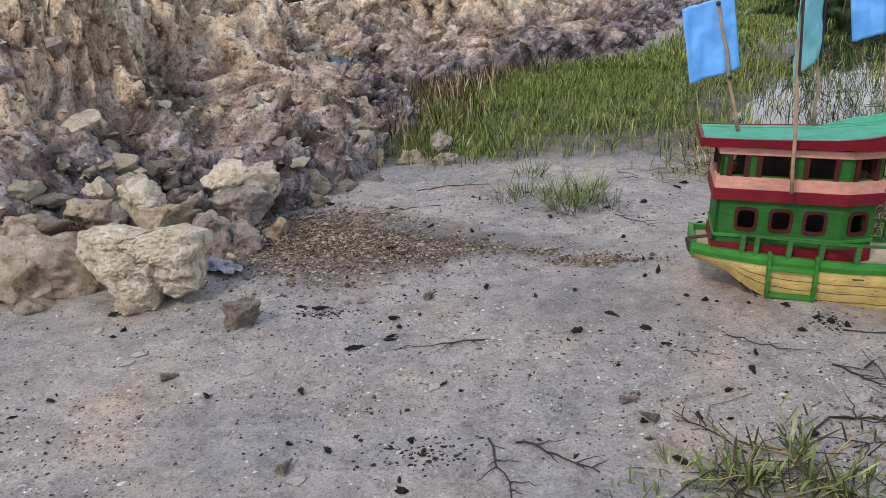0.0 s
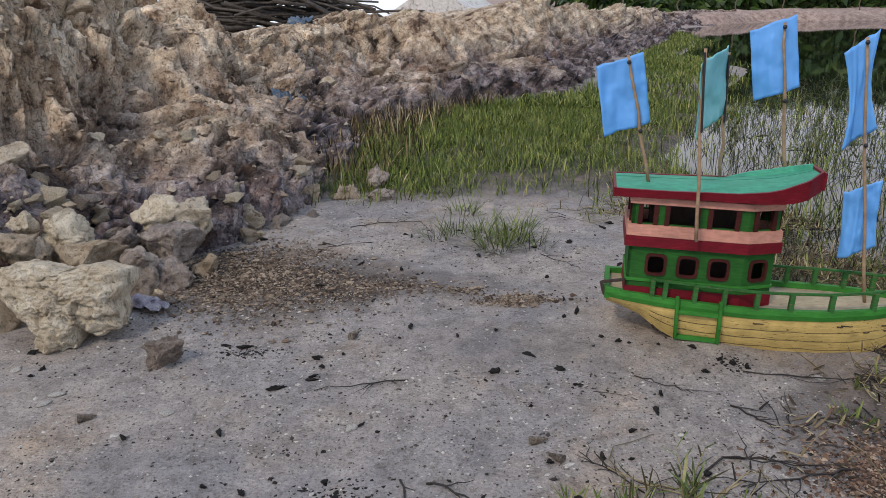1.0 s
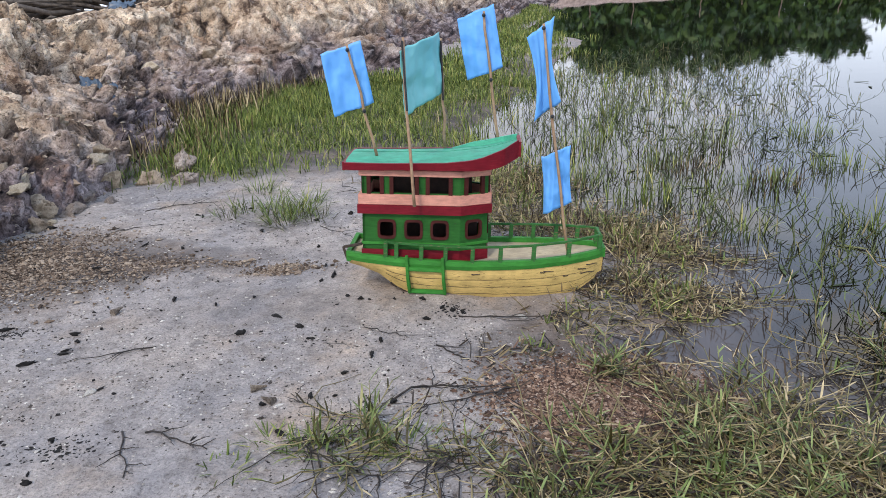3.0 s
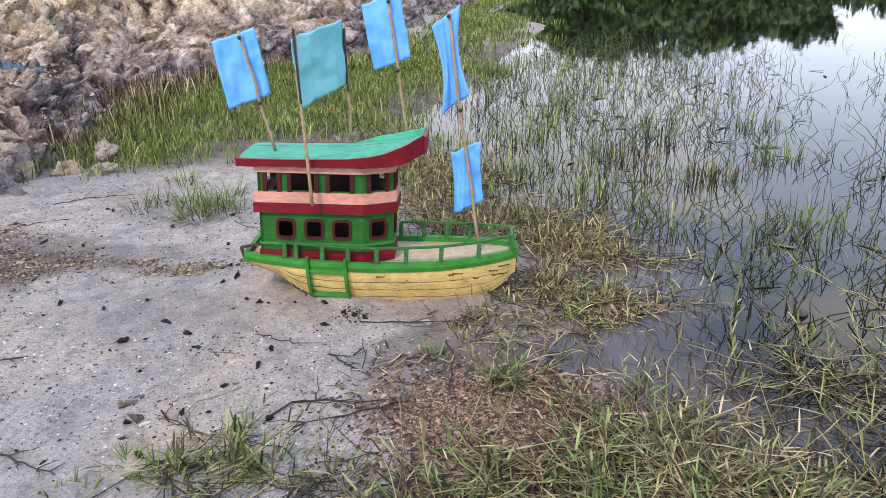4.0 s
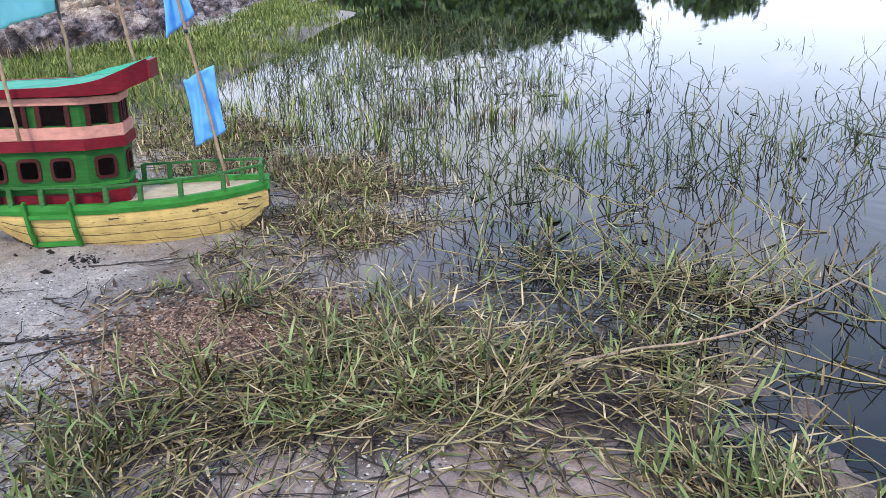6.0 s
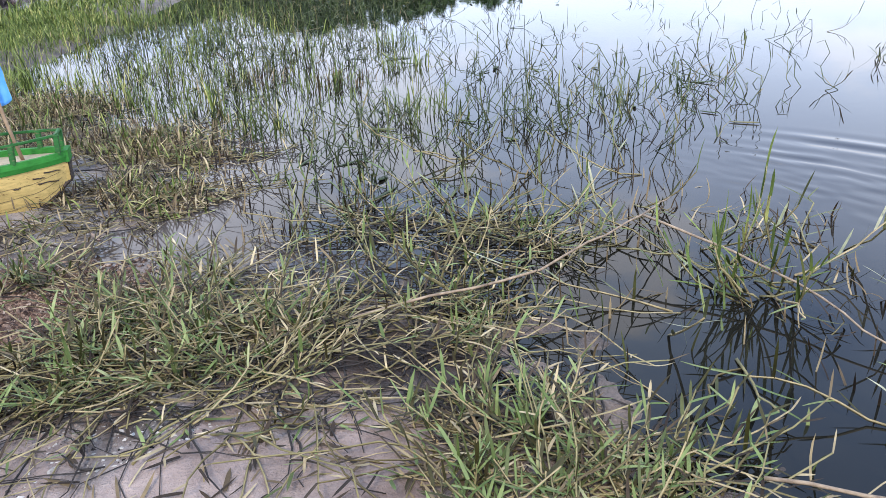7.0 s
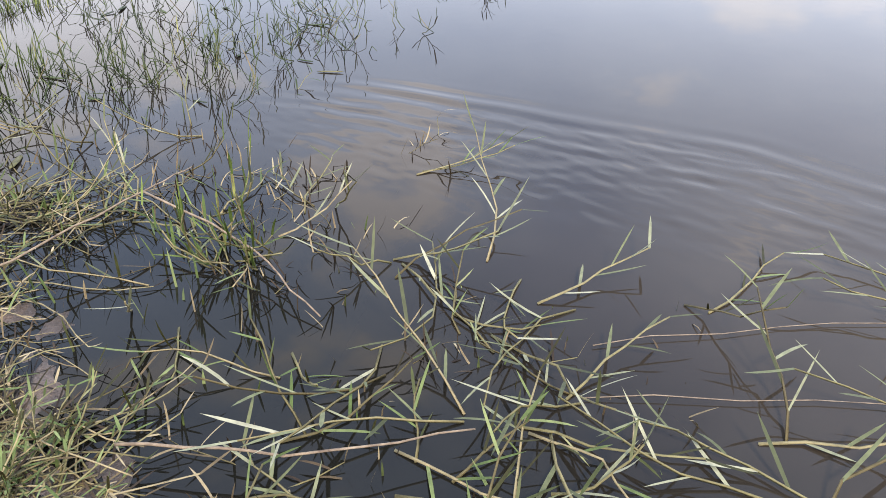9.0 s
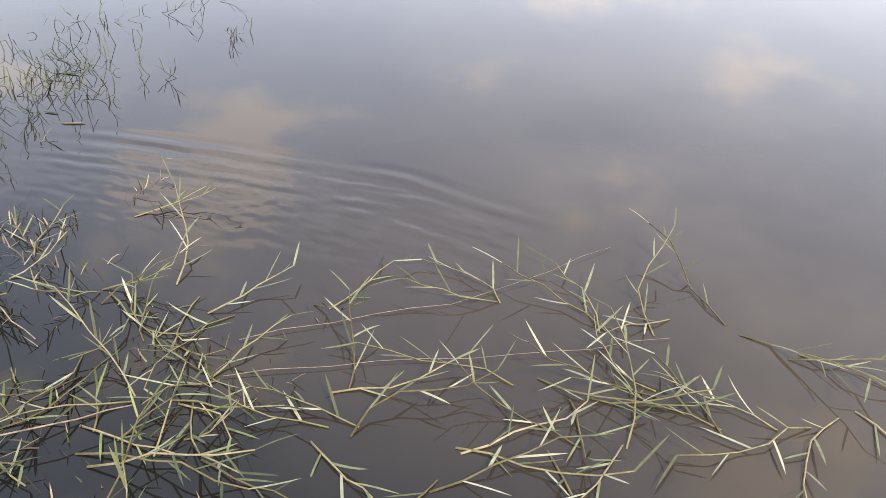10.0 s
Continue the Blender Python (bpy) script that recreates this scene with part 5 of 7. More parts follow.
def creeping(name, label, spots, seed, stems, mat_leaf, mat_stem, length=(0.10, 0.24), rise=(0.15, 0.9), leaf=(0.035, 0.085), leaf_w=0.0042, per=6, bend=0.45, thick=0.0013, flat=0.35, along=False):
    """Creeping pond grass: stems that sprawl and rise, with leaves set along them."""
    rng = np.random.RandomState(seed)
    base, hh, ww, le, az, cu = [], [], [], [], [], []
    tubes = []
    for x, y, k in spots:
        for _ in range(max(1, int(round(stems * k)))):
            a, up = rng.uniform(0, 6.283), rng.uniform(*rise)
            ln = rng.uniform(*length)
            bx, by = x + rng.normal(0, 0.022), y + rng.normal(0, 0.022)
            z0 = max(float(ground_height(bx, by, False)), WATER_Z + 0.001 if along else WATER_Z - 0.02)
            pts = [np.array([bx, by, z0])]
            n = 5
            for s in range(n):
                el = up * (0.55 + 0.9 * s / n) + rng.normal(0, 0.15)
                a += rng.normal(0, 0.22)
                q = pts[-1] + ln / n * np.array([math.cos(a) * math.cos(el), math.sin(a) * math.cos(el), math.sin(el)])
                q[2] = max(q[2], z0 + 0.003)
                pts.append(q)
            pts = np.array(pts)
            tubes.append((pts, thick, thick * 0.6))
            for j in range(per):
                f = (j + 1.2) / (per + 0.2) * n
                i = min(int(f), n - 1)
                c = pts[i] + (pts[i + 1] - pts[i]) * min(f - i, 1)
                base.append(c)
                hh.append(rng.uniform(*leaf))
                ww.append(leaf_w * rng.uniform(0.6, 1.25))
                if along:
                    d = pts[i + 1] - pts[i]
                    tilt = math.pi / 2 - math.atan2(d[2], math.hypot(d[0], d[1]))
                    le.append(min(max(tilt + rng.normal(-0.1, 0.3), 0.05), 1.55))
                    az.append(math.atan2(d[1], d[0]) + (1 if j % 2 else -1) * rng.uniform(0.25, 0.95))
                else:
                    le.append(rng.uniform(flat, 1.5) if j < per - 1 else rng.uniform(0.1, 0.9))
                    az.append(a + (1.1 if j % 2 else -1.1) + rng.normal(0, 0.8))
                cu.append(rng.normal(bend, 0.15 + bend))
    leaves = blades_mesh(name, np.array(base), np.array(hh), np.array(ww), np.array(le), np.array(az), np.array(cu), mat_leaf)
    thing = tagged(new(name, leaves), label, "grass", kind="stuff")
    attach("stems", tubes_mesh("stems", tubes, mat_stem, 3), thing)
    return thing


spots = sown(230, (1.5, 4.6, 0.9, 5.5), open_keep, 95)
creeping("water_grass", "dark leafy grass stems standing in open shallow water", [(x, y, 1.0) for x, y in spots], 96, 2, M_RUSH, M_RUSH, (0.06, 0.17), (0.35, 1.35), (0.025, 0.065), 0.0034, 4, 0.12, 0.0015, along=True)


def near_keep(x, y):
    g = grass_near(x, y)
    v = g + 0.75 * clumpy(x, y, 8.0, 15)
    return smooth(0.42, 0.9, v) * smooth(0.06, 0.25, g) * smooth(0.65, 1.35, ((x - 0.97) / 0.17) ** 2 + ((y - 0.91) / 0.125) ** 2 + 0.5 * clumpy(x, y, 9.0, 35))


spots = sown(190, (0.25, 1.8, -0.5, 1.3), near_keep, 51)
creeping("pond_grass", "creeping pale green grass matted on wet mud", [(x, y, 1.0) for x, y in spots], 52, 2, M_PADDY, M_STEM, (0.06, 0.17), (0.05, 0.85), (0.018, 0.042), 0.0033, 7, 0.12, 0.0016, along=True)
spots = sown(70, (0.25, 1.8, -0.5, 1.3), near_keep, 91)
creeping("pond_grass", "tufted green grass rising from wet mud", [(x, y, 1.0) for x, y in spots], 92, 2, M_PADDY, M_STEM, (0.02, 0.05), (0.5, 1.3), (0.028, 0.056), 0.0036, 7, 0.3, 0.0015, 0.25)
spots = sown(150, (0.45, 1.8, -0.4, 1.3), near_keep, 53)
creeping("dry_grass", "dead straw-coloured grass tangled over mud", [(x, y, 1.0) for x, y in spots], 54, 3, M_STRAW, M_STEM, (0.10, 0.28), (0.0, 0.25), (0.016, 0.045), 0.0030, 6, 0.1, 0.0016, along=True)


def off_boat(x, y):
    """0 where the boat lies, 1 elsewhere."""
    m = BOAT.inverted()
    bx, by = m[0][0] * x + m[0][1] * y + m[0][3], m[1][0] * x + m[1][1] * y + m[1][3]
    return 1 - smooth(-0.06, 0.0, bx) * smooth(0.66, 0.6, bx) * smooth(0.15, 0.10, np.abs(by))


def strand_keep(x, y):
    d = x - shore_x(y)
    v = smooth(-0.5, -0.15, d) * smooth(0.16, -0.04, d) * smooth(1.15, 1.35, y) * smooth(2.9, 2.4, y)
    v = np.maximum(v, 0.9 * np.exp(-(((x - 0.95) / 0.22) ** 2 + ((y - 2.35) / 0.16) ** 2)))
    return v * smooth(-0.5, 0.3, clumpy(x, y, 5, 5)) * off_boat(x, y)


spots = sown(480, (0.5, 1.9, 1.1, 2.9), strand_keep, 55)
creeping("dry_grass", "dry creeping grass runners strewn over sand", [(x, y, 1.0) for x, y in spots], 56, 2, M_STRAW, M_STEM, (0.07, 0.18), (0.0, 0.2), (0.02, 0.05), 0.003, 5)
spots = sown(150, (0.6, 1.9, 1.1, 2.9), strand_keep, 57)
creeping("pond_grass", "green creeping grass at the sand's edge", [(x, y, 1.0) for x, y in spots], 58, 2, M_GRASS, M_STEM, (0.04, 0.12), (0.0, 0.55), (0.02, 0.05), 0.0032, 5)


def emergent_keep(x, y):
    v = np.zeros_like(x)
    for cx, cy, r, k in [(1.60, 0.46, 0.15, 0.6), (1.80, 0.32, 0.13, 0.35), (1.62, 0.05, 0.2, 0.35), (1.75, -0.12, 0.2, 0.4), (1.9, 0.45, 0.2, 0.55), (1.95, -0.2, 0.2, 0.5), (1.68, 0.76, 0.2, 0.7), (1.88, 0.70, 0.2, 0.5), (1.5, 0.95, 0.15, 0.6),
                         (1.5, -0.35, 0.25, 0.8), (2.15, 0.75, 0.25, 0.2), (2.4, 0.62, 0.2, 0.12), (1.85, 0.95, 0.25, 0.3), (1.95, 0.25, 0.16, 0.6)]:
        v = np.maximum(v, k * np.exp(-((x - cx) ** 2 + (y - cy) ** 2) / (r * r)))
    return v


spots = sown(15, (1.5, 2.7, -0.8, 1.2), emergent_keep, 69)
creeping("water_grass", "faded stiff-leaved grass standing in shallow water", [(x, y, 1.0) for x, y in spots], 60, 2, M_FLOAT, M_STEM, (0.12, 0.26), (0.05, 0.8), (0.04, 0.08), 0.004, 5, 0.03, 0.0022, along=True)
spots = sown(32, (1.2, 2.7, -0.8, 1.2), emergent_keep, 61)
creeping("water_grass", "leafy pond grass rising out of shallow water", [(x, y, 1.0) for x, y in spots], 62, 2, M_SEDGE, M_STEM, (0.10, 0.24), (0.05, 0.75), (0.035, 0.075), 0.0038, 5, 0.06, 0.0022, along=True)
spots = sown(50, (1.2, 2.5, -0.7, 1.1), emergent_keep, 63)
creeping("dry_grass", "brown dead grass tangled in shallow water", [(x, y, 1.0) for x, y in spots], 64, 3, M_STRAW, M_STEM, (0.07, 0.18), (0.0, 0.3), (0.03, 0.06), 0.003, 5)
meadow("grass", "short upright green blades in shallow water", 260, (1.35, 2.3, -0.5, 1.1), emergent_keep, 0.062, 0.0036, M_SEDGE, 76, 0.35, 0.35)
meadow("stalks", "brown upright dead stalks in shallow water", 190, (1.3, 2.2, -0.4, 1.1), emergent_keep, 0.055, 0.0030, M_STRAW, 77, 0.25, 0.3)
floaters = [(2.54, -0.6), (2.52, -0.82), (2.71, -1.07), (2.69, -1.2), (2.31, -0.82), (2.42, -0.96), (2.33, -0.73), (2.07, -0.71), (2.21, -0.86), (2.39, -1.11), (2.56, -1.31), (2.08, -0.46), (1.95, -0.48), (1.97, -0.7),
            (2.0, -0.55), (2.24, -0.96), (2.08, 0.14), (2.15, -0.12), (2.0, -0.11), (1.88, -0.16), (1.98, -0.25), (1.9, -0.01), (2.17, -0.02), (1.73, -0.2), (2.62, -0.95), (2.45, -1.22)]
creeping("water_grass", "sparse long-leaved grass floating on open water", [(x, y, 1.0) for x, y in floaters], 66, 2, M_FLOAT, M_STEM, (0.18, 0.36), (0.02, 0.4), (0.05, 0.10), 0.0046, 6, 0.03, 0.0024, along=True)
leafy = [(1.90, 0.38), (1.88, 0.32), (1.93, 0.42), (1.95, 0.36), (1.91, 0.30), (1.86, 0.36)]
creeping("water_grass", "fresh green leafy grass clump standing in water", [(x, y, 1.0) for x, y in leafy], 65, 2, M_GRASS, M_STEM, (0.10, 0.20), (0.6, 1.35), (0.03, 0.07), 0.0042, 7, 0.1, 0.002, along=True)
far_spots = [(3.09, 1.43), (2.43, 0.97), (3.5, 1.9), (3.9, 2.4), (2.9, 1.2), (4.4, 3.1), (3.3, 2.5), (2.6, 1.5), (3.7, 1.3)]
creeping("water_grass", "isolated grass sprigs in open pond water", [(x, y, 1.0) for x, y in far_spots], 68, 4, M_RUSH, M_STEM, (0.08, 0.18), (0.1, 0.8), (0.04, 0.09), 0.004, 4)


def leaf_litter(n, box, keep, mat, seed, label):
    """Flat dead leaves and bits of straw lying on mud."""
    p = sown(n, box, keep, seed)
    rng = np.random.RandomState(seed + 1)
    base = np.stack([p[:, 0], p[:, 1], np.maximum(ground_height(p[:, 0], p[:, 1]), WATER_Z) + 0.002], -1)
    me = blades_mesh("leaf_litter", base, rng.uniform(0.012, 0.045, n), rng.uniform(0.0015, 0.0055, n), rng.uniform(1.3, 1.56, n), rng.uniform(0, 6.283, n), rng.normal(0, 0.12, n), mat)
    tagged(new("leaf_litter", me), label, "leaf litter", kind="stuff")


def bare_mud(x, y):
    return smooth(0.8, 0.95, x) * smooth(1.5, 1.38, x) * smooth(0.72, 0.6, y) * (0.3 + 0.7 * smooth(-0.2, 0.3, clumpy(x, y, 9, 31)))


def thatch(x, y):
    d = x - shore_x(y)
    return smooth(-0.55, -0.15, d) * smooth(0.1, -0.02, d) * smooth(-0.3, 0.3, clumpy(x, y, 7, 33)) * smooth(0.8, 1.3, ((x - 0.97) / 0.19) ** 2 + ((y - 0.91) / 0.15) ** 2)


leaf_litter(450, (0.8, 1.5, -0.3, 0.72), bare_mud, M_STRAW, 81, "brown dead leaves pressed into pinkish mud")
leaf_litter(2200, (0.7, 1.6, 0.85, 2.4), thatch, M_STRAW, 83, "flattened straw and dead leaves at the waterline")
leaf_litter(350, (0.7, 1.6, 0.85, 2.4), thatch, M_RED, 85, "pinkish-brown dead leaves at the waterline")


def runners(name, label, n, box, keep, mat, seed, length, r):
    """Thin crooked runners and roots lying on the ground."""
    p = sown(n, box, keep, seed)
    rng = random.Random(seed)
    tubes = []
    for x, y in p:
        a, ln = rng.uniform(0, 6.283), rng.uniform(*length)
        pts = []
        for k in range(6):
            pts.append((x, y, max(float(ground_height(x, y, False)), WATER_Z) + 0.002 + abs(rng.gauss(0, 0.004))))
            a += rng.gauss(0, 0.35)
            x, y = x + math.cos(a) * ln / 5, y + math.sin(a) * ln / 5
        tubes.append((np.array(pts), r * rng.uniform(0.6, 1.4), r * 0.4))
    return tagged(new(name, tubes_mesh(name, tubes, mat, 4)), label, "runners", kind="stuff")


def any_grass(x, y):
    return np.maximum(smooth(0.15, 0.6, grass_near(x, y)), strand_keep(x, y))


runners("dead_runners", "dark dead grass runners and roots lying on mud", 850, (0.4, 1.9, -0.4, 2.8), any_grass, M_TWIG, 71, (0.06, 0.24), 0.0013)
runners("dry_runners", "pale dry grass runners lying on mud", 380, (0.4, 1.9, -0.4, 2.8), any_grass, M_STEM, 73, (0.06, 0.24), 0.0012)


def tuft(x, y, n, h, seed, mat, label):
    rng = np.random.RandomState(seed)
    r = 0.045 * np.sqrt(rng.uniform(0, 1, n))
    a = rng.uniform(0, 6.283, n)
    px, py = r * np.cos(a), r * np.sin(a)
    z0 = float(ground_height(x, y))
    base = np.stack([px, py, np.full(n, -0.003)], -1)
    me = blades_mesh("grass_tuft", base, h * rng.uniform(0.4, 1.2, n), rng.uniform(0.0014, 0.0030, n), rng.uniform(0.35, 1.45, n), a + rng.normal(0, 0.7, n), rng.normal(0.2, 0.4, n), mat)
    ob = new("grass_tuft", me)
    ob.location = (x, y, z0)
    tagged(ob, label, "grass", "tufts on the sand")


for k, (x, y, n, h) in enumerate([(0.34, 2.05, 80, 0.12), (0.39, 2.12, 70, 0.13), (0.30, 2.16, 50, 0.12), (0.17, 2.15, 40, 0.10), (0.22, 2.2, 40, 0.10), (0.42, 2.22, 50, 0.12), (0.45, 2.05, 30, 0.09), (0.26, 2.43, 40, 0.11),
                                  (0.44, 0.86, 70, 0.10), (0.52, 0.82, 80, 0.11), (0.60, 0.83, 60, 0.10), (0.38, 0.885, 40, 0.09), (0.68, 0.79, 70, 0.11), (0.31, 0.82, 25, 0.08), (0.88, 1.13, 40, 0.08), (1.0, 1.17, 30, 0.07),
                                  (-0.28, 2.75, 40, 0.11), (-0.36, 2.9, 40, 0.12), (-0.25, 2.68, 30, 0.09)]):
    tuft(x, y, int(n * (1.5 if y > 1.5 else 1.2)), h * (0.78 if y > 1.5 else 0.42), 300 + k, M_GRASS if k % 3 else M_PADDY, "small tuft of green grass growing in sand")


def long_stem(pts, r, label):
    rng = random.Random(len(pts))
    path = []
    for a, b in zip(pts[:-1], pts[1:]):
        seg = wander(a, b, rng, 0.05, 6)
        path += list(seg[:-1])
    path.append(np.array(pts[-1]))
    tagged(new("dry_stem", tubes_mesh("dry_stem", [(np.array(path), r * 0.62, r * 0.35)], M_REED, 6)), label, "stem", "long stems on the water")


long_stem([(1.36, 0.56, 0.03), (1.62, 0.50, 0.05), (1.86, 0.55, 0.06), (2.0, 0.62, 0.04)], 0.0034, "long pale dry reed stem lying across grass")
long_stem([(1.86, 0.55, 0.06), (1.90, 0.30, 0.03), (1.88, 0.12, 0.0)], 0.0035, "long pale reed stem bent into water")
long_stem([(1.55, 0.08, 0.02), (1.66, -0.08, 0.03), (1.84, -0.2, 0.02)], 0.0034, "yellow reed stem lying in shallow water")
long_stem([(2.1, -0.2, -0.008), (2.45, -0.5, -0.008), (2.9, -0.72, -0.008)], 0.0014, "thin pale reed stem floating on water")
long_stem([(2.0, -0.25, -0.008), (2.3, -0.62, -0.006), (2.6, -0.95, -0.008)], 0.0014, "pale reed stem floating on water")


# ---- the model boat ----
# x runs from stern (0) to bow (0.6), y to its left, z up from the keel
def box(bm, x0, x1, y0, y1, z0, z1):
    m = Matrix.Translation(((x0 + x1) / 2, (y0 + y1) / 2, (z0 + z1) / 2)) @ Matrix.Diagonal((x1 - x0, y1 - y0, z1 - z0, 1))
    return bmesh.ops.create_cube(bm, size=1.0, matrix=m)["verts"]


def bar(bm, a, b, w, h, up=(0, 0, 1)):
    """A square bar from a to b."""
    a, b = Vector(a), Vector(b)
    d = b - a
    t = d.normalized()
    s = t.cross(Vector(up)).normalized()
    u = s.cross(t).normalized()
    m = Matrix.Identity(4)
    for i, (v, k) in enumerate(((t, d.length), (s, w), (u, h))):
        for j in range(3):
            m[j][i] = v[j] * k
    m.translation = (a + b) / 2
    return bmesh.ops.create_cube(bm, size=1.0, matrix=m)["verts"]


def softened(bm, off=0.0012, seg=2):
    bmesh.ops.remove_doubles(bm, verts=bm.verts[:], dist=1e-6)
    bmesh.ops.bevel(bm, geom=bm.edges[:], offset=off, segments=seg, affect="EDGES", clamp_overlap=True)
    return bm


def half_beam(x):
    return float(np.interp(x, [0.0, 0.05, 0.15, 0.25, 0.36, 0.44, 0.51, 0.56, 0.585, 0.60], [0.070, 0.083, 0.095, 0.099, 0.096, 0.087, 0.069, 0.048, 0.034, 0.021]))


def sheer(x):
    return float(np.interp(x, [0.0, 0.12, 0.28, 0.42, 0.52, 0.60], [0.100, 0.094, 0.091, 0.096, 0.103, 0.110]))


def keel_z(x):
    return float(np.interp(x, [0.0, 0.03, 0.07, 0.11, 0.15, 0.20, 0.48, 0.54, 0.575, 0.60], [0.062, 0.056, 0.042, 0.012, -0.008, -0.012, -0.010, 0.0, 0.024, 0.050]))


def hull_ring(x, n, z_top=0.0, grow=0.0):
    """Half section of the hull at x, from the sheer down to the keel, on the right side."""
    top, bot, w = sheer(x) + z_top, keel_z(x), half_beam(x) + grow
    out = []
    for k in range(n):
        t = k / (n - 1)
        z = top + (bot - top) * t
        f = 1 - 0.30 * t ** 1.6 if k < n - 1 else 0.62
        out.append((x, -w * f, z))
    return out


def hull_shell(bm, xs, n, z_top, grow=0.0, planks=True):
    rows = []
    for x in xs:
        r = hull_ring(x, n, z_top, grow)
        if planks:
            r = [(a, b * (1 - (0.007 if (k % 5 == 2 and 0 < k < n - 1) else 0.0)), c) for k, (a, b, c) in enumerate(r)]
        ring = r + [(a, -b, c) for a, b, c in reversed(r)]
        rows.append([bm.verts.new(p) for p in ring])
    for a, b in zip(rows[:-1], rows[1:]):
        for i in range(len(a) - 1):
            bm.faces.new((a[i], a[i + 1], b[i + 1], b[i]))
    bm.faces.new(rows[0])
    bm.faces.new(rows[-1][::-1])
    return rows


CABIN = [(0.036, -0.075), (0.260, -0.075), (0.323, -0.042), (0.323, 0.042), (0.260, 0.075), (0.036, 0.075)]  # right side first


def wall_with_holes(bm, a, b, z0, z1, holes, thick=0.006):
    """A wall from a to b in plan, with holes (s0, s1, z0, z1) cut through it."""
    a, b = Vector((*a, 0)), Vector((*b, 0))
    d = (b - a).normalized()
    nrm = Vector((d.y, -d.x, 0))
    ln = (b - a).length
    ss = sorted({0.0, ln, *[h[0] for h in holes], *[h[1] for h in holes]})
    zs = sorted({z0, z1, *[h[2] for h in holes], *[h[3] for h in holes]})
    solid = {(i, j) for i in range(len(ss) - 1) for j in range(len(zs) - 1)
             if not any(h[0] <= (ss[i] + ss[i + 1]) / 2 <= h[1] and h[2] <= (zs[j] + zs[j + 1]) / 2 <= h[3] for h in holes)}
    verts = {}

    def vert(i, j, k):
        if (i, j, k) not in verts:
            verts[i, j, k] = bm.verts.new(a + d * ss[i] + nrm * (-thick * k) + Vector((0, 0, zs[j])))
        return verts[i, j, k]
    for i, j in solid:
        q = [(i, j), (i + 1, j), (i + 1, j + 1), (i, j + 1)]
        bm.faces.new([vert(u, v, 0) for u, v in q])
        bm.faces.new([vert(u, v, 1) for u, v in reversed(q)])
        for (u, v), (u2, v2), nb in ((q[0], q[1], (i, j - 1)), (q[1], q[2], (i + 1, j)), (q[2], q[3], (i, j + 1)), (q[3], q[0], (i - 1, j))):
            if nb not in solid:
                bm.faces.new((vert(u2, v2, 0), vert(u, v, 0), vert(u, v, 1), vert(u2, v2, 1)))


def ring_band(bm, outline, z0, z1, grow, inner):
    """A closed band round an outline in plan."""
    def grown(k):
        out = []
        n = len(outline)
        for i in range(n):
            p, c, q = Vector(outline[i - 1]), Vector(outline[i]), Vector(outline[(i + 1) % n])
            n1, n2 = (c - p).normalized(), (q - c).normalized()
            m = Vector((n1.y + n2.y, -n1.x - n2.x))
            m = m / max(m.length_squared, 1e-9) * 2
            out.append(c + m * k)
        return out
    o, i = grown(grow), grown(inner)
    rows = [[bm.verts.new((p.x, p.y, z)) for p in ps] for ps, z in ((o, z0), (o, z1), (i, z1), (i, z0))]
    n = len(outline)
    for k in range(4):
        a, b = rows[k], rows[(k + 1) % 4]
        for j in range(n):
            bm.faces.new((a[j], a[(j + 1) % n], b[(j + 1) % n], b[j]))


def window_ring(bm, centre, d, w, h, border, depth):
    """A rounded window surround; d is the wall's direction in plan."""
    n = Vector((d[1], -d[0], 0))
    t = Vector((d[0], d[1], 0))
    rows = []
    for (rw, rh), off in (((w, h), 0.0), ((w, h), depth), ((w - border, h - border), depth), ((w - border, h - border), -0.004)):
        row = []
        for k in range(20):
            a = 2 * math.pi * k / 20
            ca, sa = math.cos(a), math.sin(a)
            e = 0.42
            row.append(bm.verts.new(Vector(centre) + t * (rw * math.copysign(abs(ca) ** e, ca)) + Vector((0, 0, rh * math.copysign(abs(sa) ** e, sa))) + n * off))
        rows.append(row)
    for a, b in zip(rows[:-1], rows[1:]):
        for k in range(20):
            bm.faces.new((a[k], a[(k + 1) % 20], b[(k + 1) % 20], b[k]))


def roof_z(x):
    return float(np.interp(x, [0.0, 0.10, 0.23, 0.31, 0.355, 0.39], [0.312, 0.313, 0.317, 0.327, 0.339, 0.353]))


def roof_w(x):
    return float(np.interp(x, [0.0, 0.05, 0.28, 0.355, 0.39], [0.086, 0.090, 0.092, 0.078, 0.040]))


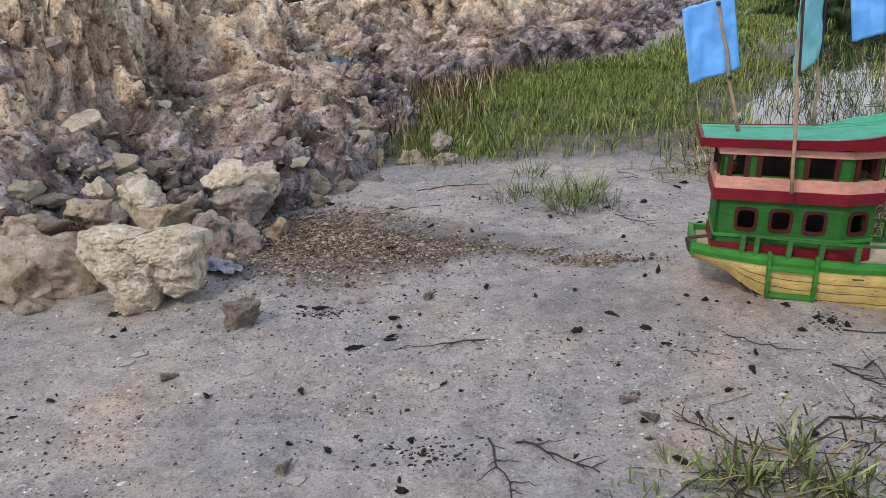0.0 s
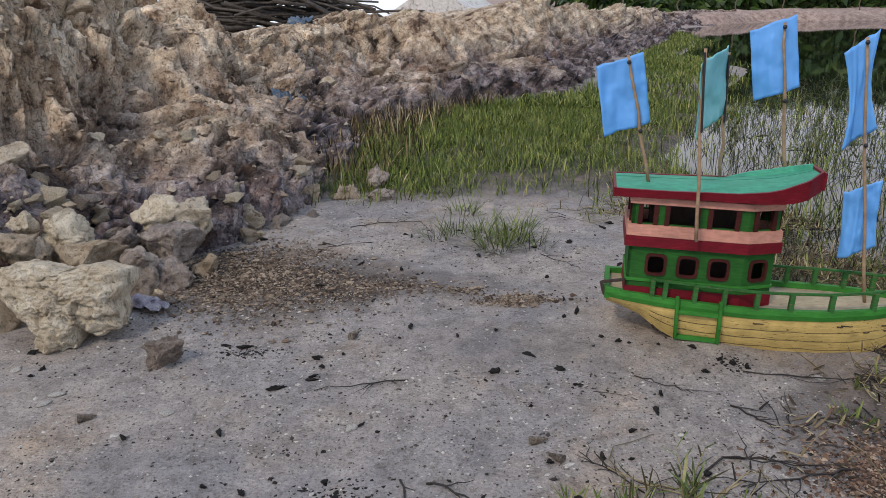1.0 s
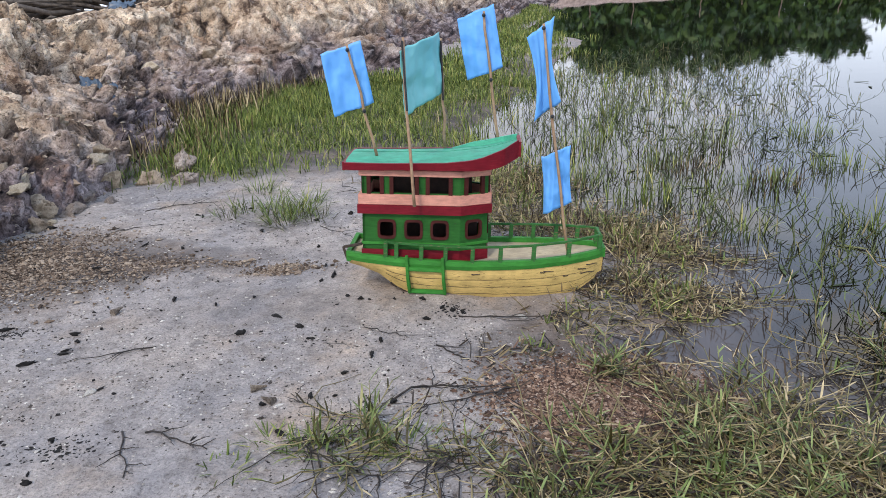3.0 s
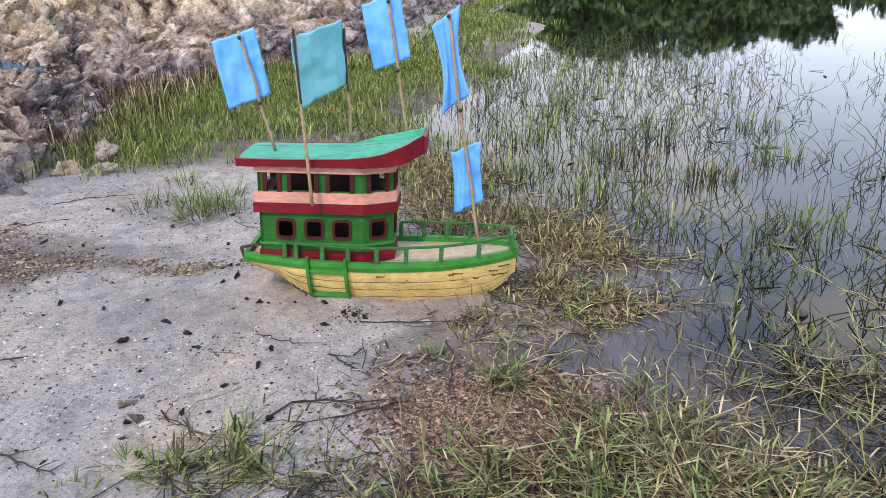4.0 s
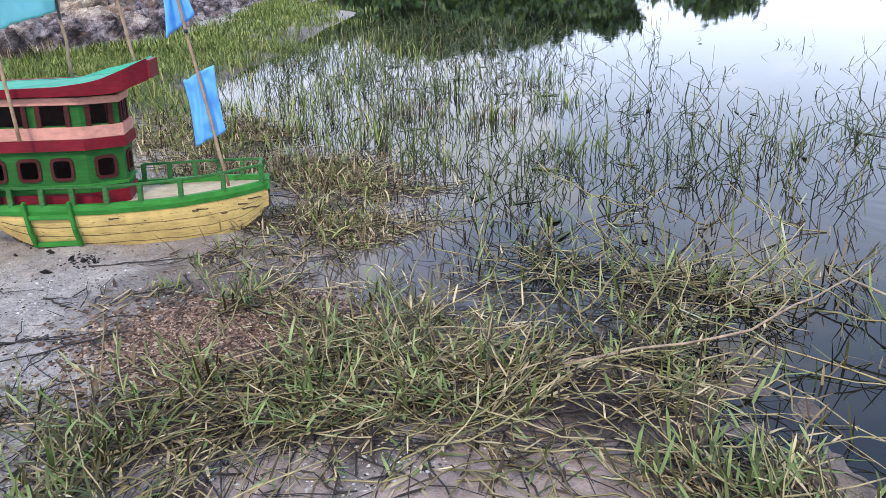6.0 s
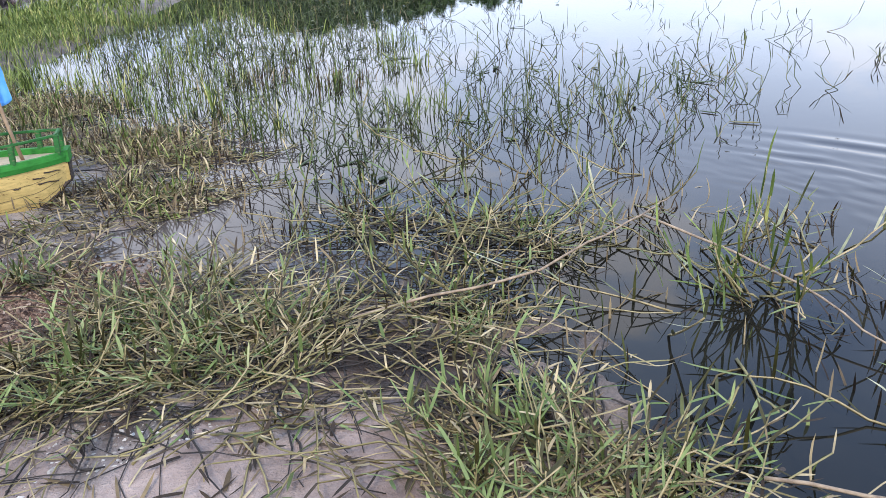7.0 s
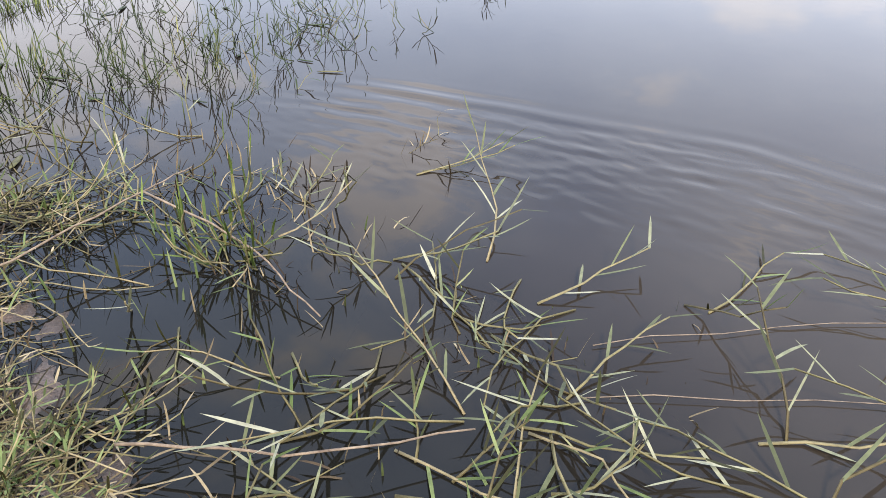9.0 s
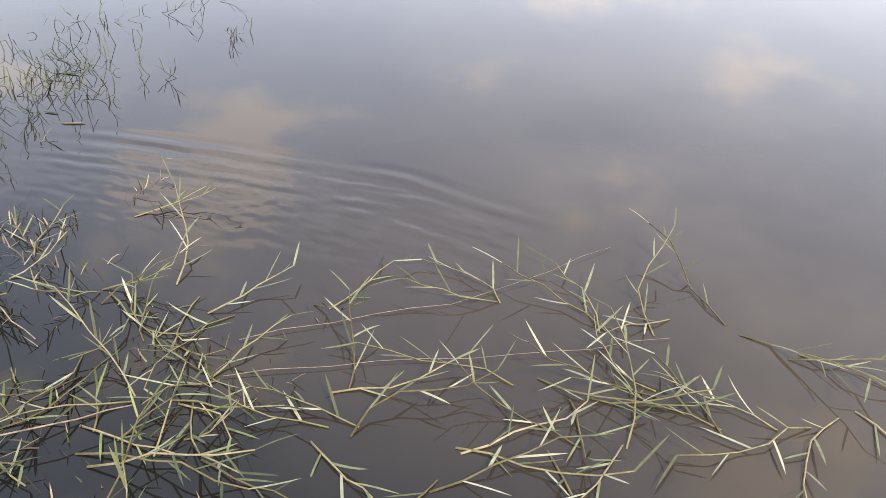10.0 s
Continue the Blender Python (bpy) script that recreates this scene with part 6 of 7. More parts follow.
def flag_mesh(name, w, h, seed, mat, sag=0.012, skew=0.0, waist=0.0):
    """A wrinkled sheet w wide and h high, hung round its middle (x), with its own thickness."""
    nu, nv = 22, 26
    u, v = np.meshgrid(np.linspace(-0.5, 0.5, nu), np.linspace(0, 1, nv), indexing="ij")
    q = np.stack([u.ravel() * 3 + seed, v.ravel() * 3, np.zeros(u.size)], -1)
    pinch = 1 - waist * np.sin(math.pi * v)
    x = u * w * pinch + skew * w * (v - 0.5)
    z = -v * h + 0.24 * h * u
    y = sag * np.sin(u * 7 + seed) * (0.4 + v) + 0.0045 * fbm(q, 1.0, 3, seed).reshape(u.shape) + 0.0012 * np.sin(u * 26 + 4 * v + seed)
    z = z + 0.002 * fbm(q, 2.0, 2, seed + 5).reshape(u.shape)
    f = np.stack([x, y, z], -1)
    back = f + np.array([0, 0.0008, 0])
    pts = np.concatenate([f.reshape(-1, 3), back.reshape(-1, 3)])
    idx = np.arange(nu * nv).reshape(nu, nv)
    faces = []
    for i in range(nu - 1):
        for j in range(nv - 1):
            a = (idx[i, j], idx[i + 1, j], idx[i + 1, j + 1], idx[i, j + 1])
            faces += [a, tuple(k + nu * nv for k in reversed(a))]
    rim = list(idx[:, 0]) + list(idx[-1, 1:]) + list(idx[-2::-1, -1]) + list(idx[0, -2:0:-1])
    for a, b in zip(rim, rim[1:] + rim[:1]):
        faces.append((b, a, a + nu * nv, b + nu * nv))
    return mesh_from(name, pts, faces, mat)


def build_boat(m):
    boat = new("model_boat")
    tagged(boat, "hand-built wooden model fishing boat, green and yellow, beached on sand", "model boat")
    # hull
    bm = bmesh.new()
    xs = list(np.linspace(0.0, 0.6, 61))
    hull_shell(bm, xs, 22, -0.019)
    hull = part("hull", bm, M_YELLOW, boat, "worn yellow planked hull")
    hull.data.polygons.foreach_set("use_smooth", [True] * len(hull.data.polygons))
    bm = bmesh.new()
    rows = []
    for x in xs:
        w, s = half_beam(x), sheer(x)
        r = [(x, -w - 0.004, s), (x, -w - 0.005, s - 0.011), (x, -w - 0.002, s - 0.021), (x, -w + 0.008, s - 0.021), (x, -w + 0.008, s)]
        rows.append(([bm.verts.new(p) for p in r], [bm.verts.new((a, -b, c)) for a, b, c in r]))
    for (a, a2), (b, b2) in zip(rows[:-1], rows[1:]):
        for k in range(5):
            bm.faces.new((a[k], b[k], b[(k + 1) % 5], a[(k + 1) % 5]))
            bm.faces.new((a2[(k + 1) % 5], b2[(k + 1) % 5], b2[k], a2[k]))
    for e, flip in ((rows[0], 1), (rows[-1], -1)):
        bm.faces.new(e[0][::flip])
        bm.faces.new(e[1][::-flip])
    box(bm, -0.004, 0.006, -half_beam(0) - 0.004, half_beam(0) + 0.004, sheer(0) - 0.024, sheer(0) + 0.001)
    box(bm, 0.594, 0.604, -half_beam(0.6) - 0.004, half_beam(0.6) + 0.004, sheer(0.6) - 0.022, sheer(0.6) + 0.001)
    part("gunwale", bm, M_GREEN, boat, "thick green painted gunwale")
    bm = bmesh.new()
    prev = None
    for x in xs:
        w, z = half_beam(x) - 0.006, sheer(x) - 0.012
        row = [bm.verts.new((x, y * w, z + 0.003 * (1 - y * y))) for y in np.linspace(-1, 1, 9)]
        low = [bm.verts.new((x, y * w, z - 0.008)) for y in np.linspace(-1, 1, 9)]
        if prev:
            for k in range(8):
                bm.faces.new((prev[0][k], row[k], row[k + 1], prev[0][k + 1]))
                bm.faces.new((prev[1][k + 1], low[k + 1], low[k], prev[1][k]))
        prev = (row, low)
    part("deck", bm, M_DECK, boat, "bare sandy wooden deck")
    path = [(x, 0, keel_z(x) + 0.001) for x in np.linspace(0.02, 0.60, 40)]
    attach("keel", tubes_mesh("keel", [(path, 0.0045, 0.004)], M_DARK, 6), boat, "dark rotted keel")
    # rotted bottom edges and stem
    rng = np.random.RandomState(19)
    for sy in (-1, 1):
        worn = []
        for x0 in np.arange(0.10, 0.585, 0.022):
            x1 = x0 + rng.uniform(0.012, 0.030)
            path = [(x, sy * (half_beam(x) * 0.70 + 0.001), keel_z(x) + 0.003 + rng.uniform(-0.002, 0.003)) for x in np.linspace(x0, min(x1, 0.597), 5)]
            worn.append((path, rng.uniform(0.002, 0.0046), rng.uniform(0.0012, 0.0034)))
        attach("bottom_edge", tubes_mesh("bottom_edge", worn, M_DARK, 5), boat, "dark rotted bottom edge of the hull")
    bm = bmesh.new()
    for k in range(7):
        z0 = 0.046 + 0.006 * k
        box(bm, 0.588 - rng.uniform(0, 0.010), 0.6015 + rng.uniform(0, 0.002), -half_beam(0.597) * rng.uniform(0.78, 0.97) * (0.72 + 0.045 * k), half_beam(0.597) * (0.72 + 0.045 * k) * 0.95, z0, z0 + 0.0065)
    part("stem", softened(bm, 0.001), M_DARK, boat, "dark worn wooden stem")
    for x, z, ln in ((0.562, 0.055, 0.018), (0.548, 0.066, 0.010), (0.572, 0.075, 0.014), (0.468, 0.066, 0.012), (0.455, 0.064, 0.006), (0.300, 0.060, 0.010), (0.510, 0.052, 0.006)):
        rows = [(x + ln * u, -half_beam(x + ln * u) * (1 - 0.30 * ((sheer(x) - 0.019 - z) / (sheer(x) - 0.019 - keel_z(x))) ** 1.6) - 0.0003, z + rng.uniform(-0.001, 0.001)) for u in np.linspace(-1, 1, 6)]
        attach("chip", tubes_mesh("chip", [(rows, 0.0017, 0.0009)], M_DARK, 5), boat, "dark chip in the yellow paint")
    bm = bmesh.new()
    bar(bm, (-0.004, -0.064, 0.080), (-0.012, -0.066, 0.108), 0.014, 0.006)
    bar(bm, (-0.012, -0.066, 0.108), (0.035, -0.080, 0.122), 0.008, 0.006)
    part("stern_bracket", softened(bm), M_DARK, boat, "black stern bracket")
    # seams between the hull's planks
    for sy in (-1, 1):
        for k in (7, 12, 17):
            path = []
            for x in np.linspace(0.09 if k < 13 else 0.15, 0.585, 40):
                a, b, c = hull_ring(x, 22, -0.019)[k]
                path.append((a, sy * (-b + 0.0002), c + 0.0006 * math.sin(x * 90 + k)))
            attach("plank_seam", tubes_mesh("plank_seam", [(path, 0.0006, 0.0003)], M_DARK, 4), boat)
    # ladder frame on each side
    for sy in (-1, 1):
        for x in (0.140, 0.223):
            bm = bmesh.new()
            w = half_beam(x) + 0.008
            bar(bm, (x, sy * w, sheer(x) + 0.008), (x + 0.003, sy * w * 0.95, sheer(x) * 0.45), 0.013, 0.007, (1, 0, 0))
            bar(bm, (x + 0.003, sy * w * 0.955, sheer(x) * 0.47), (x + 0.006, sy * w * 0.80, 0.006), 0.013, 0.007, (1, 0, 0))
            part("fender_post", softened(bm, 0.001), M_GREEN, boat)
        for z, k in ((0.070, 0.975), (0.010, 0.83)):
            bm = bmesh.new()
            bar(bm, (0.143, sy * (half_beam(0.143) + 0.007) * k, z), (0.226, sy * (half_beam(0.226) + 0.007) * k, z), 0.007, 0.010)
            part("fender_rung", softened(bm, 0.001), M_GREEN, boat)
    # railing on each side, open at the stern
    for sy in (-1, 1):
        posts = (0.090, 0.115, 0.173, 0.229, 0.291, 0.355, 0.431, 0.513, 0.588) if sy < 0 else (0.33, 0.385, 0.440, 0.495, 0.545, 0.588)
        tops = []
        for x in posts:
            w, z = half_beam(x) - 0.002, sheer(x)
            bm = bmesh.new()
            bar(bm, (x, sy * w, z - 0.004), (x + 0.001, sy * w, z + 0.035), 0.0125, 0.0095, (1, 0, 0))
            part("rail_post", softened(bm, 0.001), M_RAIL, boat)
            tops.append((x, sy * w, z + 0.034))
        for a, b in zip(tops[:-1], tops[1:]):
            bm = bmesh.new()
            bar(bm, a, (b[0] + 0.002, b[1], b[2]), 0.007, 0.0052)
            part("rail", softened(bm, 0.0012), M_RAIL, boat)
    bm = bmesh.new()
    bar(bm, (0.588, -half_beam(0.588), sheer(0.588) + 0.034), (0.588, half_beam(0.588), sheer(0.588) + 0.034), 0.007, 0.0052)
    part("rail", softened(bm, 0.0012), M_RAIL, boat)
    # cabin: skirting, lower walls, band, upper posts
    cabin = attach("cabin", None, boat)
    n = len(CABIN)
    deck_z = 0.083
    bm = bmesh.new()
    ring_band(bm, CABIN, deck_z - 0.006, deck_z + 0.026, 0.003, -0.006)
    part("skirting", bm, M_MAROON, cabin, "maroon skirting")
    z0, z1 = deck_z + 0.022, 0.200
    lower_windows = {0: [0.056, 0.118, 0.178], 1: [0.035], 2: [0.042], 3: [0.036], 4: [0.046, 0.106, 0.168]}
    for i in range(n):
        a, b = CABIN[i], CABIN[(i + 1) % n]
        holes = [(s - 0.0165, s + 0.0165, 0.139, 0.177) for s in lower_windows.get(i, [])]
        bm = bmesh.new()
        wall_with_holes(bm, a, b, z0, z1, holes)
        part("cabin_wall", bm, M_DKGREEN, cabin)
        d = (Vector(b) - Vector(a)).normalized()
        for s in lower_windows.get(i, []):
            c = Vector(a) + d * s
            bm = bmesh.new()
            window_ring(bm, (c.x, c.y, 0.158), (d.x, d.y), 0.0215, 0.0235, 0.0058, 0.003)
            part("window_frame", bm, M_FRAME, cabin, "brown rounded window frame")
    bm = bmesh.new()
    ring_band(bm, CABIN, deck_z + 0.038, deck_z + 0.044, 0.003, -0.002)
    part("wall_batten", bm, M_GREEN, cabin)
    bm = bmesh.new()
    ring_band(bm, CABIN, 0.196, 0.217, 0.010, -0.007)
    part("lower_band", bm, M_MAROON, cabin, "maroon band below the upper windows")
    bm = bmesh.new()
    ring_band(bm, CABIN, 0.2172, 0.241, 0.008, -0.007)
    part("rail_band", softened(bm, 0.0012), M_PINK, cabin, "salmon pink band")
    upper = {0: [(0.012, 0.050), (0.064, 0.130), (0.146, 0.206)], 1: [(0.010, 0.060)], 2: [(0.009, 0.039), (0.045, 0.075)], 3: [(0.010, 0.060)], 4: [(0.018, 0.078), (0.094, 0.160), (0.174, 0.212)], 5: [(0.02, 0.13)]}
    for i in range(n):
        bm = bmesh.new()
        wall_with_holes(bm, CABIN[i], CABIN[(i + 1) % n], 0.238, 0.292, [(s0, s1, 0.243, 0.283) for s0, s1 in upper[i]])
        part("upper_wall", bm, M_DKGREEN, cabin)
        d = (Vector(CABIN[(i + 1) % n]) - Vector(CABIN[i])).normalized()
        for s0, s1 in upper[i]:
            for s in (s0 + 0.004, s1 - 0.004):
                c = Vector(CABIN[i]) + d * s
                bm = bmesh.new()
                bar(bm, (c.x, c.y, 0.241), (c.x, c.y, 0.284), 0.008, 0.009, (d.x, d.y, 0))
                part("window_jamb", bm, M_FRAME, cabin, "brown window jamb")
    bm = bmesh.new()
    ring_band(bm, CABIN, 0.283, 0.297, 0.006, -0.004)
    part("upper_trim", softened(bm, 0.001), M_PINK, cabin, "salmon pink trim under the roof")
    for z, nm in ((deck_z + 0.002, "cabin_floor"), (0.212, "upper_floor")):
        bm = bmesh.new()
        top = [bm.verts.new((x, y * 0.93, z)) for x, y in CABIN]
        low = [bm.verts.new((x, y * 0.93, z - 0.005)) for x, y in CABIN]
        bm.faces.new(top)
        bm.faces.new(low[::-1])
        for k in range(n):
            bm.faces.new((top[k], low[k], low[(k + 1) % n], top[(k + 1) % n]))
        part(nm, bm, M_UNLIT, cabin)
    # added walls that block the bright view through to the far windows
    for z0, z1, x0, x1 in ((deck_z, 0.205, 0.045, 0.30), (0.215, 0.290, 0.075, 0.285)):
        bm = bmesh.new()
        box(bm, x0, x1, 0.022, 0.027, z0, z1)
        part("added_inner_wall", bm, M_UNLIT, cabin, "added dark red wall blocking the view through the cabin")
    # roof: boards, maroon edge, raised front lip
    roof = attach("roof", None, boat)
    xr = np.linspace(0.0, 0.388, 40)
    for k, (f0, f1) in enumerate([(-1, -0.36), (-0.345, 0.32), (0.335, 1)]):
        bm = bmesh.new()
        prev = None
        for x in xr:
            w, z = roof_w(x), roof_z(x)
            row = [bm.verts.new((x, w * f, z + 0.006 * (1 - f * f) - 0.001 * (k == 1) + t)) for t in (0, -0.007) for f in np.linspace(f0, f1, 6)]
            if prev:
                for j in range(5):
                    bm.faces.new((prev[j], row[j], row[j + 1], prev[j + 1]))
                    bm.faces.new((prev[6 + j + 1], row[6 + j + 1], row[6 + j], prev[6 + j]))
                bm.faces.new((prev[0], prev[6], row[6], row[0]))
                bm.faces.new((prev[5], row[5], row[11], prev[11]))
            else:
                bm.faces.new((*row[:6], *row[:5:-1]))
            prev = row
        bm.faces.new((*prev[5::-1], *prev[6:]))
        part("roof_board", bm, M_ROOF, roof)
    bm = bmesh.new()
    for sy in (-1, 1):
        prev = None
        for x in xr:
            w, z = roof_w(x), roof_z(x)
            tall = 0.014 + 0.013 * float(smooth(0.18, 0.36, x)) + 0.0012 * math.sin(x * 70) * math.sin(x * 31 + 1)
            up = 0.002 + (0.011 * float(smooth(0.27, 0.385, x)) if sy < 0 else 0.0)
            row = [bm.verts.new(p) for p in ((x, sy * (w - 0.003), z + up), (x, sy * (w + 0.005), z + up), (x, sy * (w + 0.003), z - tall), (x, sy * (w - 0.006), z - tall))]
            if prev:
                for j in range(4):
                    q = (prev[j], prev[(j + 1) % 4], row[(j + 1) % 4], row[j])
                    bm.faces.new(q if sy > 0 else q[::-1])
            else:
                bm.faces.new(row if sy > 0 else row[::-1])
            prev = row
        bm.faces.new(prev[::-1] if sy > 0 else prev)
    w = roof_w(0.0)
    bar(bm, (-0.002, -w, roof_z(0) - 0.007), (-0.002, w, roof_z(0) - 0.007), 0.007, 0.018)
    w = roof_w(0.388)
    bar(bm, (0.390, -w - 0.003, roof_z(0.388) - 0.008), (0.390, w + 0.003, roof_z(0.388) - 0.008), 0.008, 0.034)
    part("roof_edge", bm, M_MAROON, roof, "maroon painted roof edge")
    bm = bmesh.new()
    prev = None
    for x in np.linspace(0.220, 0.387, 18):
        w, z, up = roof_w(x) - 0.002, roof_z(x), 0.013 * float(smooth(0.21, 0.31, x))
        row = [bm.verts.new(p) for p in ((x, w - 0.012, z + 0.002), (x, w - 0.006, z + up), (x, w + 0.002, z + up), (x, w + 0.002, z - 0.002))]
        if prev:
            for j in range(4):
                bm.faces.new((prev[j], prev[(j + 1) % 4], row[(j + 1) % 4], row[j]))
        prev = row
    bmesh.ops.recalc_face_normals(bm, faces=bm.faces[:])
    part("roof_lip", bm, M_ROOF, roof, "raised turquoise board along the roof's side")
    # poles and flags
    poles = [((0.065, -0.02, 0.318), (0.000, -0.02, 0.565)), ((0.160, -0.1155, 0.225), (0.132, -0.105, 0.585)), ((0.217, 0.080, 0.318), (0.203, 0.085, 0.575)), ((0.345, 0.082, 0.332), (0.300, 0.082, 0.640)),
             ((0.515, 0.0, 0.090), (0.432, 0.0, 0.615))]
    made = []
    for a, b in poles:
        me = tubes_mesh("pole", [(np.linspace(a, b, 8) + np.random.RandomState(int(a[0] * 1000)).normal(0, 0.0012, (8, 3)), 0.0036, 0.0029)], M_POLE, 8)
        made.append(attach("pole", me, boat, "thin bamboo flag pole"))

    def on(k, t):
        return Vector(poles[k][0]).lerp(Vector(poles[k][1]), t)

    def hang(k, t, w, h, seed, mat, label, turn=0, skew=0.0, waist=0.0, shift=(0, -0.006, 0), lean=0.0):
        ob = attach("flag", flag_mesh("flag", w, h, seed, mat, 0.005, skew, waist), made[k], label)
        ob.matrix_local = Matrix.Translation(on(k, t) + Vector(shift)) @ pose(0, 0, 0, 0, lean, turn)
        return ob
    hang(0, 0.97, 0.090, 0.138, 3, M_BLUE, "square blue plastic flag", 4, 0.31, 0.0, (-0.004, 0.011, 0), 0)
    hang(3, 0.99, 0.084, 0.142, 5, M_BLUE, "square blue plastic flag", -6, 0.31, 0.0, (-0.006, 0.011, 0), 0)
    hang(4, 0.985, 0.060, 0.185, 8, M_BLUE, "crumpled blue plastic flag tied at its middle", 8, 0.42, 0.45, (0.006, 0.010, 0), 0)
    hang(4, 0.46, 0.066, 0.138, 12, M_BLUE, "small crumpled blue plastic flag", -8, 0.16, 0.10, (0.006, 0.010, 0), 0)
    a, b = on(1, 0.985), on(2, 0.99)
    ob = attach("flag", flag_mesh("flag", (b - a).length, 0.140, 15, M_TEAL, 0.002, 0.10), made[1], "teal plastic flag stretched between two poles")
    d = b - a
    ob.matrix_local = Matrix.Translation((a + b) / 2) @ Matrix.Rotation(math.atan2(d.y, d.x), 4, "Z")
    for k, ts in ((0, (0.96, 0.42)), (3, (0.97, 0.50)), (4, (0.985, 0.62))):
        for t in ts:
            bm = bmesh.new()
            bmesh.ops.create_uvsphere(bm, u_segments=8, v_segments=6, radius=0.0045, matrix=Matrix.Translation(on(k, t) + Vector((0, -0.006, -0.002))))
            part("tape_knot", bm, M_TAPE, made[k], "black tape knot")
    bm = bmesh.new()
    bar(bm, on(2, 0.45) + Vector((0, -0.004, 0)), on(2, 0.985) + Vector((0, -0.004, 0)), 0.007, 0.004, (1, 0, 0))
    part("flag_seam", softened(bm, 0.001), M_TAPE, made[2], "dark taped flag seam")
    bm = bmesh.new()
    bar(bm, on(1, 0.58) + Vector((0, -0.004, 0)), on(1, 0.985) + Vector((0, -0.004, 0)), 0.007, 0.004, (1, 0, 0))
    part("flag_seam", softened(bm, 0.001), M_TAPE, made[1], "dark taped flag seam")
    boat.matrix_world = m


build_boat(BOAT)


# ---- on and behind the bank ----
def scrap(x, y, w, h, seed, label, mat=M_SCRAP):
    nu = nv = 18
    u, v = np.meshgrid(np.linspace(-0.5, 0.5, nu), np.linspace(-0.5, 0.5, nv), indexing="ij")
    q = np.stack([u.ravel() + seed, v.ravel(), np.zeros(u.size)], -1)
    k = 1 + 0.35 * fbm(q, 3, 3, seed).reshape(u.shape)
    px, pz = x + u * w * k, v * h * k
    z0 = bank_top(x, y)
    py = y + pz * 0.75
    zz = np.array([bank_top(a, b) for a, b in zip(px.ravel(), py.ravel())]).reshape(px.shape)
    p = np.stack([px, py, np.maximum(zz, z0 + pz * 0.6) + 0.010 + 0.012 * ridged(q, 6, 3, seed).reshape(u.shape)], -1).reshape(-1, 3)
    me = grid_mesh("plastic_scrap", p, nu, nv, mat)
    ob = tagged(new("plastic_scrap", me), label, "plastic sheet", "plastic scraps on the bank")
    md = ob.modifiers.new("thick", "SOLIDIFY")
    md.thickness = 0.002


scrap(-0.67, 3.9, 0.17, 0.16, 3, "faded blue plastic sheet half buried in the bank")
scrap(-0.68, 4.9, 0.14, 0.09, 4, "torn blue plastic scrap on the bank")
scrap(-0.50, 3.42, 0.13, 0.09, 5, "dark blue plastic rag at the bank's foot")


def wood_pile():
    pile = tagged(new("wood_pile"), "heap of weathered grey-brown branches behind the bank", "wood pile")
    pile.location = (-1.28, 6.3, bank_top(-1.28, 6.3) - 0.03)
    rng = random.Random(5)
    for k in range(190):
        h = rng.random() ** 1.3
        half = 1.25 * (1 - 0.55 * h)
        cx = rng.uniform(-half, half) * 0.75
        z = 0.05 + 0.55 * h * (1 - (cx / 1.5) ** 2)
        ln = rng.uniform(0.4, 1.25)
        a = rng.gauss(0, 0.45)
        tilt = rng.gauss(0.0, 0.22) + 0.30 * (-cx)
        d = np.array([math.cos(a) * math.cos(tilt), math.sin(a), math.sin(tilt)])
        c = np.array([cx, rng.uniform(-0.55, 0.55) * (1 - 0.6 * h), z])
        r = rng.uniform(0.008, 0.027)
        attach("branch", tubes_mesh("branch", [(wander(c - d * ln / 2, c + d * ln / 2, rng, 0.10, 7), r, r * 0.55)], M_BRANCH, 6), pile)
    return pile


wood_pile()
bm = bmesh.new()
bmesh.ops.create_grid(bm, x_segments=16, y_segments=10, size=0.5)
for v in bm.verts:
    v.co = Vector((v.co.x * 0.62, v.co.y * 0.5, 0.05 * math.sin(v.co.x * 9) - 0.10 * abs(v.co.y) * 2 + 0.03 * math.sin(v.co.y * 13)))
bmesh.ops.solidify(bm, geom=bm.faces[:], thickness=0.006)
me = bpy.data.meshes.new("rag")
bm.to_mesh(me)
bm.free()
me.materials.append(M_RAG)
rag = new("rag", me)
rag.location = (-1.15, 6.1, 0.98)
tagged(rag, "faded red cloth thrown over the heap of branches", "cloth")


def shed(x, y, z, w, d, h, roof_h, turn, label):
    t = tagged(new("shed"), label, "building")
    bm = bmesh.new()
    box(bm, -w / 2, w / 2, -d / 2, d / 2, 0, h)
    part("wall", bm, M_WHITE, t)
    bm = bmesh.new()
    e = 0.25
    pts = [(-w / 2 - e, -d / 2 - e, h - 0.05), (w / 2 + e, -d / 2 - e, h - 0.05), (w / 2 + e, d / 2 + e, h - 0.05), (-w / 2 - e, d / 2 + e, h - 0.05), (-w / 2 - e, 0, h + roof_h), (w / 2 + e, 0, h + roof_h)]
    v = [bm.verts.new(p) for p in pts]
    for f in ((0, 1, 5, 4), (2, 3, 4, 5), (0, 4, 3), (1, 2, 5), (3, 2, 1, 0)):
        bm.faces.new([v[i] for i in f])
    part("roof", bm, M_WHITE, t)
    # no holes here: solid dark panels stand in for unlit windows
    for sx in (-0.25, 0.25):
        bm = bmesh.new()
        box(bm, sx * w - 0.35, sx * w + 0.35, -d / 2 - 0.03, -d / 2 + 0.02, h * 0.35, h * 0.75)
        part("window", bm, M_UNLIT, t, "dark panel standing in for an unlit window")
    t.matrix_world = pose(x, y, z, 0, 0, turn)


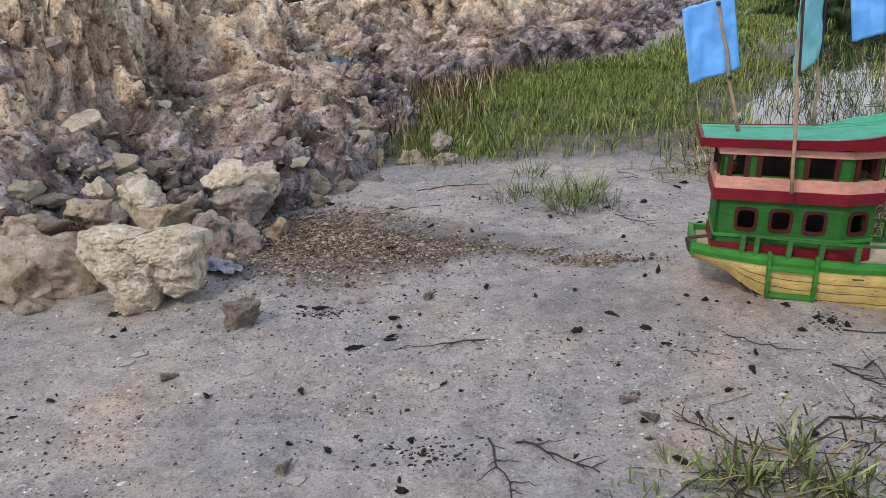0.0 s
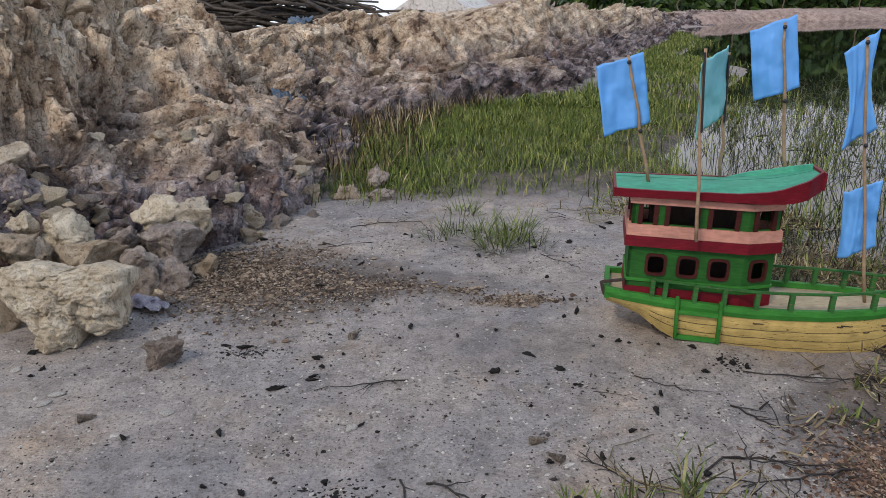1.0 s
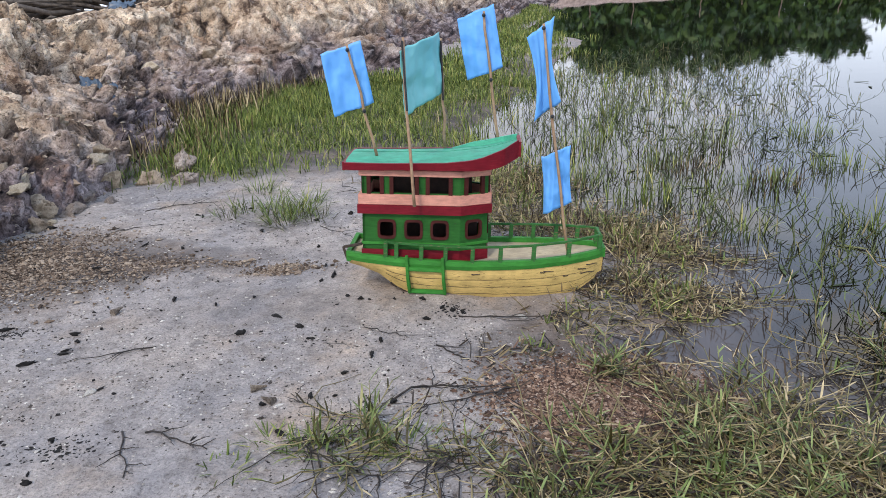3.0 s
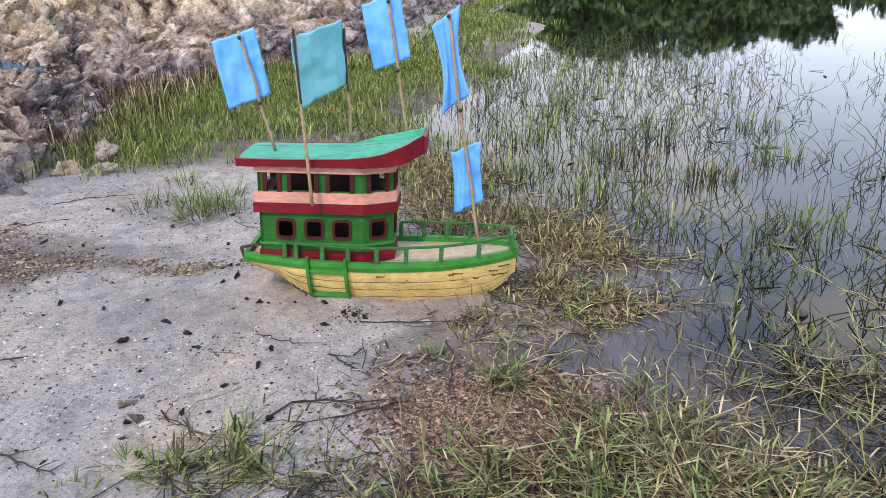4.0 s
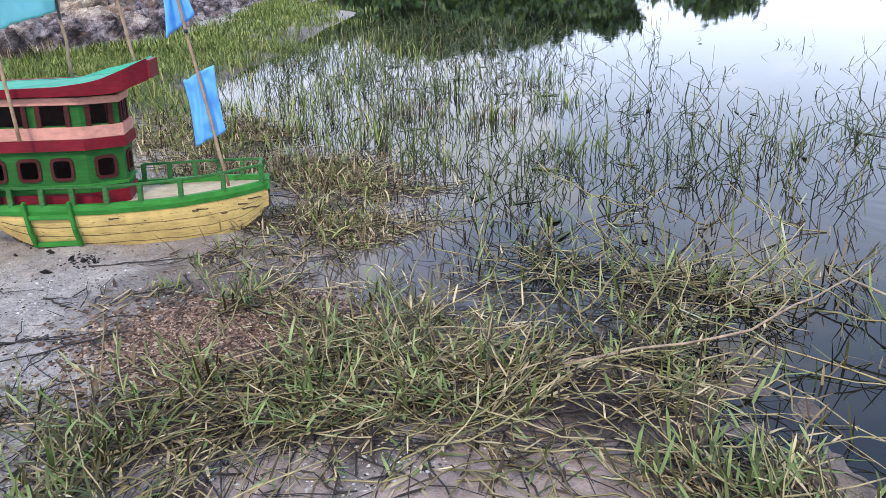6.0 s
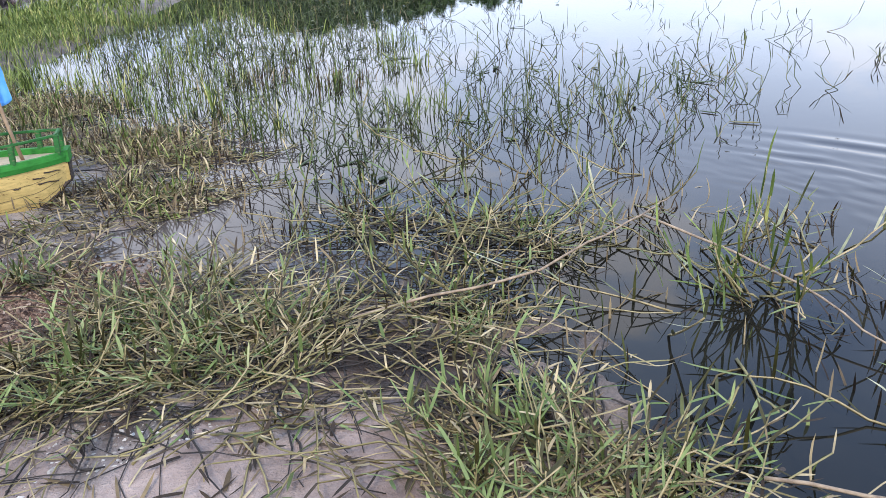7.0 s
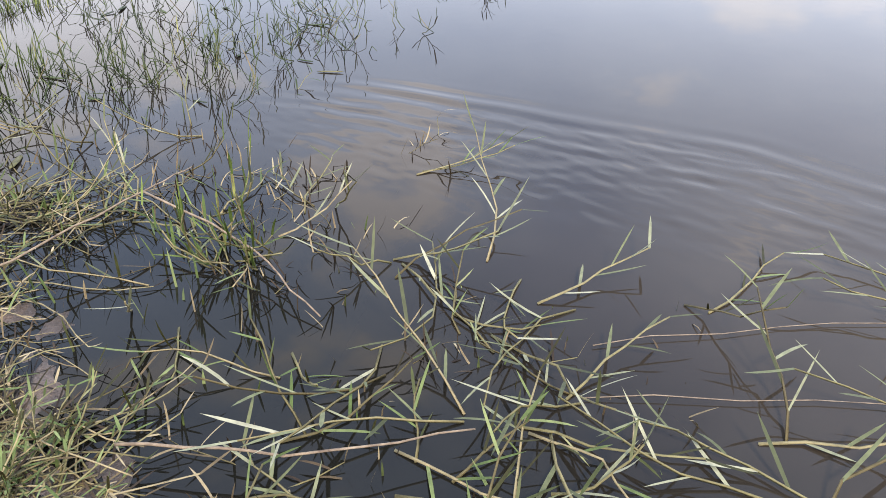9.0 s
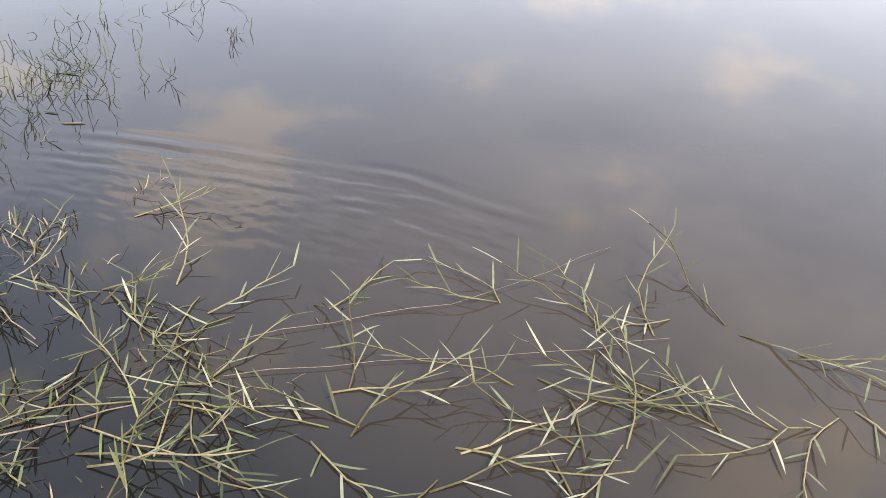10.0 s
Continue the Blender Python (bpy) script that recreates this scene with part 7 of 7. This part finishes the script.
shed(0.35, 20.0, float(ground_height(-0.35, 20.0)) - 0.45, 1.8, 1.8, 1.05, 0.62, 70, "small white-rendered shed beyond the bank")
shed(17.0, 42.0, 0.3, 5.0, 4.0, 3.2, 1.0, -12, "pale house among trees across the pond")
shed(24.5, 45.0, 0.3, 4.0, 4.0, 3.0, 1.0, 5, "pale house among trees across the pond")


def tree(x, y, h, spread, seed, label, leaf=0.28, count=1500, lift=0.3):
    rng = random.Random(seed)
    t = tagged(new("tree"), label, "tree", "trees across the pond")
    top = (rng.uniform(-0.4, 0.4), rng.uniform(-0.4, 0.4), h * 0.72)
    attach("trunk", tubes_mesh("trunk", [(wander((0, 0, -0.2), top, rng, 0.08, 8), 0.035 * h * 0.6, 0.03)], M_BARK, 8), t)
    limbs = []
    for _ in range(9):
        z = rng.uniform(lift, 0.72) * h
        a = rng.uniform(0, 6.283)
        r = spread * rng.uniform(0.5, 0.95)
        limbs.append((wander((0, 0, z), (math.cos(a) * r, math.sin(a) * r, z + rng.uniform(0.08, 0.25) * h), rng, 0.12, 6), 0.05, 0.014))
    for lb in limbs:
        attach("limb", tubes_mesh("limb", [lb], M_BARK, 5), t)
    nr = np.random.RandomState(seed)
    cl = np.array([lb[0][-1] + nr.normal(0, spread * 0.16, 3) for lb in limbs for _ in range(3)] + [np.array(top) + nr.normal(0, spread * 0.25, 3) * np.array([1, 1, 0.6]) + np.array([0, 0, h * 0.12]) for _ in range(7)])
    cl[:, 2] = np.minimum(cl[:, 2], h * 0.96)
    which = nr.randint(0, len(cl), count)
    c = cl[which] + nr.normal(0, spread * 0.17, (count, 3)) * np.array([1, 1, 0.8])
    u = nr.normal(0, 1, (count, 3))
    u /= np.linalg.norm(u, axis=1, keepdims=True)
    w = np.cross(u, nr.normal(0, 1, (count, 3)))
    w /= np.linalg.norm(w, axis=1, keepdims=True)
    s = leaf * nr.uniform(0.5, 1.2, (count, 1))
    v = np.stack([c - u * s, c - w * s * 0.4, c + u * s, c + w * s * 0.4], 1).reshape(-1, 3)
    f = np.arange(count * 4).reshape(-1, 4)
    attach("crown", mesh_from("crown", v, f, M_LEAF, False), t)
    t.location = (x, y, float(ground_height(x, y)) - 0.02)


TREES = [(9.0, 31.0, 2.3, 1.3), (11.2, 30.0, 2.9, 1.5), (13.2, 31.5, 3.5, 1.7), (15.4, 30.5, 3.3, 1.7), (17.2, 31.0, 3.2, 1.6), (19.4, 30.2, 3.0, 1.5), (21.2, 29.6, 3.1, 1.3), (6.5, 32.0, 2.0, 1.2),
         (4.4, 35.0, 2.2, 1.3), (28.2, 30.0, 2.5, 1.5), (15.0, 34.0, 3.7, 1.9), (10.0, 35.0, 3.0, 1.8)]
for k, (x, y, h, sp) in enumerate(TREES):
    tree(x, y, h, sp, 40 + k, "leafy dark green tree on the far bank")


def undergrowth():
    nr = np.random.RandomState(9)
    n = 15000
    x = nr.uniform(3.2, 34, n)
    y = far_y(x) + 2.2 + nr.uniform(0, 3.5, n)
    z = 0.22 + nr.uniform(0, 1, n) ** 1.3 * (0.75 + 0.6 * vnoise(np.stack([x * 0.45, y * 0, y * 0], -1), 3) + 0.3 * vnoise(np.stack([x * 1.6, y * 0, y * 0], -1), 5))
    c = np.stack([x, y, z], -1)
    u = nr.normal(0, 1, (n, 3))
    u /= np.linalg.norm(u, axis=1, keepdims=True)
    w = np.cross(u, nr.normal(0, 1, (n, 3)))
    w /= np.linalg.norm(w, axis=1, keepdims=True)
    s = nr.uniform(0.1, 0.26, (n, 1))
    v = np.stack([c - u * s, c - w * s * 0.4, c + u * s, c + w * s * 0.4], 1).reshape(-1, 3)
    tagged(new("undergrowth", mesh_from("undergrowth", v, np.arange(n * 4).reshape(-1, 4), M_LEAF, False)), "dark green undergrowth behind the far bank", "bushes", kind="stuff")


undergrowth()
rng = random.Random(17)
post_mesh = [tubes_mesh("post", [(wander((0, 0, -0.3), (rng.uniform(-0.1, 0.1), 0, 1.9), rng, 0.03, 6), 0.024, 0.018)], M_BAMBOO, 6) for _ in range(4)]
for k in range(14):
    x = 4.6 + k * 1.5 + rng.uniform(-0.25, 0.25)
    ob = new("post", post_mesh[k % 4])
    y = float(far_y(x)) + 1.3 + rng.uniform(-0.3, 0.6)
    ob.matrix_world = pose(x, y, float(ground_height(x, y)), rng.uniform(-4, 4), rng.uniform(-6, 6), rng.uniform(0, 360)) @ Matrix.Diagonal((0.8, 0.8, rng.uniform(0.10, 0.32), 1))
    tagged(ob, "weathered wooden post on the far bank", "post", "posts along the far bank")
